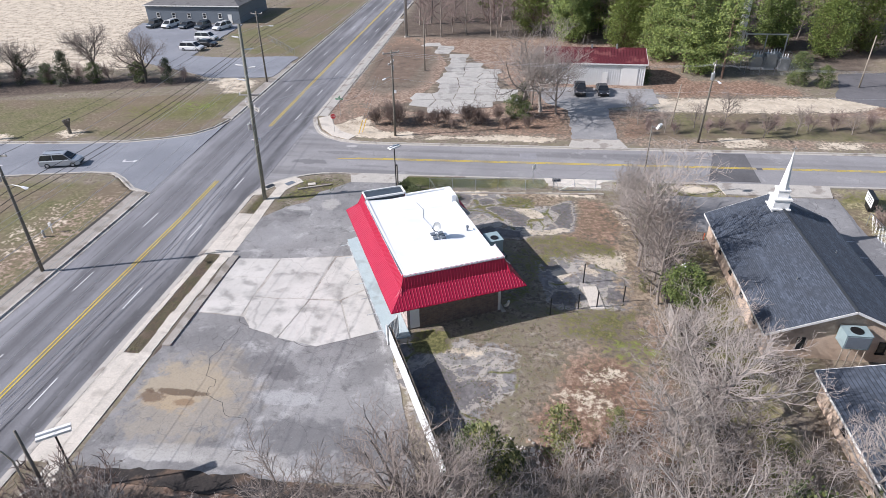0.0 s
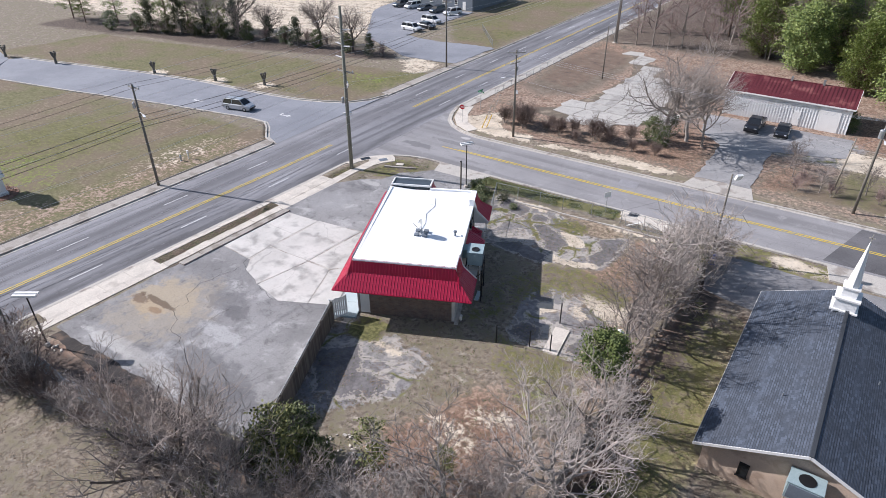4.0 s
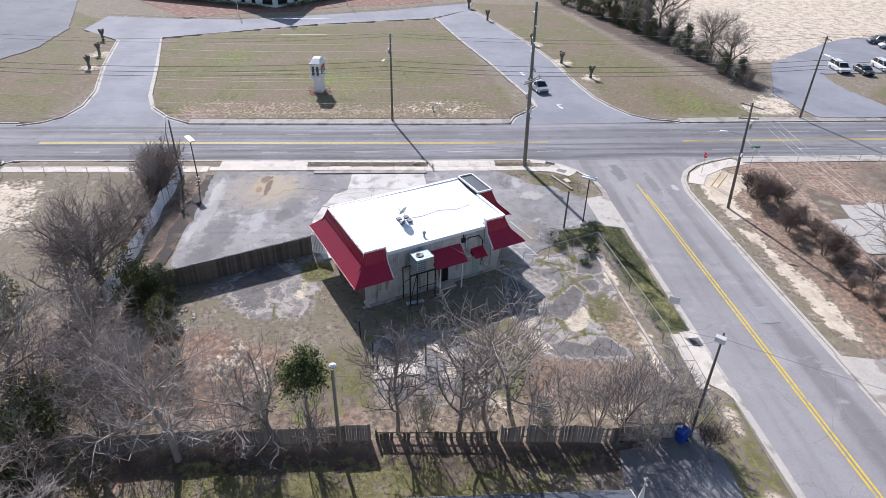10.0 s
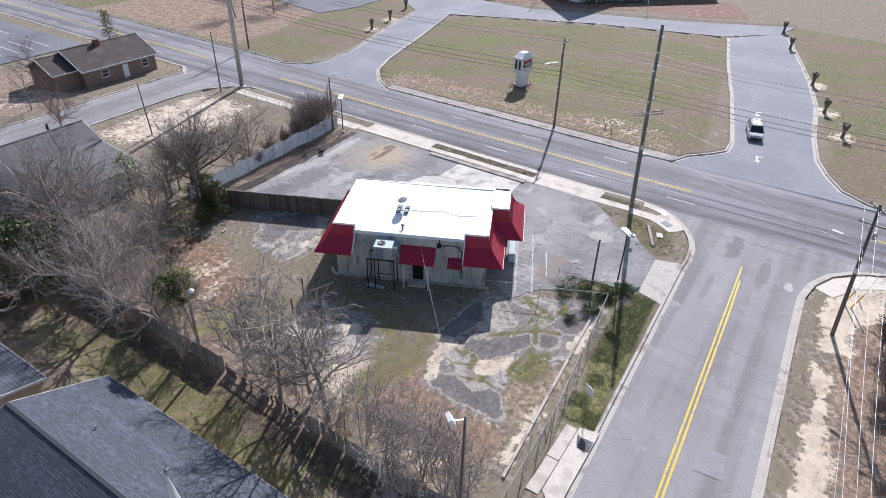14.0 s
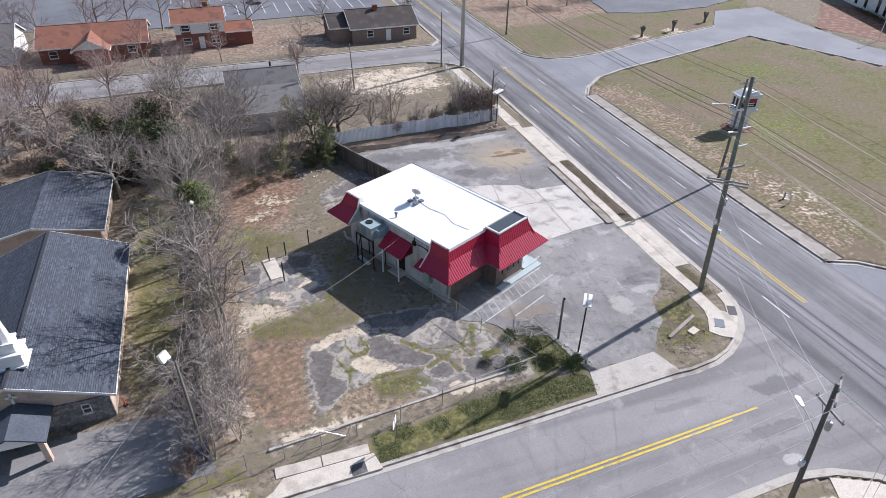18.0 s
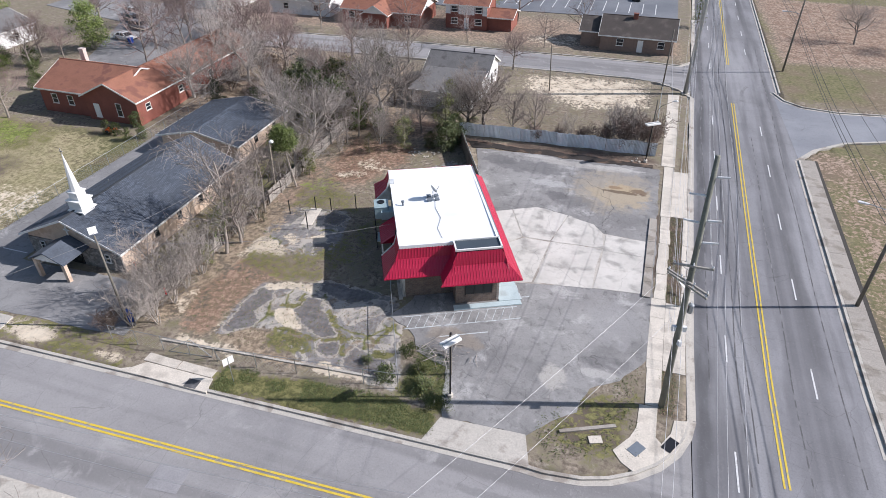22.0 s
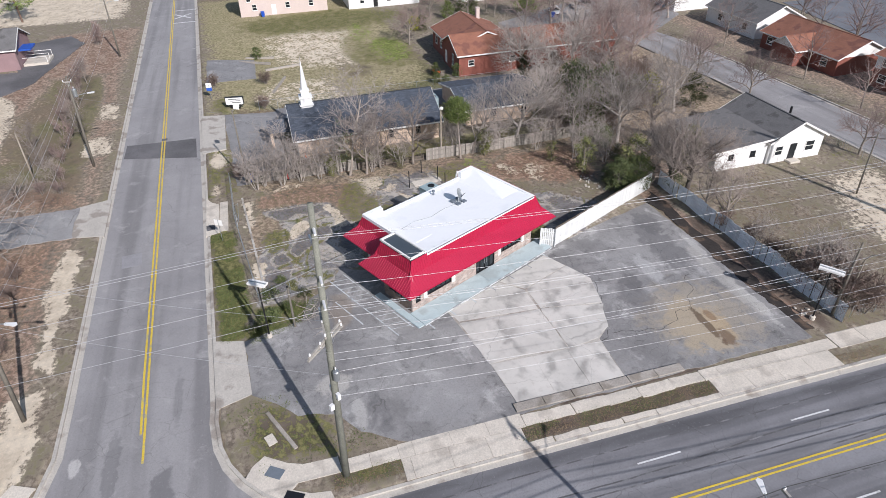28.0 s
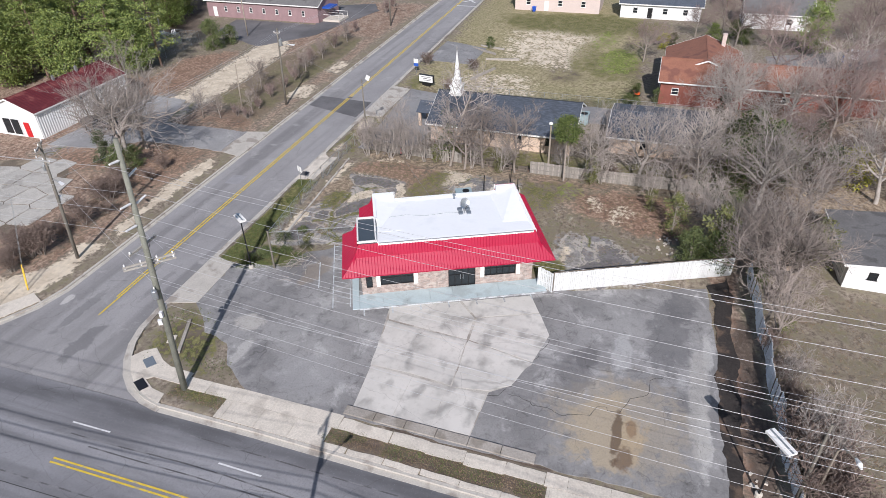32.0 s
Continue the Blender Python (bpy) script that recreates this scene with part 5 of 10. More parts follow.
awning(5.95, 9.0, 1.5, 3.75, 2.75)
awning(10.1, 11.35, 1.0, 2.85, 2.35)
for x in (6.35, 8.5):
    part("awning_post", Shape().beam((x, -1.35, -0.1), (x, -1.35, 2.78), 0.1), "trim", shop)
part("rear_door", Shape().box(6.92, 0.06, 0.12, 7.88, 0.12, 2.13), "black_metal", shop, "dark steel rear door")
part("green_door", Shape().box(10.35, -0.07, 0.05, 11.1, -0.01, 2.15), "pale_green", shop, "pale green steel door")
part("door_step", Shape().box(6.6, -1.0, -0.1, 8.2, -0.01, 0.14), "concrete", shop)
part("conduit", Shape().tube([(9.3, -0.08, 4.6), (9.3, -0.08, 3.9), (10.0, -0.08, 4.1), (10.9, -0.08, 4.05), (11.3, -0.08, 3.5), (11.3, -0.08, 1.2)], 0.045, 6), "black_metal", shop)
part("meter_box", Shape().box(11.2, -0.16, 0.8, 11.5, -0.01, 1.4), "galv", shop)
part("junction_box", Shape().box(9.1, -0.2, 3.8, 9.45, -0.01, 4.2), "black_metal", shop)
for x in (3.0, 9.6, 12.3):
    part("downpipe", Shape().tube([(x, -0.06, -0.1), (x, -0.06, 4.5)], 0.045, 6), "block", shop)
part("plinth", Shape().box(-0.4, -0.35, -0.3, 13.8, -0.01, 0.06), "kerb", shop)

# roof: dish aerial on ballast blocks, vent, cable
dish = part("dish_mount", Shape().tube([(5.4, 3.75, 5.0), (5.4, 3.75, 5.85)], 0.035, 8).beam((4.95, 3.75, 5.1), (5.85, 3.75, 5.1), 0.05).beam((5.4, 3.3, 5.1), (5.4, 4.2, 5.1), 0.05), "galv", shop, "dish aerial on a ballasted roof mount")
for dx in (-0.36, 0.36):
    for dy in (-0.36, 0.36):
        part("ballast_block", Shape().box(5.4 + dx - 0.2, 3.75 + dy - 0.2, 5.02, 5.4 + dx + 0.2, 3.75 + dy + 0.2, 5.2), "siding_grey", dish)
dm = pose(5.4, 3.75, 5.95, 62, 0, 205)
bowl = Shape()
rings = [(0.02, 0.0), (0.18, 0.02), (0.34, 0.07), (0.46, 0.14)]
bowl.add([dm @ Vector((r_ * math.cos(j * math.pi / 8), r_ * math.sin(j * math.pi / 8), z_)) for r_, z_ in rings for j in range(16)], [(i * 16 + j, i * 16 + (j + 1) % 16, (i + 1) * 16 + (j + 1) % 16, (i + 1) * 16 + j) for i in range(3) for j in range(16)])
part("dish", bowl, "galv", dish)
part("feed_arm", Shape().tube([dm @ Vector((0, -0.4, 0.1)), dm @ Vector((0, -0.15, 0.7))], 0.02, 6), "black_metal", dish)
part("vent_pipe", Shape().tube([(5.9, 0.85, 4.7), (5.9, 0.85, 5.2)], 0.09, 8).lathe([(0.15, 5.15), (0.15, 5.28), (0.04, 5.32)], 8, 0, (5.9, 0.85, 0)), "siding_grey", shop)
part("roof_cable", Shape().tube([(5.8, 3.9, 5.07), (7.2, 3.75, 5.06), (9.0, 4.0, 5.085), (10.6, 3.5, 5.045), (12.2, 3.7, 5.06)], 0.018, 5), "galv", shop)
part("gutter", Shape().beam((0.2, 8.44, 5.44), (13.3, 8.44, 5.48), 0.07, 0.05), "galv", shop)

# front: storefront, windows, pilasters
def grille_window(x0, x1, z0, z1, n):
    f = Shape()
    for a, b, c, d in ((x0, z0, x0 + 0.06, z1), (x1 - 0.06, z0, x1, z1), (x0, z0, x1, z0 + 0.06), (x0, z1 - 0.06, x1, z1)):
        f.box(a, 8.08, b, c, 8.2, d)
    w = part("window", f, "black_metal", shop)
    part("pane", Shape().box(x0 + 0.06, 8.1, z0 + 0.06, x1 - 0.06, 8.12, z1 - 0.06), "glass", w)
    for i in range(1, n):
        x = x0 + (x1 - x0) * i / n
        part("window_bar", Shape().box(x - 0.025, 8.12, z0, x + 0.025, 8.19, z1), "black_metal", w)
    part("window_bar", Shape().box(x0, 8.12, (z0 + z1) / 2 - 0.02, x1, 8.18, (z0 + z1) / 2 + 0.02), "black_metal", w)
    return w


grille_window(1.5, 4.3, 0.95, 2.4, 5)
grille_window(10.55, 13.4, 0.95, 2.4, 5)
grille_window(14.1, 14.65, 0.8, 2.2, 1)
sf = grille_window(5.1, 7.5, 0.12, 2.5, 4)
for x in (6.2, 6.45):
    part("door_handle", Shape().box(x - 0.02, 8.2, 0.9, x + 0.02, 8.27, 1.4), "galv", sf)
for x in (1.3, 4.5, 10.35, 13.6):
    part("pilaster", Shape().box(x - 0.17, DEP - 0.12, 0.9, x + 0.17, DEP - 0.02, 3.12), "trim", shop, "white painted pilaster")
for x in (9.4,):
    part("bay_window", Shape().box(BX1 - 0.02, 5.3, 1.0, BX1 + 0.03, 7.6, 2.3), "glass", shop)
for y in (5.3, 6.05, 6.85, 7.6):
    part("bay_mullion", Shape().box(BX1 + 0.03, y - 0.03, 0.95, BX1 + 0.07, y + 0.03, 2.35), "black_metal", shop)
part("end_door", Shape().box(-0.03, 7.2, 0.1, 0.0, 8.0, 2.2), "trim", shop, "white side door")
part("pipe_bend", Shape().tube([(-0.35, -0.6, 1.0), (-0.2, -0.55, 0.5), (0.2, -0.5, 0.15)], 0.12, 8), "block", shop)

walkway = thing("front_walkway", BM, "pale blue painted concrete walkway along the restaurant", "walkway")
for i in range(8):
    x0, x1 = -0.9 + i * 2.03, -0.9 + (i + 1) * 2.03
    part("slab", Shape().box(x0 + 0.006, DEP - 0.1, -0.2, x1 - 0.006, 10.15, 0.15 + 0.003 * (i % 2)), "sidewalk_blue", walkway)
part("edge_paint", Shape().box(-0.9, 10.16, -0.2, 15.35, 10.24, 0.148), "paint_worn", walkway, "white painted edge")
part("end_walk", Shape().box(15.36, 4.2, -0.2, 15.95, 10.1, 0.13), "sidewalk_blue", walkway)
hatch = thing("hatch_marking", BM, "white hatched no-parking paint beside the restaurant", "road marking", kind="structure")
hz = 0.045
part("border_line", Shape().box(16.1, -0.3, hz - 0.01, 16.2, 9.6, hz), "paint_worn", hatch)
part("border_line", Shape().box(17.6, -0.3, hz - 0.01, 17.7, 9.6, hz), "paint_worn", hatch)
part("border_line", Shape().box(18.9, 2.5, hz - 0.01, 19.0, 6.5, hz), "paint_worn", hatch)
for i in range(13):
    y = 0.1 + i * 0.72
    part("hatch_line", Shape().beam((16.2, y + 0.5, hz - 0.003), (17.6, y - 0.15, hz - 0.003), 0.055, 0.008), "paint_worn", hatch)
for i in range(7):
    x = 0.6 + i * 2.4
    part("bay_tick", Shape().box(x - 0.06, 10.28, 0.05, x + 0.06, 11.0, 0.066), "paint_worn", hatch)

# ---- the lot, pavements and road markings ----
LOT = [(-27.4, 23.4), (-14, 23.9), (-5.0, 24.6), (-9.3, 37.8), (-8.6, 39.5), (-7.5, 55), (-6.4, 57.6), (-9.2, 59.5), (-9.9, 61.0), (-12.6, 62.0), (-13.7, 66.6), (-19.7, 66.4), (-21.0, 64.9), (-22.6, 63.4), (-23.4, 60.8), (-25.4, 59.4), (-26.9, 57.2), (-27.4, 56.2)]
sheet("parking_lot", LOT, "lot", "cracked and patched grey asphalt parking lot", 0.035, 0.2, 0.22, "parking lot")
tar = Shape()
for i, line in enumerate(([(-21.6, 49.2), (-21, 44), (-22.5, 39.5), (-21.2, 38.2), (-15.3, 36.4)], [(-22, 38.4), (-23, 34), (-20.5, 30), (-17, 27.5)])):
    pts = []
    for (x0, y0), (x1, y1) in zip(line, line[1:]):
        n = int(math.hypot(x1 - x0, y1 - y0) / 0.35)
        pts += [(x0 + (x1 - x0) * k / n, y0 + (y1 - y0) * k / n) for k in range(n)]
    pts = [(x + 0.7 * noise.noise(Vector((x * 0.7, y * 0.7, i))) + 0.22 * noise.noise(Vector((x * 3, y * 3, i))), y + 0.7 * noise.noise(Vector((x * 0.7, y * 0.7, i + 7))) + 0.22 * noise.noise(Vector((x * 3, y * 3, i + 7)))) for x, y in pts]
    a, b = offset_line(pts, 0.018), offset_line(pts, -0.018)
    n = len(pts)
    tar.add([(*p, 0.039) for p in a] + [(*p, 0.039) for p in b], [(k, n + k, n + k + 1, k + 1) for k in range(n - 1)])
M["pale_lot"] = asphalt("pale_drive_asphalt", (0.25, 0.245, 0.245), (0.34, 0.335, 0.33), crack=0.6, crack_scale=0.2, pale=(0.45, 0.43, 0.41), pale_at=0.55)
M["joint_soil"] = mat("dry_joint_soil", (0.15, 0.12, 0.09), 0.95, vary=0.3, scale=0.7, fine=8, second=(0.22, 0.18, 0.13), amount=0.5)
M["walk_grey"] = mat("dull_grey_concrete", (0.34, 0.31, 0.275), 0.88, vary=0.22, scale=0.5, fine=9, bump=0.2, second=(0.22, 0.195, 0.165), amount=0.5, rand=0.15)
M["patch"] = mat("pale_road_patch", (0.27, 0.265, 0.275), 0.9, vary=0.2, scale=0.8, fine=9)
# damp leaves, with the metal fence's shade mixed into the dark colour
M["wet_shaded_litter"] = mat("damp_shaded_litter", (0.034, 0.028, 0.025), 0.9, vary=0.45, scale=0.6, fine=6, bump=0.6, second=(0.10, 0.068, 0.048), amount=0.4)
M["slab_grey"] = mat("old_slab_concrete", (0.44, 0.42, 0.385), 0.88, vary=0.22, scale=0.4, fine=7, bump=0.2, second=(0.30, 0.285, 0.26), amount=0.45, rand=0.12)
M["tar"] = mat("worn_tar", (0.10, 0.098, 0.102), 0.85, vary=0.25, scale=0.8, fine=8, second=(0.17, 0.168, 0.175), amount=0.6)
M["crack"] = mat("open_crack", (0.05, 0.045, 0.04), 0.95, vary=0.2)
part("lot_cracks", tar, "crack", bpy.data.objects["parking_lot"], "dark open cracks in the asphalt")


def pad_outline(cells, z, name, parent, material, gap=0.012):
    for c in cells:
        s = Shape()
        cx, cy = sum(p[0] for p in c) / len(c), sum(p[1] for p in c) / len(c)
        c = [(x + gap * (1 if x < cx else -1), y + gap * (1 if y < cy else -1)) for x, y in c]
        s.prism(c, z - 0.15, z + 0.006 * math.sin(cx * 7 + cy * 3))
        part(name, s, material, parent)


pad = sheet("concrete_pad", [(-26.45, 39.8), (-22.3, 39.6), (-21.2, 38.2), (-15.0, 36.5), (-10.4, 38.9), (-15.4, 50.1), (-21.6, 48.9), (-26.4, 48.4)], "kerb", "pale concrete pad of several slabs with dark stains", 0.045, 0.15, category="concrete pad")
pad_outline([
    [(-26.45, 39.85), (-22.6, 39.7), (-22.6, 42.6), (-26.45, 42.6)], [(-26.45, 42.6), (-22.6, 42.6), (-22.5, 45.4), (-26.45, 45.4)], [(-26.45, 45.4), (-22.5, 45.4), (-22.3, 48.8), (-26.4, 48.4)],
    rough_edge([(-22.5, 42.3), (-22.2, 39.6), (-21.2, 38.2), (-18.5, 37.2), (-17.5, 42.5)], 0.15), rough_edge([(-22.2, 48.9), (-22.4, 42.4), (-17.5, 42.6), (-17.0, 49.6)], 0.12),
    [(-18.4, 37.2), (-15.0, 36.5), (-12.6, 37.7), (-14.7, 42.6), (-17.4, 42.5)], [(-12.5, 37.8), (-10.4, 38.9), (-12.9, 44.4), (-14.6, 42.7)], [(-17.4, 42.7), (-14.7, 42.8), (-13.0, 44.6), (-15.4, 50.0), (-16.9, 49.6)],
], 0.06, "slab", pad, "pad")
# leaf strip at the fence foot; its colour also carries the fence's shade
sheet("litter_strip", [(-27.0, 22.6), (-3.0, 22.6), (-4.6, 24.7), (-8, 23.9), (-16, 24.2), (-26.5, 23.3)], "wet_shaded_litter", "damp leaves and dirt along the fence, darkened with its painted shade", 0.05, 0.1, 0.4, "leaf litter")

# pavements
walk_pave = setting("pavement_east", Shape().prism([(main_x(23) + 7.7, 22.5), (main_x(23) + 9.3, 22.5), (main_x(57) + 8.9, 57.6), (main_x(57) + 7.3, 57.6)], -0.2, -0.05), "walk_grey", "pale concrete pavement of square slabs", "pavement")


def walk_slabs(parent, y0, y1, d0, d1, step_, z, side=1, material="concrete", rough=0.0):
    y = y0
    while y < y1 - 0.1:
        e = min(y + step_, y1)
        xa, xb = main_x(y) + side * d0, main_x(y) + side * d1
        xc, xd = main_x(e) + side * d1, main_x(e) + side * d0
        pts = [(xa, y + 0.008), (xb, y + 0.008), (xc, e - 0.008), (xd, e - 0.008)]
        if rough:
            pts = rough_edge(pts, rough, 0.5, int(y * 7))
        part("slab", Shape().prism(pts if side > 0 else pts[::-1], -0.1, z + 0.008 * math.sin(y * 5)), material, parent)
        y = e


walk_slabs(walk_pave, 22.6, 34.4, 7.72, 8.75, 2.6, 0.045)
walk_slabs(walk_pave, 34.4, 48.6, 7.72, 8.68, 2.6, 0.045, rough=0.11)
walk_slabs(walk_pave, 48.6, 57.4, 7.74, 8.93, 2.6, 0.045)
walk_slabs(walk_pave, 57.4, 61.2, 7.78, 8.88, 1.9, 0.045)
walk_slabs(walk_pave, 34.2, 49.0, 6.05, 6.5, 2.6, 0.04, rough=0.1)
walk_slabs(walk_pave, 49.0, 57.4, 6.05, 7.72, 2.6, 0.042)
walk_slabs(walk_pave, 23.6, 34.2, 6.05, 7.7, 2.6, 0.042)
south_walk = setting("pavement_south", Shape().prism([(main_x(-2) + 7.5, -2), (main_x(-2) + 9.0, -2), (main_x(22) + 9.2, 22.5), (main_x(22) + 7.7, 22.5)], -0.2, 0.02), "walk_grey", "pale concrete pavement beside the vacant lot", "pavement")
walk_slabs(south_walk, -1.9, 22.5, 7.55, 9.1, 1.8, 0.04)
corner_walk = setting("pavement_corner", Shape().prism([(-26.9, 67.2), (-28.3, 66.05), (-29.4, 64.7), (-30.05, 63.1), (-30.3, 61.9), (-29.4, 62.1), (-29.2, 63.3), (-28.6, 64.4), (-28.2, 64.0), (-28.25, 61.2), (-27.0, 61.3), (-26.9, 63.5), (-26.5, 64.5), (-25.5, 65.9), (-26.1, 66.7)], -0.2, 0.045), "concrete", "concrete corner ramp at the crossing", "pavement")
part("tactile_plate", Shape().box(-0.55, -0.38, 0, 0.55, 0.38, 0.02, 0, pose(-27.0, 65.35, 0.047, 0, 0, 55)), "siding_grey", corner_walk, "dark tactile paving plate")
part("dark_flat_plate", Shape().box(-0.6, -0.35, 0, 0.6, 0.35, 0.02, 0, pose(-29.15, 64.35, 0.05, 0, 0, 60)), "black_face", corner_walk, "black drain inlet")
tagged(part("utility_cover", Shape().box(-0.45, -0.3, 0, 0.45, 0.3, 0.06, 0, pose(-24.3, 65.4, 0.02, 0, 0, 20)), "concrete"), "small concrete utility cover set in the grass", "utility cover")
tagged(part("parking_bumper", Shape().box(-2.0, -0.13, 0, 2.0, 0.13, 0.13, 0, pose(-23.7, 64.65, 0.02, 0, 0, 24)), "walk_grey"), "old concrete wheel stop lying in weeds", "wheel stop")
low = thing("low_kerb", pose(0, 0, 0), "low cracked concrete edging of the lot", "edging")
for i in range(6):
    y0, y1 = 35.3 + i * 2.25, 35.3 + i * 2.25 + 2.2
    xa, xb = main_x(y0) + 9.06, main_x(y1) + 9.06
    part("kerb_block", Shape().prism([(xa, y0), (xa + 0.72, y0), (xb + 0.72, y1), (xb, y1)], -0.1, 0.15 + 0.012 * (i % 2)), "walk_grey", low)
west_walk = setting("pavement_west", Shape().prism([(main_x(62) - 8.9, 61.5), (main_x(15) - 8.9, 15.5), (main_x(15) - 7.0, 15.5), (main_x(62) - 7.0, 61.5)][::-1], -0.2, 0.02), "crack", "weathered concrete pavement beside the school lawn", "pavement")
walk_slabs(west_walk, 15.6, 61.5, 7.03, 8.6, 2.3, 0.035, -1, "walk_grey")
nw_walk = setting("pavement_northwest", Shape().prism([(main_x(120) - 8.6, 118), (main_x(90) - 8.6, 86.6), (main_x(90) - 7.0, 86.6), (main_x(120) - 7.0, 118)][::-1], -0.2, 0.02), "crack", "weathered concrete pavement", "pavement")
walk_slabs(nw_walk, 86.6, 118, 7.03, 8.5, 2.3, 0.035, -1, "walk_grey")
ne_walk = setting("pavement_northeast", Shape().prism([(main_x(90) + 6.1, 89), (main_x(90) + 7.6, 89), (main_x(160) + 7.6, 160), (main_x(160) + 6.1, 160)], -0.2, 0.02), "crack", "weathered concrete pavement beside the empty lot", "pavement")
walk_slabs(ne_walk, 89, 160, 6.1, 7.5, 2.4, 0.035, 1, "kerb")
sheet("pavement_stop_corner", [(-30.2, 88), (-28.4, 83.8), (-26.2, 81.2), (-23.5, 79.9), (-22.8, 81.4), (-25.4, 83.0), (-27.4, 86), (-28.6, 89.5)], "concrete", "concrete corner of the pavement by the stop sign", 0.04, 0.2, category="pavement")
sheet("drive_apron_west", [(-19.7, 66.4), (-13.7, 66.7), (-13.0, 69.0), (-20.4, 68.8)], "kerb", "pale concrete driveway apron", 0.038, 0.25, category="apron")
apron_e = sheet("drive_apron_east", [(3.7, 68.42), (9.6, 68.42), (10.3, 69.2), (11.4, 69.75), (3.4, 69.75)], "concrete", "pale concrete driveway apron", 0.038, 0.25, category="apron")
for x0, x1 in ((3.9, 7.0), (7.06, 10.0)):
    part("slab", Shape().prism(rough_edge([(x0, 67.55), (x1, 67.5), (x1, 68.34), (x0, 68.36)], 0.04, 0.5, int(x0)), -0.2, 0.04), "concrete", apron_e)
sheet("church_apron", [(24, 67.4), (35.6, 67.4), (36.4, 70.6), (23.4, 70.3)], "kerb", "concrete church driveway apron", 0.038, 0.25, category="apron")
sheet("north_apron", [(6.8, 79.7), (14.8, 79.9), (13.9, 83.2), (7.5, 82.9)], "kerb", "pale concrete driveway apron", 0.038, 0.25, category="apron")
sheet("north_driveway", [(7.6, 82.8), (13.8, 83.1), (13.6, 96), (22, 99), (22, 106.5), (3, 106.5), (4, 98), (7.4, 95)], "pale_lot", "worn asphalt driveway to the metal building", 0.07, 0.2, 0.3, "driveway")
sheet("church_parking", [(14.8, 60.2), (20, 59.6), (36.5, 60.2), (36, 67.5), (13.6, 66.4)], "plain_lot", "dappled asphalt church parking lot", 0.04, 0.3, 0.15, "parking lot", follow=True)
sheet("church_side_drive", [(31.2, 22), (37.5, 22), (37.5, 60.3), (31.2, 60.3)], "plain_lot", "asphalt strip with white parking lines beside the church", 0.03, 0.3, 0.1, "parking lot", follow=True)
sheet("east_parking", [(52, 62.2), (62, 62.0), (62.5, 70.0), (50, 70.0)], "plain_lot", "small worn asphalt parking pad", 0.03, 0.3, 0.1, "parking lot", follow=True)
sheet("northwest_parking", [(-44.8, 108.5), (-56, 107), (-74, 116), (-92, 140), (-94, 151), (-68, 151), (-67.5, 131), (-66.8, 121.5), (-58, 120.6), (-49, 122.5), (-44.8, 122.5)][::-1], "drive", "bluish grey gravel parking lot", 0.09, 0.2, 0.4, "parking lot")
sheet("brown_building_parking", [(50, 104), (60, 97), (82, 92.5), (88, 96), (84, 104), (67, 101), (67, 120), (56, 118)], "dark_lot", "dark asphalt lot of the brick building", 0.09, 0.2, 0.3, "parking lot")
sheet("south_parking", [(20, -42), (-29, -44), (-29, -110), (60, -110), (60, -50)][::-1], "blue_lot", "large bluish asphalt parking lot with white bays", 0.10, 0.2, category="parking lot")
sheet("southwest_parking", [(-74, -27), (-84, -24), (-99, -25), (-140, -40), (-140, -90), (-82, -90), (-78, -45)][::-1], "blue_lot", "large asphalt parking lot of the school", 0.10, 0.2, 0.3, category="parking lot")
sheet("brick_house_parking", [(50.5, 13), (67, 13.5), (72, 3), (79, -10), (104, -16), (104, -26), (60, -24), (50.5, -12)][::-1], "plain_lot", "pale asphalt yard with parked cars", 0.09, 0.2, category="parking lot")

# broken slabs of the north lot
nlot = sheet("broken_slab_lot", [(-24.5, 140), (-21, 139), (-12, 128), (-5.5, 116), (-0.8, 104), (-2.2, 98), (-10, 91.8), (-19, 92.5), (-22, 93.5), (-17, 97), (-14.5, 108.5), (-14.2, 120), (-18, 131)][::-1], "joint_soil", "cracked pale concrete lot with weeds in the joints", 0.02, 0.2, 0.3, "concrete lot")
rs = random.Random(5)
LOTPOLY = [(-24.5, 140), (-21, 139), (-12, 128), (-5.5, 116), (-0.8, 104), (-2.2, 98), (-10, 91.8), (-19, 92.5), (-17, 97), (-14.5, 108.5), (-14.2, 120), (-18, 131)]
cells = [(-26 + 3.4 * i + rs.uniform(-.6, .6), 90 + 3.2 * j + rs.uniform(-.7, .7)) for i in range(9) for j in range(16)]
for i, (cx, cy) in enumerate(cells):
    if float(inside(np.array([cx]), np.array([cy]), LOTPOLY)[0]) < 0.4:
        continue
    # the cell's outline: cut a square by the bisectors to its neighbours
    poly = [Vector((cx + dx * 3.2, cy + dy * 3.2)) for dx, dy in ((-1, -1), (1, -1), (1, 1), (-1, 1))]
    for j, (ox, oy) in enumerate(cells):
        if i == j or abs(ox - cx) > 6.5 or abs(oy - cy) > 6.5:
            continue
        mid, d = Vector(((cx + ox) / 2, (cy + oy) / 2)), Vector((ox - cx, oy - cy)).normalized()
        out = []
        for a, b in zip(poly, poly[1:] + poly[:1]):
            da, db = (a - mid).dot(d) + 0.06, (b - mid).dot(d) + 0.06
            if da <= 0:
                out.append(a)
            if da * db < 0:
                out.append(a + (b - a) * (da / (da - db)))
        poly = out
    part("slab", Shape().prism(rough_edge([tuple(p) for p in poly], 0.07, 0.7, i), -0.1, 0.05 + rs.uniform(0, 0.03)), "slab_grey", nlot)

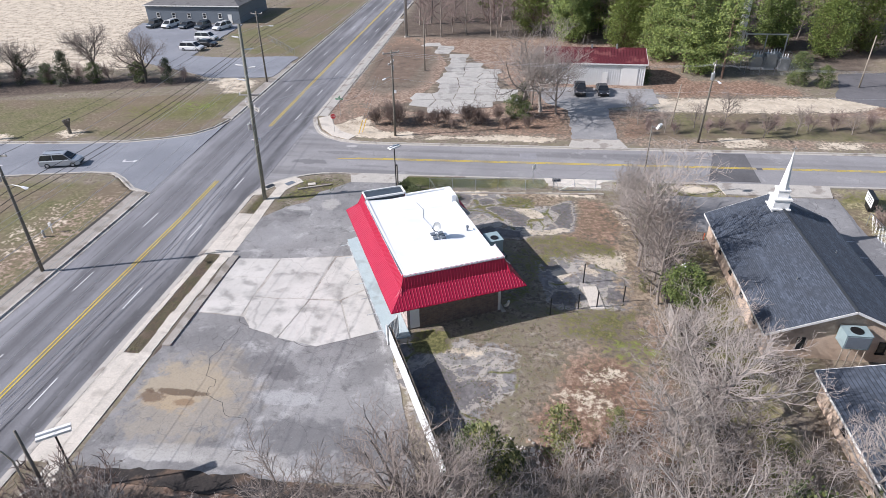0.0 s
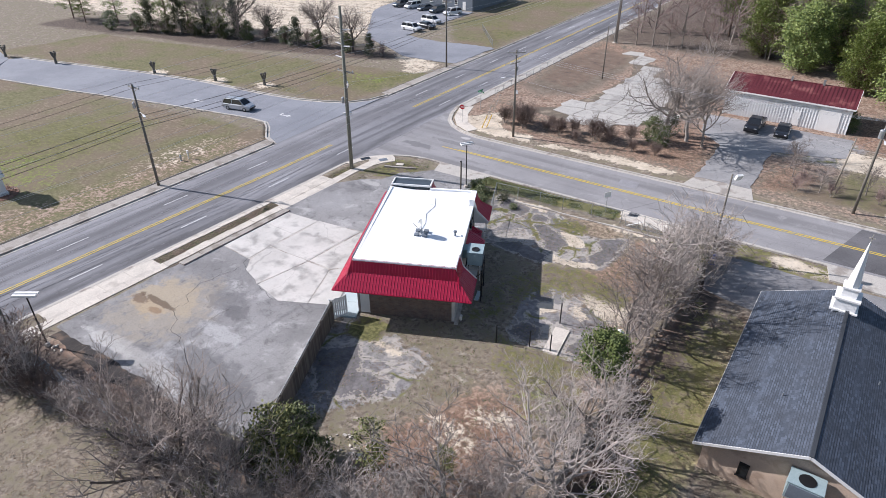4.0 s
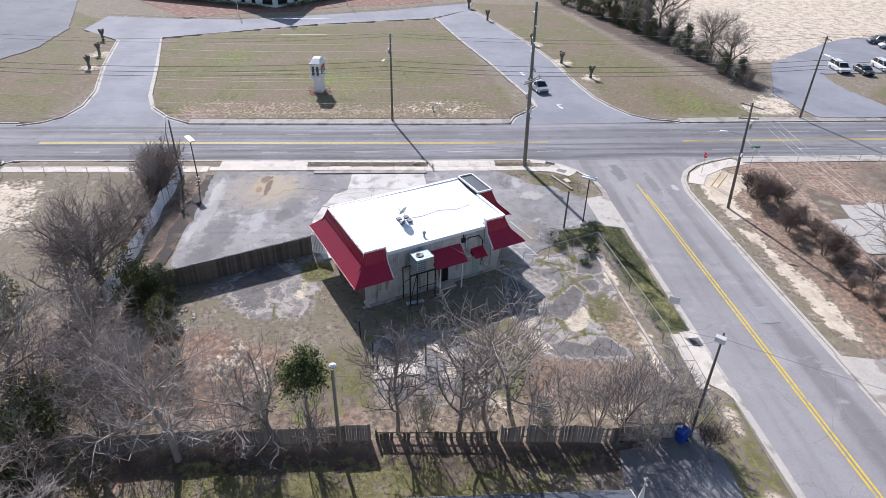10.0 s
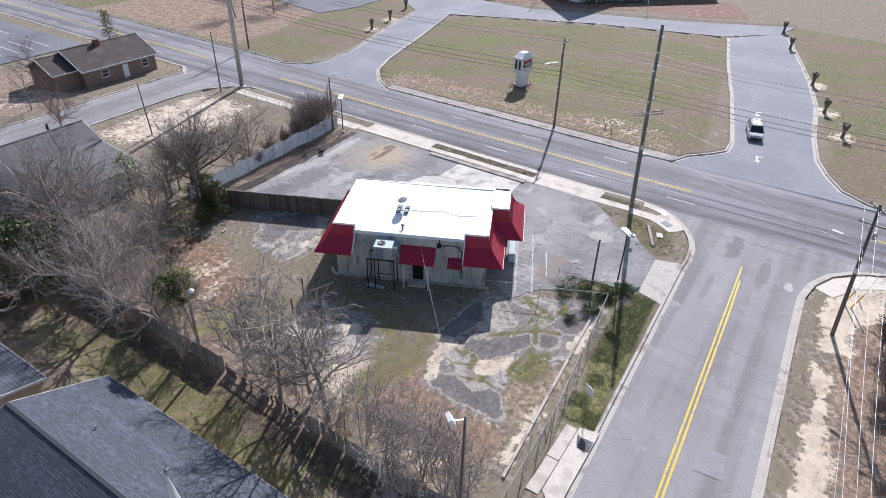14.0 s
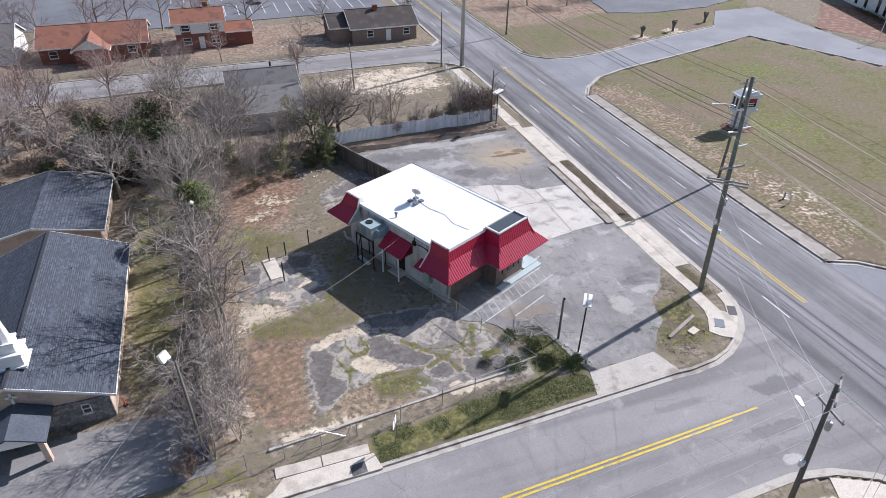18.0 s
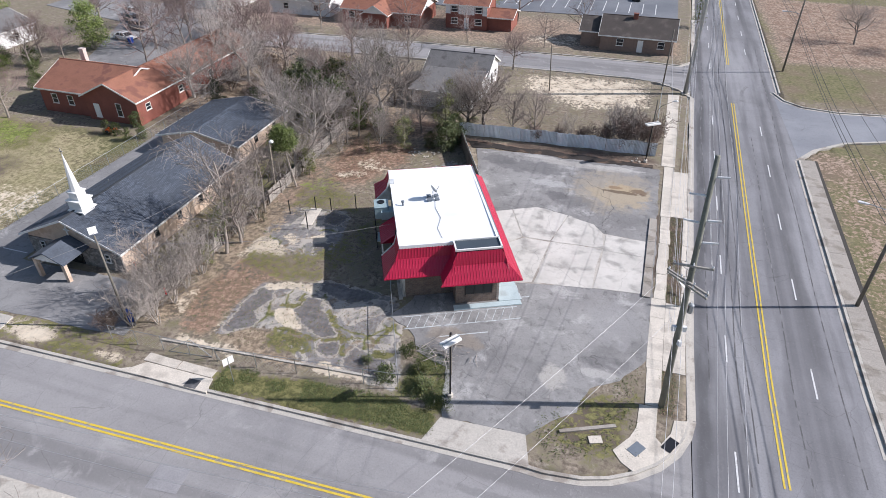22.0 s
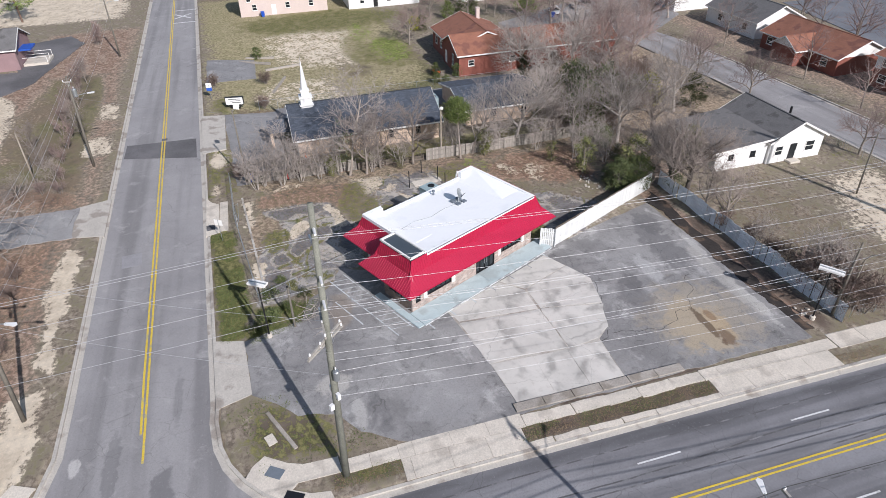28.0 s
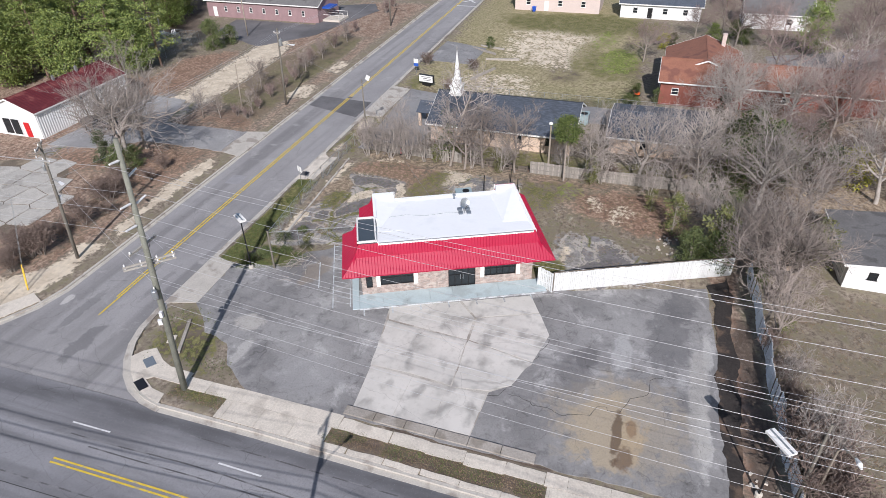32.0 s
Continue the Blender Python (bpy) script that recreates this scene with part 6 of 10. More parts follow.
# long seams down the main road
for k, (x_off, y0, y1, wv) in enumerate(((2.2, 20, 66, 0.5), (1.5, -60, 64, 0.3), (4.3, -20, 58, 0.35), (-1.6, 10, 120, 0.4), (-5.0, -30, 64, 0.3), (-2.3, 86, 190, 0.5), (2.6, 86, 170, 0.6), (0.6, -70, 30, 0.3))):
    ys = [y0 + (y1 - y0) * i / 60 for i in range(61)]
    line = [(main_x(y) + x_off + wv * noise.noise(Vector((k * 3.1, y * 0.05, 0))) + (0.05 * noise.noise(Vector((k, y * 0.9, 2)))), y) for y in ys]
    a, b = offset_line(line, 0.05), offset_line(line, -0.05)
    setting("tar_seam", Shape().add([(*p, ROAD_Z + 0.004) for p in a] + [(*p, ROAD_Z + 0.004) for p in b], [(i, 61 + i, 62 + i, i + 1) for i in range(60)]), "tar", "dark tar seam along the road", "tar seam")

# road paint
def stripe(name, line, d0, d1, z, material, label):
    a, b = offset_line(line, d1), offset_line(line, d0)
    n, s = len(line), Shape()
    s.add([(*p, z) for p in a] + [(*p, z) for p in b], [(k, n + k, n + k + 1, k + 1) for k in range(n - 1)])
    return setting(name, s, material, label, "road marking")


PZ = ROAD_Z + 0.016
for y0, y1 in ((-1200, -19.5), (-1.5, 65.5), (84.3, 900)):
    ys = [y0 + (y1 - y0) * i / 40 for i in range(41)]
    for d in (-0.22, 0.10):
        stripe("centre_line", [(main_x(y), y) for y in ys], d, d + 0.13, PZ, "paint_yellow", "solid yellow centre line")
xs = [-23.5 + i * 8 for i in range(50)]
for k, d in enumerate((-0.22, 0.10)):
    stripe("centre_line", [(x + 2.5 * k * (i == 0), side_y(x) - 0.15) for i, x in enumerate(xs)], d - 0.015, d + 0.145, PZ + 0.004, "paint_yellow", "solid yellow centre line")
for lane, off in ((2.95, 0.0), (-3.15, 2.0)):
    for i in range(-30, 34):
        y = 53.2 + off + 11.85 * i
        if 66 < y < 84 or -17 < y < -3:
            continue
        tagged(part("lane_dash", Shape().add([(main_x(y - 1.5) + lane - 0.06, y - 1.6, PZ), (main_x(y - 1.5) + lane + 0.06, y - 1.6, PZ), (main_x(y + 1.5) + lane + 0.06, y + 1.6, PZ), (main_x(y + 1.5) + lane - 0.06, y + 1.6, PZ)], [(0, 1, 2, 3)]), "paint_white"), "white lane dash", "road marking", "lane dashes", "structure")
for m, L in ((pose(97, 75.2, PZ + 0.005, 0, 0, 40), 2.6), (pose(97, 75.2, PZ + 0.009, 0, 0, -40), 2.6), (pose(91.5, 74.6, PZ + 0.005, 0, 0, 91.6), 2.3), (pose(102.5, 74.8, PZ + 0.005, 0, 0, 91.6), 2.3)):
    setting("crossing_mark", Shape().box(-L, -0.22, 0, L, 0.22, 0.004, 0, m), "paint_white", "white railway crossing mark on the road", "road marking")
for x, y, w, h, r in ((30, 75.2, 0.35, 0.35, 0), (1.5, 76.6, 1.1, 0.9, 5)):
    setting("road_patch", Shape().box(-w, -h, 0, w, h, 0.004, 0, pose(x, y, PZ + 0.004, 0, 0, r)), "dark_lot" if w < 1 else "patch", "patched spot in the asphalt", "road patch")
setting("road_patch", Shape().prism([(23, 71.0), (29.0, 71.2), (29.5, 79.8), (25.5, 79.8)], -0.2, PZ + 0.003), "dark_lot", "wide dark asphalt patch across the side road", "road patch")
for i in range(12):
    y = 59 - i * 3.1
    setting("bay_line", Shape().box(31.6, y - 0.05, 0, 34.6, y + 0.05, 0.012, 0, pose(0, 0, gh(33, y) + 0.03)), "paint_white", "white parking bay line", "road marking")
for i in range(16):
    for row in (-52, -66, -82):
        x = 16 - i * 2.7
        setting("bay_line", Shape().box(x, row - 4.5, 0.10, x + 0.16, row + 4.5, 0.112), "paint_white", "white parking bay line", "road marking")

for x, y, a in ((-67.6, 67.0, 14), (-50.5, 70.1, 14)):
    s = Shape().add([(-0.9, -0.12, 0), (0.5, -0.12, 0), (0.5, -0.42, 0), (1.2, 0, 0), (0.5, 0.42, 0), (0.5, 0.12, 0), (-0.9, 0.12, 0)], [tuple(range(7))])
    s.add([(-0.9, 0.12, 0), (-0.6, 0.12, 0), (-0.6, 0.7, 0), (-0.9, 0.7, 0)], [(0, 1, 2, 3)])
    ar = setting("turn_arrow", s, "paint_white", "worn white turn arrow on the school drive", "road marking")
    ar.matrix_basis = pose(x, y, ROAD_Z + 0.012, 0, 0, a)

# ---- poles, wires, fences ----
def utility_pole(x, y, h, label, lean=(0, 0), r=0.19, wood="pole_wood", arms=(), posts=(), cans=(), lamp=None, boxes=(), turn=0.0, z=0.0):
    """A pole with its crossarms (height, length, pairs, turn), post insulators, transformers, lamp arm and small boxes."""
    t = thing("utility_pole", pose(x, y, z), label, "utility pole", "utility poles")
    at = lambda q: Vector((lean[0] * q / h, lean[1] * q / h, q))
    part("pole", Shape().tube([at(-0.3), at(h * 0.5), at(h)], [r, r * 0.85, r * 0.62], 10), wood, t, smooth=True)
    for q, length, n, a in arms:
        c, d = at(q), Vector((math.cos(radians(a + turn)), math.sin(radians(a + turn)), 0))
        side = Vector((-d.y, d.x, 0)) * (r * 0.8)
        bar = Shape().beam(c - d * length / 2 + side, c + d * length / 2 + side, 0.11, 0.13)
        arm = part("crossarm", bar, "crossarm", t)
        brace = Shape().beam(c + d * length * 0.3 + side, c + Vector((0, 0, -0.6)), 0.03).beam(c - d * length * 0.3 + side, c + Vector((0, 0, -0.6)), 0.03)
        part("brace", brace, "galv", arm)
        for i in range(n):
            f = -0.46 + 0.92 * i / (n - 1)
            p = c + d * length * f + side + Vector((0, 0, 0.06))
            part("insulator", Shape().lathe([(0.02, 0), (0.06, 0.03), (0.045, 0.08), (0.065, 0.11), (0.04, 0.17), (0.01, 0.2)], 8, 0, p), "porcelain", arm)
    for q, a, length in posts:
        c, d = at(q), Vector((math.cos(radians(a)), math.sin(radians(a)), 0.12))
        part("post_insulator", Shape().tube([c, c + d * 0.2, c + d * 0.25, c + d * length], [0.05, 0.05, 0.085, 0.06], 8), "porcelain", t)
    for q, a, size in cans:
        c = at(q) + Vector((math.cos(radians(a)), math.sin(radians(a)), 0)) * (r + 0.3 * size)
        can = part("transformer", Shape().lathe([(0.22 * size, -0.45 * size), (0.25 * size, -0.4 * size), (0.25 * size, 0.38 * size), (0.2 * size, 0.45 * size), (0.05, 0.5 * size)], 12, 0, c), "galv", t, "pale grey transformer can")
        part("bushing", Shape().lathe([(0.03, 0), (0.05, 0.08), (0.02, 0.22)], 8, 0, c + Vector((0.08, 0, 0.48 * size))), "porcelain", can)
    for q, a in boxes:
        c = at(q) + Vector((math.cos(radians(a)), math.sin(radians(a)), 0)) * (r + 0.12)
        part("cable_box", Shape().box(-0.13, -0.1, -0.2, 0.13, 0.1, 0.2, 0, Matrix.Translation(c) @ pose(0, 0, 0, 0, 0, a)), "porcelain", t)
    if lamp:
        q, a, length = lamp
        c, d = at(q), Vector((math.cos(radians(a)), math.sin(radians(a)), 0))
        arm = part("lamp_arm", Shape().tube([c, c + d * length * 0.4 + Vector((0, 0, 0.3)), c + d * length + Vector((0, 0, 0.4))], 0.035, 6), "galv", t)
        e = c + d * length + Vector((0, 0, 0.38))
        m = Matrix.Translation(e) @ pose(0, 0, 0, 0, 0, a)
        head = Shape()
        head.add([m @ Vector(p) for p in ((-0.1, -0.09, 0.05), (0.6, -0.16, 0.03), (0.75, 0, 0.0), (0.6, 0.16, 0.03), (-0.1, 0.09, 0.05), (-0.1, -0.07, -0.06), (0.55, -0.13, -0.1), (0.7, 0, -0.07), (0.55, 0.13, -0.1), (-0.1, 0.07, -0.06))],
                 [(0, 1, 2, 3, 4), (9, 8, 7, 6, 5)] + [(i, 5 + i, 5 + (i + 1) % 5, (i + 1) % 5) for i in range(5)])
        part("lamp_head", head, "porcelain", arm)
    return t


utility_pole(-28.5, 61.0, 19.5, "very tall dark wooden utility pole with crossarms at the street corner", (0.8, -0.5), 0.24, wood="pole_treated", arms=[(12.3, 2.4, 3, 0), (11.1, 3.2, 4, -41), (10.85, 3.2, 4, -44)], posts=[(18.2, 180, 0.9), (17.0, 10, 1.1), (15.4, 180, 1.0), (15.2, 0, 1.1), (13.9, 180, 1.1)], cans=[(8.9, 200, 0.75)], boxes=[(7.3, 20), (7.2, 200), (6.3, 120)])
utility_pole(-44.3, 44.4, 12.2, "wooden utility pole with a crossarm and a street lamp", (0.0, 0), 0.17, arms=[(11.8, 2.0, 3, 0)], cans=[(9.8, 210, 0.7)], lamp=(9.0, -20, 2.4))
utility_pole(-17.2, 81.9, 12.1, "wooden utility pole with a crossarm and lamp by the side road", (0.25, -0.8), 0.17, arms=[(11.7, 2.4, 3, 35), (10.4, 2.0, 3, 80)], cans=[(9.6, 90, 0.6)], lamp=(8.4, -110, 1.8), boxes=[(6.5, 0)])
utility_pole(24.3, 83.0, 11.2, "leaning wooden utility pole with a transformer", (0, -0.5), 0.16, arms=[(10.6, 0.9, 2, 90)], cans=[(9.3, 250, 1.0)], lamp=(8.6, -80, 1.7))
utility_pole(70.6, 85.0, 11.0, "wooden utility pole beside the road", (0, -0.2), 0.16, arms=[(10.5, 1.6, 3, 90)], lamp=(9.0, -80, 1.6))
utility_pole(-44.9, 105.5, 12.0, "wooden utility pole with a crossarm near the parking lot", (0, 0), 0.17, arms=[(11.6, 2.0, 3, 0)], lamp=(9.3, 0, 2.0))
utility_pole(-45.6, -18.3, 12.5, "wooden utility pole by the school lawn", (0, 0), 0.17, arms=[(12.0, 2.0, 3, 0)], lamp=(9.0, 0, 2.0))
flood = utility_pole(14.1, 65.2, 8.8, "slim grey wooden pole with a white floodlight among saplings", (0, 0), 0.11)
part("floodlight", Shape().box(-0.3, -0.12, -0.28, 0.3, 0.12, 0.28, 0, pose(0.62, -0.5, 8.85, 25, 0, 50)), "trim", flood, "white floodlight box")
part("floodlight_arm", Shape().beam((0, 0, 8.6), (0.55, -0.45, 8.7), 0.05), "galv", flood)
utility_pole(-26.9, -3.9, 9.0, "thin wooden pole at the south street corner", (0, 0), 0.12)
utility_pole(-25.7, 20.1, 7.2, "short dark wooden pole beside the metal fence", (0, 0), 0.12)
utility_pole(-17.8, 114.8, 9.0, "slim wooden pole in the cracked lot", (0, 0), 0.12)
utility_pole(21.8, 89.0, 6.2, "bare leaning wooden pole by the driveway", (0.4, 0), 0.11, wood="pole_pale")
utility_pole(-10.5, 2.0, 7.0, "thin wooden pole on the vacant lot", (0.3, 0), 0.1)
utility_pole(56, 110, 8.5, "pale wooden pole at the brick building's lot", (0, 0), 0.13, wood="pole_pale")
for x, y, h, lab in ((-30.3, -3.0, 26, "tall pale steel transmission pole at the south corner"), (-25.8, 141, 26, "tall pale steel transmission pole by the wood")):
    t = thing("transmission_pole", pose(x, y, 0), lab, "utility pole", "steel poles")
    part("shaft", Shape().tube([(0, 0, -0.2), (0, 0, h)], [0.36, 0.22], 12), "galv", t, smooth=True)
    part("base_flange", Shape().lathe([(0.6, 0), (0.6, 0.12), (0.4, 0.14)], 12), "concrete", t)
    for q in (13.5, 15.5, 17.5):
        part("post_insulator", Shape().tube([(0, 0, q), (1.2 if q != 15.5 else -1.2, 0, q + 0.15)], [0.08, 0.06], 8), "porcelain", t)
mono = thing("monopole_tower", pose(47.6, 149, 0), "very tall white steel monopole mast behind the pines", "mast")
part("shaft", Shape().tube([(0, 0, -0.2), (0, 0, 45)], [1.0, 0.5], 16), "siding_white", mono, smooth=True)
part("base_collar", Shape().lathe([(1.5, 0), (1.5, 0.3), (1.1, 0.35)], 16), "concrete", mono)


def slack(p, q, sag, n=14):
    p, q = Vector(p), Vector(q)
    return [p.lerp(q, i / n) - Vector((0, 0, sag * 4 * (i / n) * (1 - i / n))) for i in range(n + 1)]


def wire(p, q, sag=1.2, r=0.016, material="wire", label="bright overhead power line"):
    name = "overhead_cable" if material == "dark_wire" else "power_line"
    return tagged(part(name, Shape().tube(slack(p, q, sag), r, 5, caps=False), material, smooth=True), label, "power line", name + "s")


for dx, z in ((-1.0, 18.3), (1.1, 17.1), (-1.1, 15.5), (1.2, 15.3), (-1.1, 14.0), (-1.1, 12.45), (1.0, 12.45), (-1.45, 11.3), (1.45, 11.3), (0.1, 9.3), (0.25, 7.3), (0.2, 6.3)):
    low_ = z < 10
    wire((-27.9 + dx, 60.6, z), (-30.3 + dx, -3.0, z * (0.97 if low_ else 1.0) + (0.3 if z > 14 else 0)), 1.3, 0.0095)
    if z > 13:
        wire((-27.9 + dx, 60.6, z), (-25.8 + dx, 141, z), 1.6, 0.0095)
for dx, z in ((-1.1, 12.4), (0.0, 12.4), (1.1, 12.4), (0.2, 9.0)):
    if dx > 0:
        wire((-27.9 + dx, 60.6, z - 1.0), (-17.0 + dx * 0.6, 81.1, z - 0.6), 0.3, 0.009)
    wire((-17.0, 81.1 + dx * 0.8, z - 0.6), (24.3, 82.6 + 0.3 * dx, z - 1.8), 0.9, 0.0095)
    wire((24.3, 82.6 + 0.3 * dx, z - 1.8), (70.6, 84.8 + 0.6 * dx, z - 1.7), 0.9, 0.0095)
for dx, z in ((-0.9, 12.05), (0.9, 12.05), (0.0, 8.6), (0.1, 7.9), (0.0, 7.3)):
    d = dict(r=0.028 if z < 9 else 0.016, material="dark_wire", label="black overhead cable on wooden poles")
    wire((-44.3 + dx, 44.4, z), (-44.9 + dx, 105.5, z), 1.0, **d)
    wire((-44.3 + dx, 44.4, z), (-45.6 + dx, -18.3, z), 1.0, **d)
    wire((-45.6 + dx, -18.3, z), (-47.5 + dx, -90, z), 1.1, **d)
    wire((-44.9 + dx, 105.5, z), (-45.5 + dx, 190, z), 1.1, **d)
wire((-3.7, 50.0, 4.0), (14.1, 65.2, 8.3), 0.9, 0.012, "service_wire", label="service cable from the pole to the restaurant")
wire((14.1, 65.2, 8.4), (24.3, 82.6, 8.8), 0.4, 0.011, "service_wire")
wire((14.1, 65.2, 8.2), (13.6, 41.8, 5.6), 0.5, 0.011, "service_wire")
wire((-28, 60.6, 8.6), (-26.9, -3.9, 7.9), 1.0, 0.011)


def shoebox_light(x, y, h, a, label, w=1.5):
    """A pole with a long flat white lamp box."""
    t = thing("lot_light", pose(x, y, 0, 0, 0, a), label, "street lamp", "lot lights")
    part("pole", Shape().tube([(0, 0, -0.2), (0, 0, h)], [0.07, 0.055], 8), "black_metal", t)
    part("base", Shape().lathe([(0.22, 0), (0.22, 0.3), (0.1, 0.34)], 10), "concrete", t)
    box = part("lamp_box", Shape().box(-w / 2, -0.3, h, w / 2, 0.3, h + 0.16), "trim", t, "long white lamp housing")
    part("lens", Shape().box(-w / 2 + 0.06, -0.22, h - 0.03, w / 2 - 0.06, 0.22, h), "lamp_clear", box)
    part("ridge", Shape().box(-w / 2, -0.05, h + 0.16, w / 2, 0.05, h + 0.21), "galv", box)


shoebox_light(-13.8, 64.7, 5.4, 55, "lot light with a long white lamp box on a dark pole")
shoebox_light(-25.6, 22.0, 4.9, 35, "lot light with a long white lamp box by the metal fence", 1.8)
stub = thing("bare_pole", pose(-13.2, 62.6, 0), "bare dark pole at the edge of the lot", "pole")
part("shaft", Shape().tube([(0, 0, -0.2), (0.05, 0, 4.2)], [0.1, 0.085], 8), "pole_wood", stub)
part("cap", Shape().lathe([(0.1, 4.15), (0.1, 4.25), (0.03, 4.3)], 8), "black_metal", stub)
sl = thing("street_lamp", pose(-25.9, 19.4, 0), "slender grey street lamp with a curved arm", "street lamp")
part("pole", Shape().tube([(0, 0, -0.2), (0, 0, 5.6), (-0.4, 0, 6.3), (-1.6, -0.2, 6.9)], [0.07, 0.06, 0.05, 0.04], 8), "pole_pale", sl, smooth=True)
part("lamp_head", Shape().tube([(-1.5, -0.18, 6.88), (-1.9, -0.25, 6.95), (-2.15, -0.3, 6.9)], [0.07, 0.14, 0.06], 8), "trim", sl)
rl = thing("yard_light", pose(13.7, 41.8, gh(13.7, 41.8)), "yard light on a pale wooden pole by the fence", "street lamp")
part("pole", Shape().tube([(0, 0, -0.2), (-0.2, 0, 6.6)], [0.13, 0.1], 8), "pole_pale", rl)
part("lamp_head", Shape().lathe([(0.05, 0), (0.22, 0.05), (0.24, 0.2), (0.1, 0.32)], 10, 0, (-0.5, 0, 6.45)), "trim", rl)
part("arm", Shape().beam((-0.2, 0, 6.5), (-0.5, 0, 6.6), 0.05), "galv", rl)


# fences
def board_fence(name, line, h, label, material, width=0.15, seed=1, lean=0.05, wave=0.12, rail_side=1, missing=0.0, other=None):
    """Upright boards of uneven height on two rails with posts."""
    r = random.Random(seed)
    f = thing(name, pose(0, 0, 0), label, "fence")
    shapes = [Shape().box(-width / 2 + 0.006, -0.011, -0.05, width / 2 - 0.006, 0.011, 1.0).mesh("board", material) for _ in range(1)]
    rails, total = [], 0
    for (x0, y0), (x1, y1) in zip(line, line[1:]):
        L = math.hypot(x1 - x0, y1 - y0)
        a = math.degrees(math.atan2(y1 - y0, x1 - x0))
        n = int(L / width)
        nx_, ny_ = -(y1 - y0) / L, (x1 - x0) / L
        for i in range(n):
            if r.random() < missing:
                continue
            q = (i + 0.5) / n
            x, y = x0 + (x1 - x0) * q, y0 + (y1 - y0) * q
            ob = new("board", shapes[0])
            ob.parent = f
            hh = h * (1 + wave * noise.noise(Vector((x * 0.4, y * 0.4, seed))) + r.uniform(-0.02, 0.02))
            ob.matrix_basis = pose(x, y, gh(x, y), 0, r.uniform(-lean, lean) * 40, a) @ Matrix.Diagonal((1, 1, hh, 1))
        for q in (0.35, 0.8):
            part("rail", Shape().beam((x0 + nx_ * .04 * rail_side, y0 + ny_ * .04 * rail_side, gh(x0, y0) + h * q), (x1 + nx_ * .04 * rail_side, y1 + ny_ * .04 * rail_side, gh(x1, y1) + h * q), 0.04, 0.09), other or material, f)
        k = max(1, int(L / 2.4))
        for i in range(k + 1):
            x, y = x0 + (x1 - x0) * i / k + nx_ * .1 * rail_side, y0 + (y1 - y0) * i / k + ny_ * .1 * rail_side
            part("post", Shape().box(-0.05, -0.05, -0.2, 0.05, 0.05, h * 1.02, 0, pose(x, y, gh(x, y), 0, 0, a)), other or material, f)
    return f


board_fence("yard_fence", [(-2.3, 22.4), (-4.6, 27.5), (-7.0, 32.6), (-9.2, 37.2)], 1.95, "board fence, white towards the lot and weathered behind", "fence_white", 0.16, 3, 0.004, 0.012, -1, other="fence_wood")
back = thing("fence_backing", pose(0, 0, 0), "dark weathered back boards of the yard fence", "fence")
mesh_b = Shape().box(-0.075, -0.01, -0.05, 0.075, 0.01, 1.0).mesh("board", "fence_wood")
for i in range(112):
    q = (i + 0.5) / 112
    x, y = -2.3 + 0.035 * 0 + (-9.2 + 2.3) * q + 0.20, 22.4 + (37.2 - 22.4) * q + 0.09
    ob = new("board", mesh_b)
    ob.parent = back
    ob.matrix_basis = pose(x, y, 0, 0, 0, math.degrees(math.atan2(14.8, -6.9))) @ Matrix.Diagonal((1, 1, 1.93 + 0.05 * noise.noise(Vector((x, y, 0))), 1))
board_fence("gate_fence", [(-9.3, 37.3), (-8.7, 38.6)], 2.0, "short white board gate beside the restaurant", "fence_white", 0.16, 4, 0.0, 0.0)
board_fence("stockade_fence", [(13.8, 22.5), (13.5, 33.5), (13.4, 43.8)], 1.5, "weathered stockade fence of tight grey boards", "fence_pale", 0.17, 7, 0.01, 0.1, 1)
board_fence("stockade_fence", [(13.8, 52.5), (14.1, 59), (14.0, 64.6)], 1.5, "broken weathered picket fence of grey boards", "fence_pale", 0.18, 8, 0.06, 0.22, 1, 0.08)
board_fence("low_stockade", [(13.4, 44.2), (13.7, 52.2)], 0.9, "low broken remains of a board fence", "fence_wood", 0.22, 9, 0.2, 0.5, 1, 0.4)
cf = thing("metal_fence", pose(0, 0, 0), "grey corrugated sheet metal fence of leaning panels", "fence")
r7 = random.Random(7)
for i in range(37):
    q0, w = i / 37, 25.0 / 37
    x0, y0 = -1.7 - 25.0 * q0, 21.0 - 1.0 * q0 + 0.12 * math.sin(i * 0.7)
    h = 1.75 + r7.uniform(-0.08, 0.08)
    s, n = Shape(), 17
    tilt = r7.uniform(-0.06, 0.06)
    bot = [(x0 - w * k / (n - 1) * 1.02, y0 + 0.03 * math.sin(k * math.pi / 2 + 0.4), -0.05) for k in range(n)]
    top = [(x, y + tilt, h) for x, y, _ in bot]
    s.add(bot + top + [(x, y - 0.006, z) for x, y, z in bot + top], [(k, k + 1, n + k + 1, n + k) for k in range(n - 1)] + [(2 * n + k + 1, 2 * n + k, 3 * n + k, 3 * n + k + 1) for k in range(n - 1)] + [(n + k, n + k + 1, 3 * n + k + 1, 3 * n + k) for k in range(n - 1)])
    part("sheet", s, "corrugated", cf)
    if i % 4 == 0:
        part("post", Shape().box(x0 - 0.05, y0 - 0.16, -0.2, x0 + 0.05, y0 - 0.05, 1.7), "pole_pale", cf)


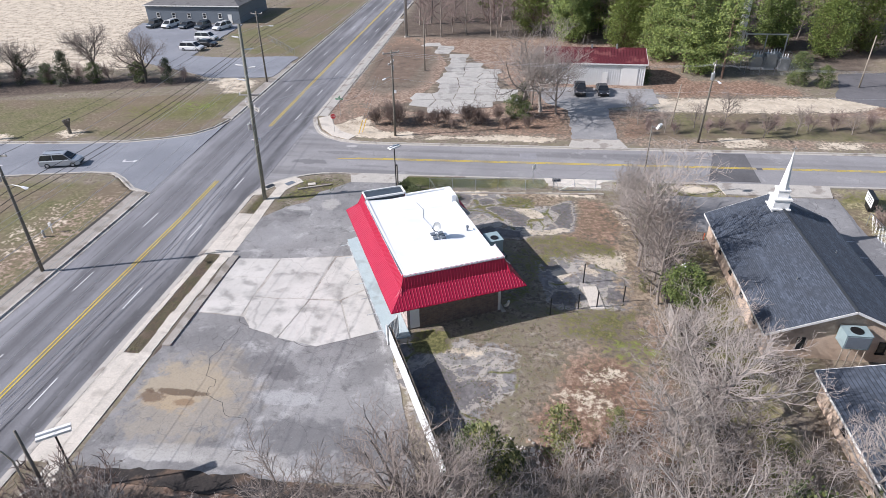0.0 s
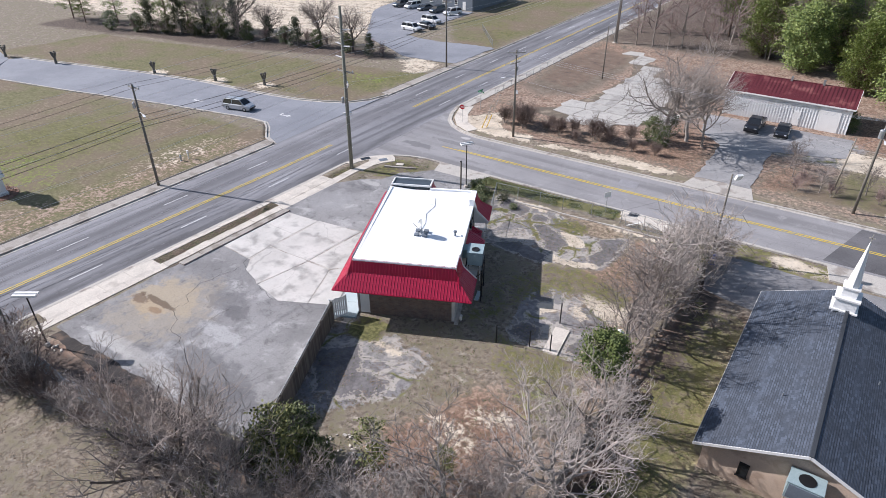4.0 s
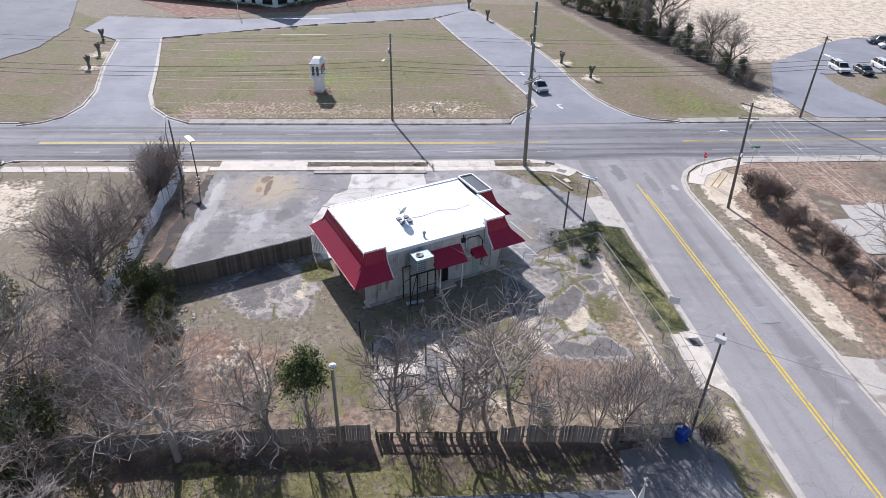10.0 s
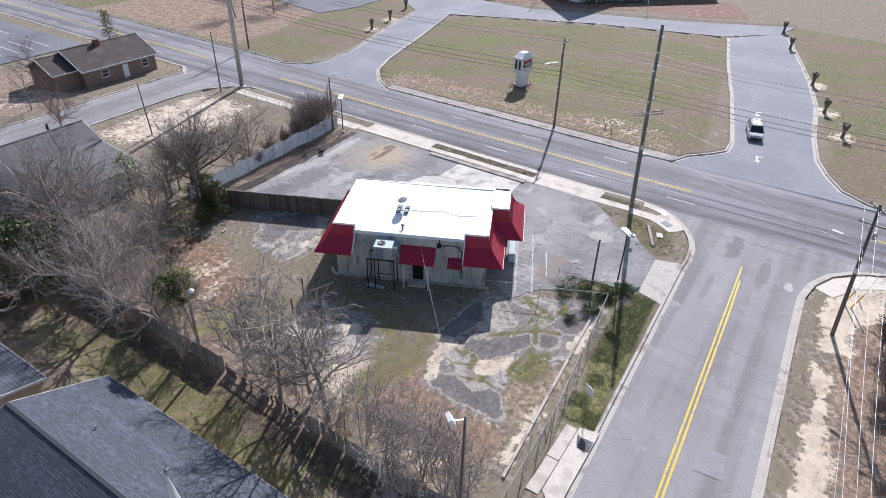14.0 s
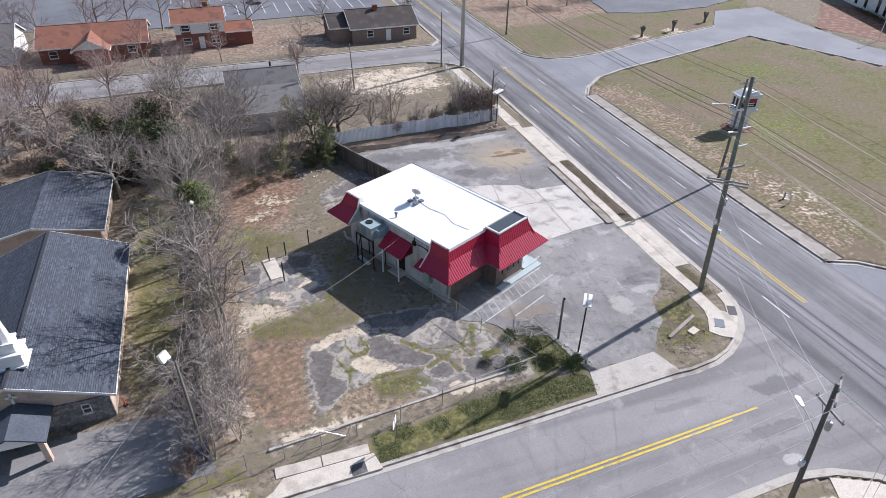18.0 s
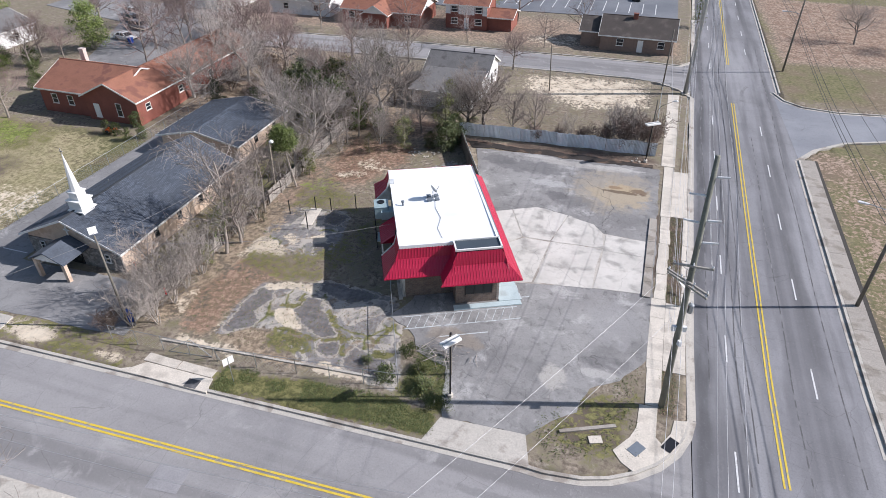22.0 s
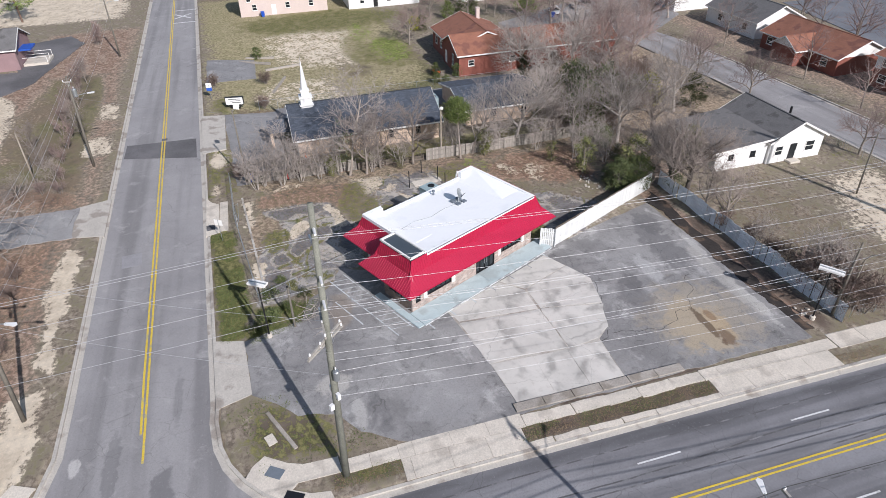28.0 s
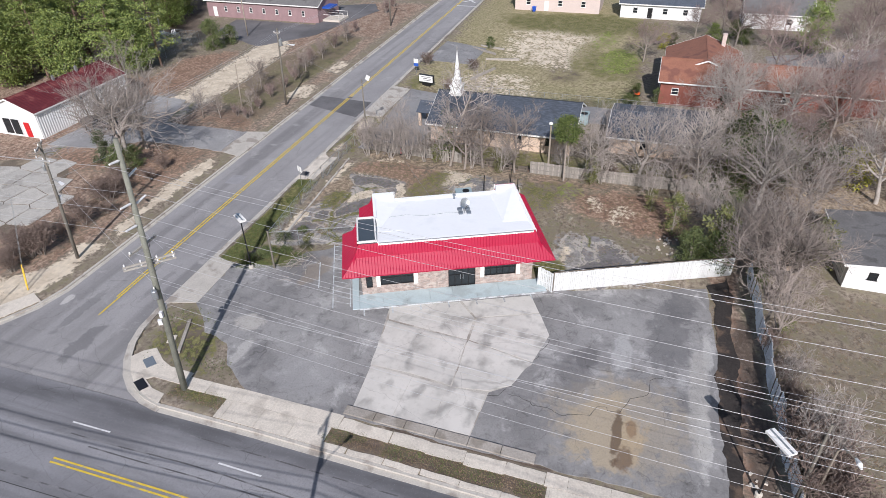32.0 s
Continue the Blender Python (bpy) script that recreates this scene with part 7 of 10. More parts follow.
def chain_fence(line, h, label, name="chain_link_fence", gap=2.6, mesh_step=0.32):
    f = thing(name, pose(0, 0, 0), label, "fence", "chain-link fences")
    for (x0, y0), (x1, y1) in zip(line, line[1:]):
        L = math.hypot(x1 - x0, y1 - y0)
        n = max(1, round(L / gap))
        P = lambda q, z: (x0 + (x1 - x0) * q, y0 + (y1 - y0) * q, gh(x0 + (x1 - x0) * q, y0 + (y1 - y0) * q) + z)
        for i in range(n + 1):
            part("post", Shape().tube([P(i / n, -0.2), P(i / n, h + 0.06)], 0.03, 6), "galv", f)
        part("top_rail", Shape().tube([P(0, h), P(1, h)], 0.022, 6), "galv", f)
        s, k = Shape(), int(L / mesh_step)
        for i in range(k):
            for a, b in ((i, i + h / mesh_step * 0.9), (i + h / mesh_step * 0.9, i)):
                if max(a, b) <= k:
                    s.tube([P(a / k, 0.03), P(b / k, h)], 0.005, 3, caps=False)
        tagged(part("wire_mesh", s, "galv", f), kind="stuff")
    return f


chain_fence([(-5.2, 54.6), (-9.9, 65.1), (-2.0, 66.0), (4.4, 66.75), (14.1, 67.05)], 1.5, "sagging chain-link fence with steel posts round the rear yard")
chain_fence([(-28.6, 96), (-28.9, 118), (-29.1, 150)], 1.2, "low chain-link fence beside the empty lot")
chain_fence([(-28.0, -3.4), (-12, -5.6), (4, -5.2)], 1.2, "low chain-link fence along the south street")
chain_fence([(-26.9, -3.2), (-26.4, 19.0)], 1.2, "low chain-link fence beside the pavement")
chain_fence([(37.2, 20), (37.2, 62.5)], 1.5, "chain-link fence beside the church lot")
chain_fence([(-46, 124), (-56, 136)], 1.2, "low chain-link fence by the parking lot")
for x, y, h in ((6.6, 47.7, 2.0), (7.5, 44.1, 1.6), (5.9, 43.7, 1.5), (3.5, 42.6, 1.7), (9.9, 45.4, 1.6)):
    t = tagged(part("iron_post", Shape().tube([(x, y, gh(x, y) - 0.1), (x, y, gh(x, y) + h)], 0.055, 8).lathe([(0.07, 0), (0.07, 0.04), (0.01, 0.07)], 8, 0, (x, y, gh(x, y) + h)), "black_metal"), "rusty dark iron post standing by the slab", "post", "iron posts")

# ---- church, houses and other buildings ----
M["mulch"] = mat("red_brown_mulch", (0.19, 0.10, 0.07), 0.95, vary=0.25, scale=0.8, fine=8, bump=0.5, second=(0.25, 0.15, 0.11), amount=0.5)
def window(parent, w, h, m, frame_m="trim", glass_m="glass", bars=1, sill=True):
    """A framed window set in a wall; x along the wall, -y outwards."""
    s = Shape()
    t = 0.07
    for a, b, c, d in ((-w / 2, 0, -w / 2 + t, h), (w / 2 - t, 0, w / 2, h), (-w / 2, 0, w / 2, t), (-w / 2, h - t, w / 2, h)):
        s.box(a, -0.06, b, c, 0.04, d, 0, m)
    if bars:
        s.box(-w / 2, -0.045, h / 2 - 0.03, w / 2, 0.03, h / 2 + 0.03, 0, m)
    o = part("window", s, frame_m, parent)
    part("pane", Shape().box(-w / 2 + t, -0.015, t, w / 2 - t, 0.0, h - t, 0, m), glass_m, o)
    if sill:
        part("sill", Shape().box(-w / 2 - 0.06, -0.12, -0.06, w / 2 + 0.06, 0.0, 0, 0, m), frame_m, o)
    return o


def door(parent, w, h, m, material="trim", glass=False):
    o = part("door", Shape().box(-w / 2, -0.05, 0, w / 2, 0.03, h, 0, m), material, parent)
    if glass:
        part("pane", Shape().box(-w / 2 + 0.1, -0.062, 0.25, w / 2 - 0.1, -0.052, h - 0.1, 0, m), "glass", o)
    part("handle", Shape().box(w / 2 - 0.16, -0.1, h * 0.45, w / 2 - 0.1, -0.05, h * 0.52, 0, m), "galv", o)
    return o


def on_wall(x, y, z, outward):
    """Pose on a wall whose outside faces the given direction (degrees)."""
    return pose(x, y, z, 0, 0, outward + 90)


def gable_box(parent, x0, y0, x1, y1, eave, ridge, axis, wall, roof, over=0.4, thick=0.12, base=-0.3, gable=None, trim_m="trim", shingles=None, hip=0.0):
    """Walls and a pitched roof over a rectangle; the ridge runs along axis, hipped at its ends by hip metres."""
    for u0, v0, u1, v1 in ((x0, y0, x1, y0 + 0.2), (x0, y1 - 0.2, x1, y1), (x0, y0 + 0.2, x0 + 0.2, y1 - 0.2), (x1 - 0.2, y0 + 0.2, x1, y1 - 0.2)):
        w = part("wall", Shape().box(u0, v0, base, u1, v1, eave), wall, parent)
    f = (lambda a, b, z: (a, b, z)) if axis == "x" else (lambda a, b, z: (b, a, z))
    a0, a1, b0, b1 = (x0, x1, y0, y1) if axis == "x" else (y0, y1, x0, x1)
    mid, half = (b0 + b1) / 2, (b1 - b0) / 2
    slope = (ridge - eave) / half
    za, oe = eave - slope * over, over
    if not hip:
        for a in (a0, a1 - 0.2):
            g = Shape()
            g.add([f(a, b0, eave), f(a, b1, eave), f(a, mid, ridge - 0.05), f(a + 0.2, b0, eave), f(a + 0.2, b1, eave), f(a + 0.2, mid, ridge - 0.05)], [(0, 1, 2), (5, 4, 3), (0, 3, 4, 1), (1, 4, 5, 2), (2, 5, 3, 0)])
            part("gable", g, gable or wall, parent)
    for s in (-1, 1):
        be = mid + s * (half + oe)
        A, B = f(a0 - oe, be, za), f(a1 + oe, be, za)
        C, D = f(a1 + (oe if not hip else -hip), mid, ridge), f(a0 - (oe if not hip else -hip), mid, ridge)
        q = [Vector(p) for p in (A, B, C, D)]
        sh = Shape().add(q + [p + Vector((0, 0, thick)) for p in q], [(0, 1, 2, 3), (7, 6, 5, 4), (0, 4, 5, 1), (1, 5, 6, 2), (2, 6, 7, 3), (3, 7, 4, 0)])
        r = part("roof_slope", sh, roof, parent)
        part("fascia", Shape().beam(q[0] + Vector((0, 0, 0.02)), q[1] + Vector((0, 0, 0.02)), 0.05, 0.2), trim_m, r)
        if not hip:
            for e, u in ((q[0], q[3]), (q[1], q[2])):
                part("barge_board", Shape().beam(e + Vector((0, 0, 0.03)), u + Vector((0, 0, 0.03)), 0.05, 0.2), trim_m, r)
        if shingles:
            shingles(q, r, thick)
    if hip:
        for a, s in ((a0, -1), (a1, 1)):
            q = [Vector(f(a + s * oe, mid - half - oe, za)), Vector(f(a + s * oe, mid + half + oe, za)), Vector(f(a - s * hip, mid, ridge))]
            part("roof_hip", Shape().add(q + [p + Vector((0, 0, thick)) for p in q], [(0, 1, 2), (5, 4, 3), (0, 3, 4, 1), (1, 4, 5, 2), (2, 5, 3, 0)]), roof, parent)
    cap = Shape().beam(Vector(f(a0 + (hip or -oe), mid, ridge + thick)), Vector(f(a1 - (hip or -oe), mid, ridge + thick)), 0.22, 0.06)
    part("ridge_cap", cap, roof, parent)
    return w


# church
CZ = -0.75


def shingled():
    """Staggered tabs of charcoal shingles, each of its own tone, on a slope whose courses run along y."""
    m, nt, b = plain("charcoal_shingles_in_tabs")
    tc = nt.nodes.new("ShaderNodeTexCoord")
    sp = nt.nodes.new("ShaderNodeSeparateXYZ")
    nt.links.new(tc.outputs["Object"], sp.inputs[0])
    uv = nt.nodes.new("ShaderNodeCombineXYZ")
    nt.links.new(sp.outputs["Y"], uv.inputs["X"])
    nt.links.new(sp.outputs["Z"], uv.inputs["Y"])
    br = nt.nodes.new("ShaderNodeTexBrick")
    nt.links.new(uv.outputs[0], br.inputs["Vector"])
    br.inputs["Scale"].default_value, br.inputs["Brick Width"].default_value, br.inputs["Row Height"].default_value, br.inputs["Mortar Size"].default_value = 1.0, 0.36, 0.06, 0.006
    br.inputs["Color1"].default_value, br.inputs["Color2"].default_value, br.inputs["Mortar"].default_value = (0.046, 0.057, 0.075, 1), (0.094, 0.114, 0.149, 1), (0.027, 0.032, 0.041, 1)
    col = mix(nt, calc(nt, "MULTIPLY", step(nt, texnoise(nt, 0.5, 6, 0.65), 0.4, 0.65), 0.45), br.outputs["Color"], rgb(nt, (0.05, 0.057, 0.07)))
    col = mix(nt, calc(nt, "MULTIPLY", step(nt, texnoise(nt, 9.0, 5, 0.8), 0.5, 0.7), 0.35), col, rgb(nt, (0.11, 0.128, 0.16)))
    nt.links.new(col, b.inputs["Base Color"])
    b.inputs["Roughness"].default_value = 0.85
    relief(nt, b, texnoise(nt, 14.0, 4, 0.7), 0.5)
    return m


M["shingle_tabs"] = shingled()
church = thing("church", pose(0, 0, CZ), "low tan church with a charcoal shingle roof and white steeple", "church")


def shingle_rows(q, parent, thick):
    """Overlapping courses of shingles up one roof slope."""
    a, b, c, d = q
    n = 40
    for i in range(n):
        t0, t1 = i / n, (i + 1.12) / n
        t1 = min(t1, 1.0)
        up = Vector((0, 0, thick + 0.012))
        p = [a.lerp(d, t0) + up + Vector((0, 0, 0.016)), b.lerp(c, t0) + up + Vector((0, 0, 0.016)), b.lerp(c, t1) + up, a.lerp(d, t1) + up]
        low_ = [v - Vector((0, 0, 0.016)) for v in p[:2]]
        part("shingle_course", Shape().add(p + low_, [(0, 1, 2, 3), (0, 4, 5, 1)] if (b - a).cross(d - a).z > 0 else [(3, 2, 1, 0), (1, 5, 4, 0)]), "shingle_tabs", parent)


gable_box(church, 20.0, 40.2, 30.8, 58.6, 2.6, 4.95, "y", "tan_brick", "shingle_base", 0.55, shingles=shingle_rows)
for y in (43.0, 46.6, 50.2, 53.8):
    window(church, 0.6, 1.1, on_wall(20.0, y, 1.1, 180), "black_metal", "glass")
for x in (22.5, 28.4):
    window(church, 0.6, 1.1, on_wall(x, 40.2, 0.9, -90), "black_metal", "glass")
def fieldstone():
    """Rubble facing: stones of many greys with pale recessed joints."""
    m, nt, b = plain("grey_fieldstone")
    vo = nt.nodes.new("ShaderNodeTexVoronoi")
    vo.inputs["Scale"].default_value = 3.2
    nt.links.new(objvec(nt), vo.inputs["Vector"])
    sp = nt.nodes.new("ShaderNodeSeparateColor")
    nt.links.new(vo.outputs["Color"], sp.inputs[0])
    col = mix(nt, sp.outputs[0], rgb(nt, (0.15, 0.145, 0.14)), rgb(nt, (0.34, 0.33, 0.315)))
    joint = cracks(nt, 3.2, 0.03, 0.0)
    col = mix(nt, calc(nt, "MULTIPLY", joint, 0.6), col, rgb(nt, (0.10, 0.097, 0.093)))
    nt.links.new(col, b.inputs["Base Color"])
    b.inputs["Roughness"].default_value = 0.9
    relief(nt, b, calc(nt, "SUBTRACT", 1.0, joint), 0.6, 0.03)
    return m


M["stone"] = fieldstone()
part("stone_front", Shape().box(20.02, 58.6, -0.3, 30.78, 58.72, 2.1), "stone", church, "grey stone veneer on the church front")
for x in (21.6, 29.2):
    window(church, 0.6, 0.9, on_wall(x, 58.72, 0.9, 90), "trim", "glass")
porch = part("porch_roof", Shape().prism([(23.7, 58.7), (27.1, 58.7), (27.1, 61.6), (23.7, 61.6)], lambda x, y: 2.25 + (0.7 if abs(x - 25.4) < 0.1 else 0), 2.4), "shingle", church)
gp = Shape()
for s in (-1, 1):
    q = [Vector((25.4 + s * 2.0, 58.7, 2.2)), Vector((25.4 + s * 2.0, 61.9, 2.2)), Vector((25.4, 61.9, 3.15)), Vector((25.4, 58.7, 3.15))]
    gp.add(q + [p + Vector((0, 0, 0.12)) for p in q], [(0, 1, 2, 3), (7, 6, 5, 4), (0, 4, 5, 1), (1, 5, 6, 2), (2, 6, 7, 3), (3, 7, 4, 0)])
part("porch_gable", gp, "shingle", church)
part("porch_front", Shape().add([(23.7, 61.7, 2.2), (27.1, 61.7, 2.2), (25.4, 61.7, 3.05), (23.7, 61.6, 2.2), (27.1, 61.6, 2.2), (25.4, 61.6, 3.05)], [(0, 1, 2), (5, 4, 3), (0, 3, 4, 1)]), "trim", church)
for x in (23.8, 27.0):
    part("porch_post", Shape().box(x - 0.17, 61.35, -0.3, x + 0.17, 61.7, 2.25), "tan_brick", church)
door(church, 1.5, 2.1, on_wall(25.4, 58.74, 0.05, 90), "black_metal", True)
part("cross", Shape().box(25.33, 58.74, 3.2, 25.47, 58.8, 4.2).box(25.05, 58.74, 3.75, 25.75, 58.8, 3.9), "trim", church)
cac = part("wall_air_conditioner", Shape().box(24.75, 38.75, 2.3, 26.55, 40.0, 3.5).box(24.72, 38.72, 3.5, 26.58, 40.03, 3.56), "ac", church, "grey-blue air conditioner on tall steel legs")
part("fan_grille", Shape().lathe([(0.46, 0), (0.46, 0.04), (0.1, 0.06)], 16, 0, (25.65, 39.35, 3.56)), "black_metal", cac)
part("side_louvre", Shape().box(24.85, 38.72, 2.4, 26.45, 38.748, 3.4), "siding_grey", cac)
for x in (24.85, 25.4, 25.95, 26.45):
    part("leg", Shape().tube([(x, 38.85, -0.3), (x, 38.85, 2.3)], 0.05, 6), "pole_pale", cac)
part("duct", Shape().box(25.0, 40.0, 2.4, 26.3, 40.2, 3.3), "ac", cac)
for x, y in ((22.4, 54.5), (23.2, 45.0), (28.2, 50.0)):
    z = 2.6 + (5.4 - abs(x - 25.4)) / 5.4 * 2.35 + 0.1
    part("vent_pipe", Shape().tube([(x, y, z - 0.2), (x, y, z + 0.3)], 0.05, 8), "galv", church)
SX, SY = 25.15, 56.5
st = part("steeple_base", Shape().box(SX - 0.72, SY - 0.72, 4.3, SX + 0.72, SY + 0.72, 5.95), "siding_white", church, "white square steeple base")
part("steeple_cornice", Shape().box(SX - 0.84, SY - 0.84, 5.92, SX + 0.84, SY + 0.84, 6.06).box(SX - 0.9, SY - 0.9, 4.95, SX + 0.9, SY + 0.9, 5.06), "trim", st)
part("steeple_tier", Shape().box(SX - 0.5, SY - 0.5, 6.04, SX + 0.5, SY + 0.5, 6.8).box(SX - 0.58, SY - 0.58, 6.76, SX + 0.58, SY + 0.58, 6.88), "siding_white", st)
part("spire", Shape().tube([(SX, SY, 6.86), (SX, SY, 10.6)], [0.46, 0.035], 8), "siding_white", st)
part("spire_cross", Shape().box(SX - 0.03, SY - 0.03, 10.5, SX + 0.03, SY + 0.03, 11.15).box(SX - 0.2, SY - 0.03, 10.82, SX + 0.2, SY + 0.03, 10.9), "crossarm", st)
annex = thing("church_annex", pose(0, 0, CZ), "tan church annex with a low charcoal roof", "building")
gable_box(annex, 22.4, 24.4, 33.4, 35.6, 2.3, 3.5, "y", "tan_brick", "shingle_tabs", 0.5)
for y in (27.0, 31.5):
    window(annex, 0.7, 0.9, on_wall(22.4, y, 1.0, 180), "black_metal")
door(annex, 0.9, 2.0, on_wall(26, 35.6, 0.1, 90), "trim")


def house(name, label, x0, y0, x1, y1, eave, ridge, axis, wall, roof, windows=(), doors=(), hip=0.0, z=0.0, chimney=None, wings=(), over=0.45, gable=None, category="house", chimney_m="red_brick"):
    h = thing(name, pose(0, 0, z), label, category)
    gable_box(h, x0, y0, x1, y1, eave, ridge, axis, wall, roof, over, hip=hip, gable=gable)
    for w in wings:
        gable_box(h, *w, wall, roof, over, gable=gable)
    for x, y, zz, a, w, hh in windows:
        window(h, w, hh, on_wall(x, y, zz, a))
    for x, y, a, m_ in doors:
        door(h, 0.95, 2.05, on_wall(x, y, 0.1, a), m_)
    if chimney:
        cx, cy, cz = chimney
        part("chimney", Shape().box(cx - 0.4, cy - 0.3, 1.0, cx + 0.4, cy + 0.3, cz).box(cx - 0.45, cy - 0.35, cz, cx + 0.45, cy + 0.35, cz + 0.12), chimney_m, h)
    return h


south_house = house("south_house", "white-sided house with a grey gable roof and a low garage wing", -1.6, -1.2, 8.0, 6.4, 2.8, 4.75, "x", "siding_white", "shingle_grey", [(-1.6, 0.6, 0.9, 180, 1.3, 1.3), (-1.6, 5.0, 0.9, 180, 1.1, 1.2)], over=0.35)
garage = part("garage_wall", Shape().box(-1.3, 6.5, -0.3, -1.1, 13.4, 2.55).box(7.4, 6.5, -0.3, 7.6, 13.4, 2.55).box(-1.1, 13.2, -0.3, 7.4, 13.4, 2.42), "siding_white", south_house)
q = [Vector(v) for v in ((-1.7, 13.9, 2.45), (8.0, 13.9, 2.45), (8.0, 5.2, 3.22), (-1.7, 5.2, 3.22))]
gr_ = part("garage_roof", Shape().add(q + [v + Vector((0, 0, 0.12)) for v in q], [(0, 1, 2, 3), (7, 6, 5, 4), (0, 4, 5, 1), (1, 5, 6, 2), (2, 6, 7, 3), (3, 7, 4, 0)]), "shingle_grey", south_house)
part("fascia", Shape().beam(q[0] + Vector((0, 0.02, 0.02)), q[1] + Vector((0, 0.02, 0.02)), 0.05, 0.22).beam(q[0] + Vector((-0.02, 0, 0.03)), q[3] + Vector((-0.02, 0, 0.03)), 0.05, 0.22), "trim", gr_)
for x, w in ((5.5, 1.4), (1.0, 1.6)):
    g = part("garage_door", Shape().box(x - w, 13.4, 0, x + w, 13.46, 2.15), "trim", garage, "faded white garage door")
    for k in range(1, 4):
        part("door_groove", Shape().box(x - w, 13.46, k * 0.54 - 0.015, x + w, 13.475, k * 0.54 + 0.015), "siding_grey", g)
for y in (8.4, 11.4):
    window(south_house, 0.7, 0.7, on_wall(-1.3, y, 1.2, 180), "black_metal")
door(south_house, 0.95, 2.05, on_wall(-1.6, 3.0, 0.1, 180), "black_metal", True)
part("entry_step", Shape().box(-2.6, 2.3, 0, -1.6, 3.7, 0.25), "concrete", south_house)
part("vent_pipe", Shape().tube([(1.6, 1.6, 4.0), (1.6, 1.6, 5.3)], 0.14, 8), "black_metal", south_house)
house("corner_house", "small brown brick house with dark roof and porch", -28.0, -30.0, -15.6, -21.0, 2.8, 5.0, "x", "brick", "shingle_brown", [(-26, -21.0, 1.0, 90, 1.2, 1.2), (-19, -21.0, 1.0, 90, 1.2, 1.2), (-28.0, -25, 1.0, 180, 1.0, 1.2)], [(-22.5, -21.0, 90, "trim")], chimney=(-21, -25.0, 5.6), wings=[(-16.2, -29.5, -12.0, -22.6, 2.8, 4.4, "x")])
house("brick_ranch_house", "low red brick house with a rust-coloured roof and porch gable", 19.5, -34.0, 36.0, -24.0, 2.8, 5.0, "x", "red_brick", "shingle_red", [(22, -24.0, 1.0, 90, 1.3, 1.2), (34, -24.0, 1.0, 90, 1.3, 1.2)], [(28, -24.0, 90, "trim")], wings=[(25.5, -26.5, 30.5, -21.5, 2.7, 4.2, "y")], gable="trim")
brick2 = house("two_storey_house", "two-storey brick house with a white upper band", 6.5, -33.0, 14.8, -26.0, 4.7, 6.2, "x", "red_brick", "shingle_red", [(8.2, -26.0, 0.9, 90, 1.4, 1.2), (13.0, -26.0, 0.9, 90, 1.4, 1.2), (8.2, -26.0, 3.2, 90, 1.4, 1.1), (13.0, -26.0, 3.2, 90, 1.4, 1.1)], [(10.6, -26.0, 90, "trim")], chimney=(9, -30, 7.0), wings=[(1.8, -32.5, 6.6, -26.6, 2.6, 3.5, "x")])
for x0, x1 in ((6.5, 7.4), (9.0, 12.2), (13.8, 14.8)):
    part("upper_siding", Shape().box(x0, -26.0, 2.75, x1, -25.96, 4.7), "siding_white", brick2, "white siding on the upper storey")
house("white_cottage", "white cottage with a dark roof across the street", 40, -36, 54, -26, 3.0, 5.4, "x", "siding_white", "shingle_grey", [(43, -26, 1.0, 90, 1.2, 1.2), (50, -26, 1.0, 90, 1.2, 1.2)], [(47, -26, 90, "trim")])
house("grey_cottage", "pale cottage with a grey roof among the trees", 62, -34, 74, -24, 3.0, 5.2, "x", "siding_white", "shingle_grey", [(65, -24, 1.0, 90, 1.2, 1.2)], [(69, -24, 90, "trim")])
house("red_brick_house", "long red brick building with a rust-coloured gabled roof", 45.0, 18.8, 58.4, 29.7, 3.3, 5.5, "x", "red_brick", "shingle_red", [(56.0, 29.7, 1.1, 90, 1.0, 1.4), (53.2, 29.7, 1.1, 90, 1.0, 1.4), (44.4, 30.3, 0.7, 90, 0.9, 1.9), (41.3, 28.2, 1.3, 180, 1.0, 1.0), (41.3, 21.0, 1.3, 180, 1.0, 1.0), (41.3, 13.5, 1.3, 180, 1.0, 1.0)], [(48.2, 30.3, 90, "trim")], z=-0.4, chimney=(57.0, 21.6, 6.3), chimney_m="siding_beige", wings=[(41.3, 2.0, 49.9, 30.3, 3.3, 5.3, "y")])
house("beige_house", "long two-storey beige house with a dark roof", 90.5, 44.5, 99.0, 63.0, 4.6, 6.2, "y", "siding_beige", "shingle", [(90.5, 47, 3.0, 180, 0.9, 1.1), (90.5, 54, 3.0, 180, 0.9, 1.1), (90.5, 61, 3.0, 180, 0.9, 1.1), (90.5, 48, 1.2, 180, 1.0, 1.2), (90.5, 53, 1.2, 180, 1.0, 1.2), (90.5, 60, 1.2, 180, 1.0, 1.2)], [(90.5, 56, 180, "trim")])
house("white_house", "white house with black shutters and a dark roof", 89.0, 24.0, 97.5, 40.0, 3.0, 5.0, "y", "siding_white", "shingle", [(89, 27, 1.0, 180, 1.0, 1.2), (89, 31, 1.0, 180, 1.0, 1.2), (89, 37, 1.0, 180, 1.0, 1.2)], [(89, 34, 180, "black_metal")])
house("far_white_house", "pale far house among trees", 86, 4, 96, 16, 3.0, 5.0, "y", "siding_white", "shingle_grey", [(86, 8, 1.0, 180, 1.0, 1.2)], [(86, 12, 180, "trim")])
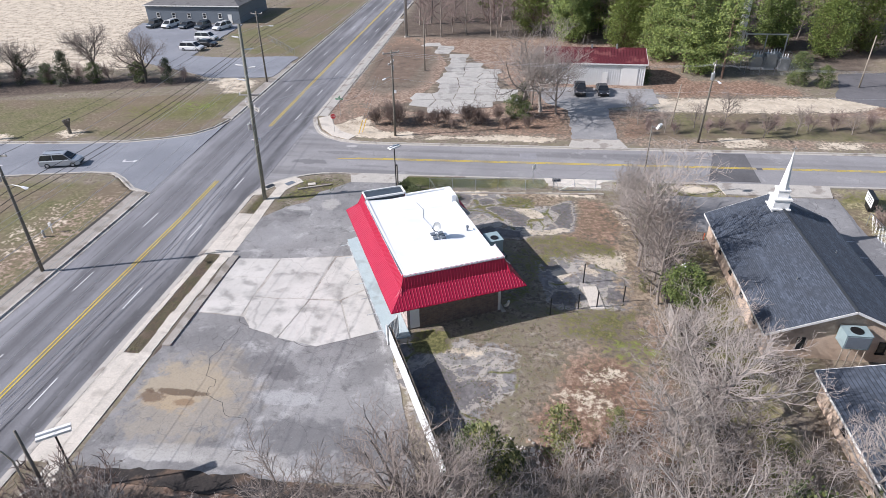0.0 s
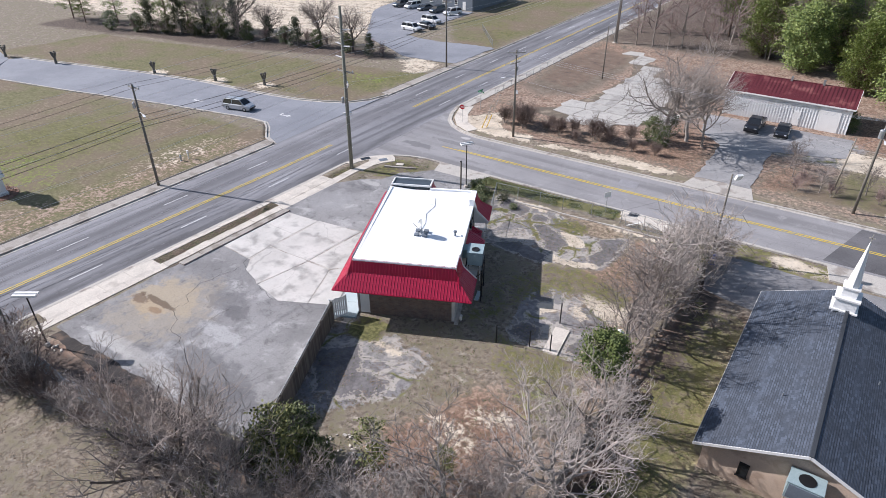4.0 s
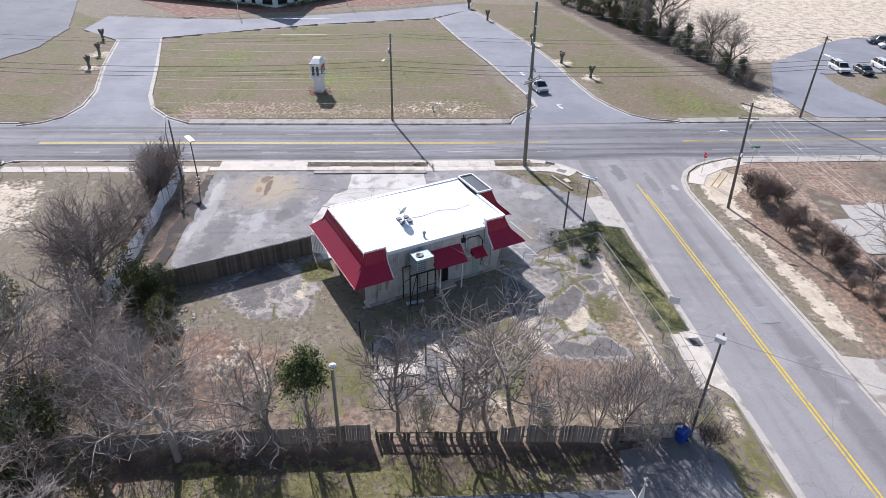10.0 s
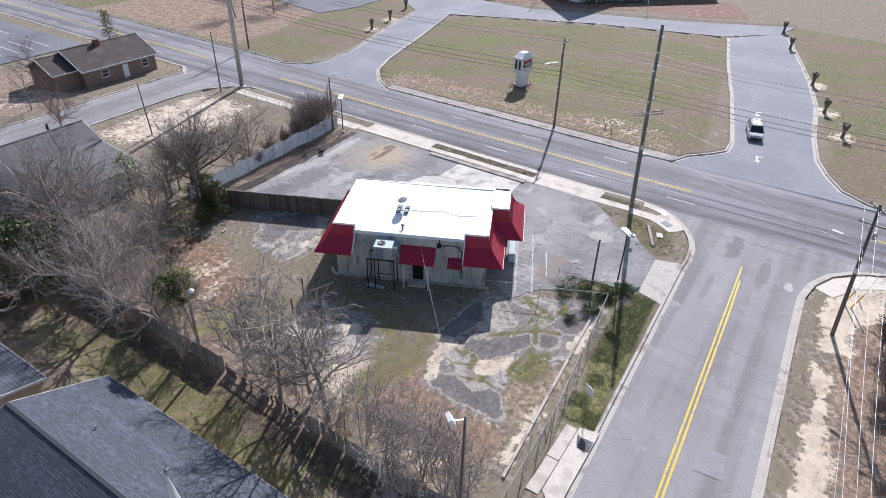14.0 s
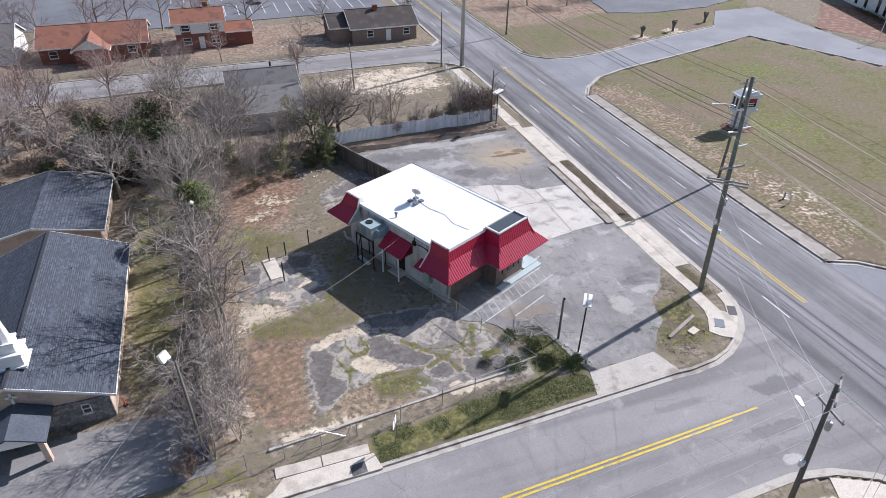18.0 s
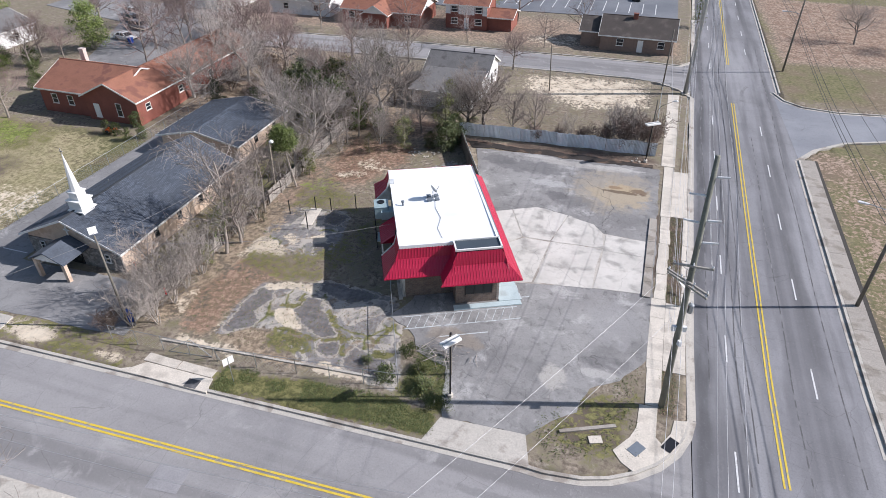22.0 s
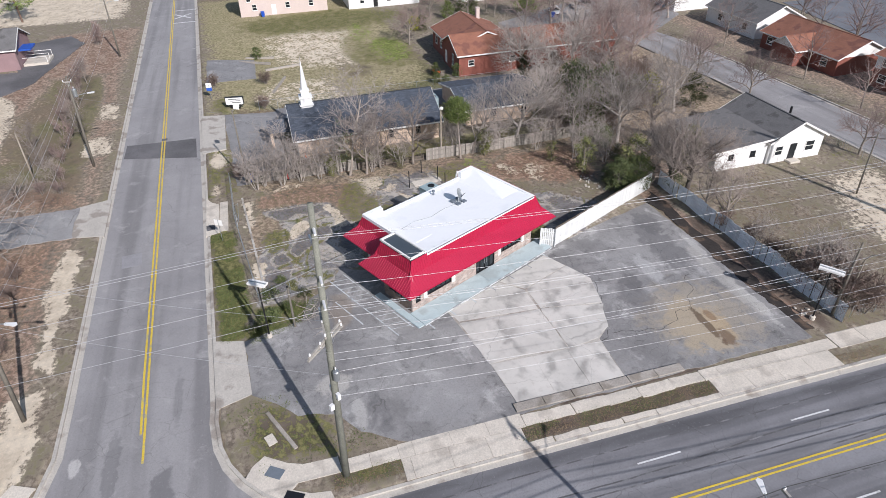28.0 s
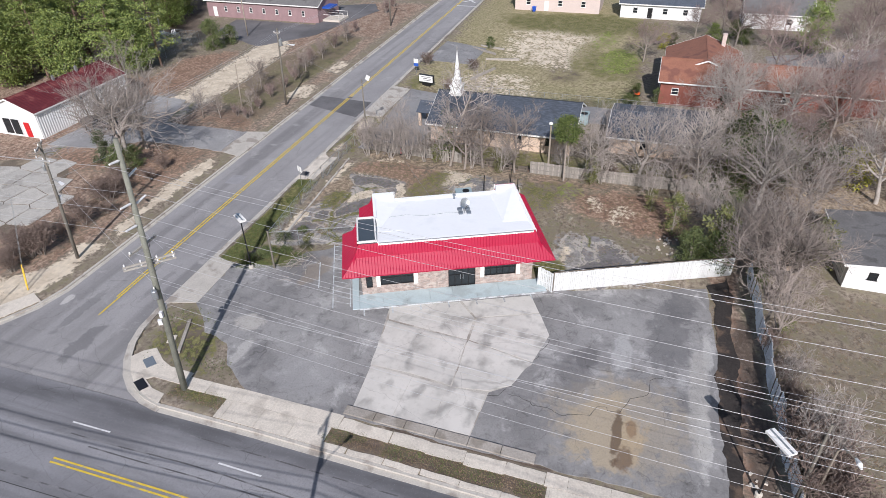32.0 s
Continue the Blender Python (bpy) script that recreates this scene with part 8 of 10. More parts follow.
brown = house("brown_brick_building", "long purple-brown brick building with a grey roof", 68.4, 100.5, 78.0, 128.0, 3.6, 5.8, "y", "purple_brick", "shingle_grey", [(68.4, 104 + 3.2 * i, 1.3, 180, 0.7, 1.1) for i in range(7)], [(68.4, 126, 180, "trim")], category="building")
part("awning", Shape().box(70.5, 98.6, 2.6, 74.0, 100.5, 2.9), "sign_blue", brown, "blue entrance awning")
part("ramp", Shape().box(70.0, 96.5, 0, 74.5, 100.4, 0.5), "concrete", brown)
for x in (70.2, 72.2, 74.3):
    part("ramp_rail", Shape().beam((x, 96.6, 0.5), (x, 96.6, 1.5), 0.07).beam((x, 96.6, 1.45), (x, 100.3, 1.45), 0.06), "trim", brown)
house("slate_warehouse", "slate grey sided building with a dark hipped roof", -93, 152, -69, 170, 4.2, 7.0, "x", "siding_grey", "shingle_grey", [(-90 + 4 * i, 152, 1.2, -90, 0.9, 1.2) for i in range(5)], [(-71.5, 152, -90, "trim")], hip=7.0, category="building")

# metal building with a faded red roof
mb = thing("metal_building", pose(0, 0, 0), "white corrugated metal building with a faded red roof", "building")
gable_box(mb, 4.2, 108.5, 20.8, 116.6, 3.7, 5.2, "x", "siding_white", "metal_red_roof", 0.3)
for i in range(44):
    x = 4.4 + i * 0.38
    part("wall_rib", Shape().box(x - 0.03, 108.44, 0, x + 0.03, 108.5, 3.65), "siding_white", mb)
for i in range(34):
    x = 4.1 + i * 0.5
    part("roof_rib", Shape().beam((x, 108.2, 3.72), (x, 112.5, 5.36), 0.05, 0.06), "metal_red_roof", mb)
part("roller_door", Shape().box(17.0, 108.4, 0, 19.6, 108.45, 2.9), "trim", mb, "white roller door")
door(mb, 0.95, 2.05, on_wall(14.2, 108.45, 0.1, -90), "trim")
part("vent", Shape().box(11.8, 112.2, 5.2, 12.1, 112.5, 5.9).box(16.0, 112.2, 5.2, 16.3, 112.5, 6.0), "galv", mb)
part("storefront", Shape().box(4.12, 111.8, 0.3, 4.18, 114.6, 2.4), "glass", mb)
for y in (111.7, 113.2, 114.65):
    part("mullion", Shape().box(4.06, y - 0.04, 0.2, 4.12, y + 0.04, 2.5), "trim", mb)
door(mb, 0.9, 2.05, on_wall(4.15, 110.6, 0.1, 180), "sign_red")

# school
school = thing("school_building", pose(0, 0, 0), "white angular school building with a pale blue metal roof", "building")
APEX = Vector((-121.8, 14.5, 0))
for end, out in (((-139, -28), -30), ((-150, 42), 18)):
    e = Vector((*end, 0))
    d = (e - APEX).normalized()
    inn = Vector((d.y, -d.x, 0))
    inn = inn if inn.x < 0 else -inn
    L = (e - APEX).length
    w = part("wall", Shape().prism([tuple(v.xy) for v in ((APEX, e, e + inn * 14, APEX + inn * 14) if d.y < 0 else (e, APEX, APEX + inn * 14, e + inn * 14))][::-1], -0.2, 4.3), "siding_white", school)
    q = [APEX - d * -0.0 - inn * 1.0 + Vector((0, 0, 4.3)), e - inn * 1.0 + Vector((0, 0, 4.3)), e + inn * 12 + Vector((0, 0, 7.4)), APEX + inn * 12 + Vector((0, 0, 7.4))]
    rs_ = Shape().add(q + [v + Vector((0, 0, 0.15)) for v in q], [(0, 1, 2, 3), (7, 6, 5, 4), (0, 4, 5, 1), (1, 5, 6, 2), (2, 6, 7, 3), (3, 7, 4, 0)])
    rf = part("roof_slope", rs_, "metal_blue_roof", school)
    for k in range(int(L / 1.2)):
        p0 = q[0].lerp(q[1], k * 1.2 / L) + Vector((0, 0, 0.17))
        part("roof_rib", Shape().beam(p0, p0 + (q[3] - q[0]), 0.06, 0.06), "metal_blue_roof", rf)
    out_deg = math.degrees(math.atan2(-inn.y, -inn.x))
    for k, (pos, ww) in enumerate(((2.2, 2.8), (6.2, 1.1), (9.2, 1.1), (13.5, 1.1), (16.5, 1.1), (21, 1.1), (24, 1.1), (29, 1.1), (33, 1.1))):
        c = APEX + d * pos
        window(school, ww, 2.7, on_wall(c.x, c.y, 0.6, out_deg), "siding_grey", "glass", 1)
sheet("planting_bed", [(-110, -4), (-115, 9), (-124, 14.6), (-136, -13), (-128, -20)], "mulch", "red-brown mulch bed before the school", 0.03, 0.1, 0.3, "planting bed")
sheet("planting_bed", [(-128.5, 27), (-123.5, 33), (-125, 43), (-131, 54), (-146, 48), (-146, 42)], "mulch", "red-brown mulch bed before the school", 0.03, 0.1, 0.3, "planting bed")
sheet("planting_bed", [(-114.6, 9.5), (-118.5, 10.2), (-121.2, 14.0), (-128, 25.5), (-123.0, 30.5), (-117.5, 20)], "mulch", "dark mulch bed at the school entrance", 0.032, 0.1, 0.3, "planting bed")
hub = Shape()
base_ = [Vector((-122.6 - 8 + 11 * math.cos(a), 12.6 + 11 * math.sin(a), 4.45)) for a in [0.3 + k * math.pi / 2 for k in range(4)]]
hub.add(base_ + [Vector((-130.4, 12.4, 20.0))], [(0, 1, 4), (1, 2, 4), (2, 3, 4), (3, 0, 4), (3, 2, 1, 0)])
part("hub_roof", hub, "metal_blue_roof", school, "steep pale metal roof over the entrance")
part("roof_cross", Shape().box(-130.5, 12.3, 19.9, -130.3, 12.5, 23.0).box(-130.5, 11.6, 21.6, -130.3, 13.2, 21.8), "trim", school)
for x, y in ((-113.9, 7.2), (-124.4, 31.9)):
    t = thing("lamp_post", pose(x, y, 0), "slim white lamp post by the school drive", "street lamp", "school lamp posts")
    part("pole", Shape().tube([(0, 0, -0.1), (0, 0, 5.5)], [0.08, 0.06], 8), "trim", t)
    part("lamp_head", Shape().box(-0.15, -0.15, 5.4, 0.5, 0.15, 5.6), "trim", t)
market = thing("strip_store", pose(0, 0, 0), "white store with roller doors and a pale blue roof far off", "building")
gable_box(market, -6, -128, 62, -112, 4.5, 6.5, "x", "siding_white", "metal_blue_roof", 0.5)
for i in range(9):
    part("roller_door", Shape().box(-2 + i * 6.5, -112, 0, 2 + i * 6.5, -111.9, 3.2), "siding_grey", market)

mono = thing("steel_monopole", pose(42.2, 131.3, 0), "tall thick pale steel monopole behind the trees", "pole")
part("shaft", Shape().tube([(0, 0, -0.2), (0, 0, 16), (0, 0, 34)], [0.75, 0.62, 0.45], 14), "trim", mono, smooth=True)
part("base_flange", Shape().lathe([(1.0, 0), (1.0, 0.12), (0.76, 0.14)], 14), "galv", mono)
# substation behind the pines
sub = thing("substation", pose(44.5, 120.5, 0), "small electrical substation with grey steel gantry", "substation")
for i, (x, y, w, d, h) in enumerate(((-2.2, 0, 1.6, 1.4, 2.4), (0.2, 0.3, 1.8, 1.6, 2.8), (2.6, -0.2, 1.5, 1.4, 2.2), (-0.8, 2.6, 1.4, 1.2, 2.0), (2.0, 2.6, 1.6, 1.2, 2.4))):
    tr = part("transformer_tank", Shape().box(x - w / 2, y - d / 2, 0, x + w / 2, y + d / 2, h).box(x - w / 2 - 0.25, y - d / 3, 0.4, x + w / 2 + 0.25, y + d / 3, h * 0.8), "galv", sub)
    for k in (-1, 0, 1):
        part("bushing", Shape().lathe([(0.06, 0), (0.1, 0.15), (0.06, 0.3), (0.1, 0.45), (0.03, 0.7)], 8, 0, (x + k * w * 0.3, y, h)), "porcelain", tr)
for x in (-3.6, 0, 3.6):
    part("gantry_post", Shape().beam((x, 3.6, 0), (x, 3.6, 5.5), 0.18), "galv", sub)
part("gantry_beam", Shape().beam((-3.8, 3.6, 5.4), (3.8, 3.6, 5.4), 0.22), "galv", sub)
chain_fence([(39.5, 116.6), (49.5, 116.6), (49.5, 125), (39.5, 125), (39.5, 116.6)], 2.2, "chain-link fence round the substation")

# ---- trees, shrubs, weeds ----
def grow(shapes, r, p, d, length, rad, level, plan, keep):
    """One branch and all that grows from it. plan: per level (children, length share, spread, segments, sides)."""
    kids, share, spread, segs, sides = plan[level]
    pts, rads, dirs = [p.copy()], [rad], [d.copy()]
    least = 0.014 if level < 3 else 0.0105
    wobble = 0.10 + 0.045 * level
    for i in range(segs):
        d = (d + Vector((r.gauss(0, wobble), r.gauss(0, wobble), r.gauss(0, wobble) + 0.06 * level))).normalized()
        p = p + d * (length / segs)
        pts.append(p.copy())
        rads.append(max(rad * (1 - 0.62 * (i + 1) / segs), least * 0.75))
        dirs.append(d.copy())
    shapes[0 if level < keep else 1].tube(pts, rads, sides, caps=False)
    if level + 1 >= len(plan):
        return
    lo = (0.38 if plan is BIG else 0.25) if level == 0 else 0.2
    for k in range(kids):
        q = lo + (1 - lo) * (k + r.random()) / kids
        i = min(int(q * segs), segs - 1)
        f = q * segs - i
        base, rr = pts[i].lerp(pts[i + 1], f), rads[i] + (rads[i + 1] - rads[i]) * f
        out = dirs[i + 1].orthogonal()
        out.rotate(Matrix.Rotation(k * 2.4 + r.uniform(-0.5, 0.5), 3, dirs[i + 1]))
        nd = (dirs[i + 1] * math.cos(spread) + out * math.sin(spread) * r.uniform(0.75, 1.2)).normalized()
        grow(shapes, r, base, nd, length * share * r.uniform(0.7, 1.15) * (1.2 - 0.45 * q), max(min(rr * 0.68, rad * 0.6), least), level + 1, plan, keep)


def leaf_cards(s, r, centre, size, count, leaf, flat=0.7, fat=1.0):
    """A clump of small bent leaves."""
    for _ in range(count):
        v = Vector((r.gauss(0, 1), r.gauss(0, 1), r.gauss(0, flat)))
        p = centre + v * size * 0.5
        a = Vector((r.gauss(0, 1), r.gauss(0, 1), r.gauss(0, 0.6))).normalized()
        b = a.orthogonal().normalized() * leaf * fat * r.uniform(0.3, 0.5)
        a = a * leaf * r.uniform(0.7, 1.3)
        n = len(s.v)
        s.v += [tuple(p), tuple(p + a * 0.5 + b), tuple(p + a), tuple(p + a * 0.5 - b)]
        s.f.append((n, n + 1, n + 2, n + 3))
        s.mi.append(0)


# per level: children, their length as a share of this branch, their angle, segments, sides
BIG = [(9, 0.95, 0.76, 6, 8), (8, 0.6, 0.72, 6, 5), (7, 0.56, 0.75, 4, 3), (3, 0.62, 0.8, 3, 3), (0, 0, 0, 2, 3)]
MID = [(11, 0.56, 0.72, 6, 7), (8, 0.56, 0.75, 4, 4), (7, 0.55, 0.8, 2, 3), (0, 0, 0, 1, 3)]
THIN = [(9, 0.42, 0.5, 5, 5), (6, 0.55, 0.65, 2, 3), (2, 0.6, 0.7, 1, 3), (0, 0, 0, 1, 3)]


def bare_tree(seed, h, rad, plan, label, bark="bark", twig="twig", stems=1, name="bare_tree", category="tree", ivy=0):
    r = random.Random(seed)
    sh, stem_shapes = [None, Shape()], []
    for k in range(stems):
        sh[0] = Shape()
        stem_shapes.append(sh[0])
        a = k * 2.1 + r.random()
        lean = 0.0 if stems == 1 else r.uniform(0.12, 0.4)
        d = Vector((math.cos(a) * lean + r.gauss(0, 0.04), math.sin(a) * lean + r.gauss(0, 0.04), 1)).normalized()
        grow(sh, r, Vector((math.cos(a), math.sin(a), 0)) * (0.12 * (stems > 1)) + Vector((0, 0, -0.25)), d, h * (0.60 if plan is BIG else 0.85) * r.uniform(0.8, 1.05), rad, 0, plan, 2 if plan is BIG else 1)
    t = thing(name, pose(0, 0, 0), label, category, name + "s")
    for s in stem_shapes:
        part("stem" if stems > 1 else "trunk", s, bark, t, smooth=True)
    part("crown", sh[1], twig, t)
    if ivy:
        s = Shape()
        for _ in range(ivy):
            q = r.random()
            leaf_cards(s, r, Vector((r.gauss(0, 0.25), r.gauss(0, 0.25), h * (0.1 + 0.55 * q))), 0.5, 14, 0.13)
        part("ivy", s, "leaf_holly", t, "green ivy on the trunk")
    return t


def leafy(seed, h, wide, label, leaf_m, name, clumps=60, per=45, leaf=0.16, low=0.15, bark="bark", category="shrub", shape="round", trunk=0.1, limbs=True):
    """Trunk with limbs and a crown of many small leaves in uneven clumps."""
    r = random.Random(seed)
    t = thing(name, pose(0, 0, 0), label, category, name + "s")
    wood, s = Shape(), Shape()
    wood.tube([(0, 0, -0.2), (0.05, 0.03, h * 0.45), (0.0, 0.06, h * 0.9)], [trunk, trunk * 0.7, trunk * 0.2], 7)
    for k in range(clumps):
        q = low + (1 - low) * (k + r.random()) / clumps
        w = wide * (math.sqrt(max(0.04, 1 - (2 * (q - low) / (1 - low) - 0.9) ** 2 / 1.25)) if shape == "round" else (1.05 - q) * 1.1)
        a, u = r.uniform(0, 6.283), math.sqrt(r.random())
        c = Vector((math.cos(a) * w * u, math.sin(a) * w * u, h * q))
        if k % 2 == 0 and limbs:
            wood.tube([(0, 0, max(0.1, c.z - w * 0.5)), c], [trunk * 0.35, 0.01], 4, caps=False)
        leaf_cards(s, r, c, wide * r.uniform(0.2, 0.42), per, leaf)
    part("trunk", wood, bark, t)
    part("crown", s, leaf_m, t)
    return t


def pine(seed, h, label):
    r = random.Random(seed)
    t = thing("pine_tree", pose(0, 0, 0), label, "tree", "pine trees")
    wood, s = Shape(), Shape()
    wood.tube([(0, 0, -0.3), (0.1, 0.1, h * 0.5), (0, 0.1, h)], [0.24, 0.17, 0.04], 8)
    for k in range(50):
        q = 0.16 + 0.82 * (k + r.random()) / 50
        a = k * 2.4
        L = h * 0.27 * (1.15 - q) ** 0.6 * r.uniform(0.6, 1.2)
        b = Vector((0, 0.08, h * q))
        e = b + Vector((math.cos(a) * L, math.sin(a) * L, L * r.uniform(-0.05, 0.35)))
        wood.tube([b, e], [0.06, 0.015], 4, caps=False)
        for f in (0.5, 0.95):
            for _ in range(2):
                leaf_cards(s, r, b.lerp(e, f) + Vector((r.gauss(0, .35), r.gauss(0, .35), r.gauss(0, .25))), 0.75, 26, 0.44, 0.5, 0.42)
    part("trunk", wood, "bark_pine", t)
    part("crown", s, "leaf_pine", t)
    return t


def stand(proto, spots, first=True):
    """Sets the prototype at the first spot and copies at the rest: (x, y, size, turn)."""
    for i, (x, y, k, a) in enumerate(spots):
        m = pose(x, y, gh(x, y), 0, 0, a)
        if i == 0:
            proto.matrix_basis = m @ Matrix.Scale(k, 4)
        else:
            sc = Vector((k, k, k * (0.94 + 0.12 * ((i * 7) % 5) / 5)))
            o = copy_thing(proto, m)
            o.scale = sc


rt = random.Random(21)
jit = lambda: rt.uniform(0, 360)
T1 = bare_tree(1, 11.5, 0.26, BIG, "large bare pale-barked tree behind the fence", "bark_pale", "twig")
stand(T1, [(14.4, 31.6, 1.0, 20), (9.6, 19.6, 1.05, 130), (15.8, 7.2, 1.0, 250), (3.2, 93.8, 1.1, 40), (34.5, 13.6, 1.0, 300), (58, -20, 1.0, 200), (21.5, 25.5, 0.85, 100), (40.5, 19.5, 0.95, 260)])
T2 = bare_tree(2, 12.5, 0.24, BIG, "tall bare tree with grey branching crown", "bark", "twig")
stand(T2, [(13.4, 37.8, 0.82, 0), (10.0, 14.2, 0.95, 200), (0.2, 92.4, 1.3, 30), (-1.2, 18.4, 0.78, 140), (-59.9, -38, 0.75, 0), (48, -3, 1.0, 60), (36.0, 20.5, 0.95, 210), (44.5, 8.5, 1.0, 300)])
T3 = bare_tree(3, 11.0, 0.22, BIG, "bare tree with reddish brown twigs", "bark", "twig_red")
stand(T3, [(30.0, 9.5, 1.05, 200), (38.5, 6.0, 1.1, 120), (14.6, -4.0, 0.8, 20), (-3.2, -5.8, 0.7, 220), (60, 3, 1.1, 20), (-68.6, -35.4, 0.8, 50), (-81, -41, 0.9, 110), (66, -14, 1.2, 210), (78, -4, 1.1, 280), (17.5, 15.5, 0.9, 144), (33.5, 3.5, 1.0, 77), (49.0, -8.6, 1.05, 10), (41.0, -1.5, 0.95, 200), (57.0, -3.0, 1.0, 130), (24.0, -2.0, 0.9, 260), (61.5, 33.5, 0.8, 40)])
M["bark_dark"] = mat("dark_bark", (0.11, 0.092, 0.08), 0.95, vary=0.25, scale=1.5, fine=14, bump=0.5)
T10 = bare_tree(10, 12.0, 0.32, BIG, "broad dark-trunked bare tree at the edge of the sandy yard", "bark_dark", "twig_dark")
stand(T10, [(-102.7, 104.6, 1.05, 0), (-77.0, 104.7, 0.95, 80), (-66.8, 103.6, 0.85, 160), (-110, 100.5, 1.0, 240), (-89.5, 101.5, 0.75, 300), (-4.7, 19.4, 0.95, 40), (-2.9, 20.2, 0.8, 150)])
stand(copy_thing(T3, pose(0, 0, 0)), [(73, 18, 0.85, 10), (76.5, 12.5, 0.8, 100), (80.5, 20, 0.8, 190), (71.5, 12.5, 0.65, 280), (77, 25, 0.6, 40)])
T4 = bare_tree(4, 8.0, 0.13, MID, "slim bare tree on rough ground", "bark", "twig_dark")
stand(T4, [(-2.8, 17.8, 0.9, 0), (-8.6, 20.2, 0.95, 200), (-11.6, 19.8, 1.0, 310), (13.2, 49.6, 1.3, 40), (12.9, 45.6, 1.2, 120), (12.0, 51.6, 1.25, 260), (5.6, 92.8, 1.4, 160), (2.0, 97.0, 1.3, 240), (33.5, 85.6, 0.55, 300), (14.0, 27.0, 1.0, 10), (7.6, 16.4, 0.95, 77), (12.2, 23.0, 1.1, 150), (3.2, 22.2, 0.8, 250), (-95, 98, 1.2, 10), (57, 88.5, 0.6, 10), (46, 88.0, 0.55, 90), (16.6, 92, 0.6, 200), (11.6, 27.5, 0.9, 200), (16.8, 24.5, 1.0, 20), (20.5, 86.4, 0.5, 20), (25.0, 88.6, 0.6, 100), (38.5, 87.4, 0.6, 190), (29.5, 90.5, 0.7, 280), (17.2, 89.5, 0.55, 60)])
T5 = bare_tree(5, 7.5, 0.12, MID, "bare tree with ivy on its trunk by the fence", "bark", "twig", ivy=12)
stand(T5, [(12.4, 53.6, 1.45, 0), (14.0, 60.2, 0.9, 100), (10.9, 25.2, 1.15, 220), (18.5, 20.0, 1.3, 20), (25.8, 21.0, 1.2, 80), (-100, 97, 1.3, 0)])
T6 = bare_tree(6, 5.2, 0.05, THIN, "clump of thin bare saplings along the fence", "bark_pale", "twig", stems=5, name="sapling_clump", category="saplings")
stand(T6, [(13.4, 54.6, 1.0, 0), (12.8, 57.0, 1.05, 40), (12.9, 59.2, 1.0, 80), (12.5, 61.4, 1.1, 120), (12.9, 63.4, 1.05, 160), (13.6, 65.2, 0.9, 220), (12.7, 47.2, 0.9, 250), (14.1, 39.8, 0.9, 10), (13.0, 35.6, 0.9, 60), (11.9, 64.2, 0.8, 300), (12.4, 50.8, 0.8, 222), (-20.8, 18.6, 1.0, 100), (-22.8, 18.6, 1.05, 200), (-24.0, 18.9, 1.0, 300), (-15.4, 18.9, 0.7, 33), (5.0, 24.0, 0.9, 10), (8.0, 24.6, 0.95, 99), (7.0, 27.0, 0.8, 190), (1.0, 20.5, 0.9, 50), (11.4, 30.0, 0.85, 80), (15.2, 62.0, 0.8, 183)])
T7 = bare_tree(7, 3.0, 0.035, THIN, "dense brown leafless brush", "bark", "twig_brown", stems=10, name="brush", category="shrub")
rh = random.Random(5)
stand(T7, [(x + rh.uniform(-0.7, 0.7), y + rh.uniform(-0.6, 0.8), k * rh.uniform(0.6, 1.4), a) for x, y, k, a in ((-21.0, 85.6, 0.8, 0), (-19.0, 85.8, 0.95, 50), (-17.0, 85.6, 0.9, 100), (-14.6, 85.9, 0.85, 150), (-12.0, 86.2, 0.95, 200), (-9.6, 86.0, 0.8, 250), (-7.0, 86.4, 1.0, 300), (-4.6, 86.6, 1.0, 20), (-1.8, 86.6, 1.05, 70), (0.8, 86.8, 0.9, 120), (-20.0, 87.6, 0.7, 10), (-8.0, 88.0, 0.8, 66), (-17.6, 87.4, 0.8, 20), (-15.2, 88.0, 0.75, 110), (-12.6, 87.8, 0.85, 200), (-10.2, 88.2, 0.8, 290), (-5.4, 88.4, 0.85, 140), (-2.8, 88.8, 0.9, 230))] + [
            (-20.2, 18.9, 1.15, 10), (-22.6, 18.9, 1.7, 60), (-24.8, 18.5, 1.8, 110), (-26.2, 17.4, 1.3, 20), (-17.6, 19.4, 0.9, 160), (-14.6, 19.6, 0.8, 210), (-11.8, 20.2, 0.8, 260), 
            (19.0, 18.5, 1.5, 20), (22.5, 16.0, 1.6, 90), (26.0, 17.8, 1.5, 160), (29.5, 14.5, 1.7, 230), (21.0, 11.5, 1.5, 300), (25.0, 9.0, 1.6, 10), (30.0, 19.5, 1.4, 80), (33.0, 10.0, 1.6, 150), (17.0, 12.0, 1.4, 220), (13.5, 18.5, 1.2, 290), (28.0, 5.0, 1.6, 45), (36.0, 16.0, 1.5, 115),
            (15.0, 66.0, 0.8, 10), (14.7, 34.6, 0.8, 10), (38, 61.8, 0.8, 10), (48, 68.8, 0.9, 90), (49, 60.8, 0.8, 50)])
T9 = bare_tree(9, 3.0, 0.04, THIN, "brown leafless brush at a distance from the road", "bark", "twig_red", stems=4, name="thin_brush", category="shrub")
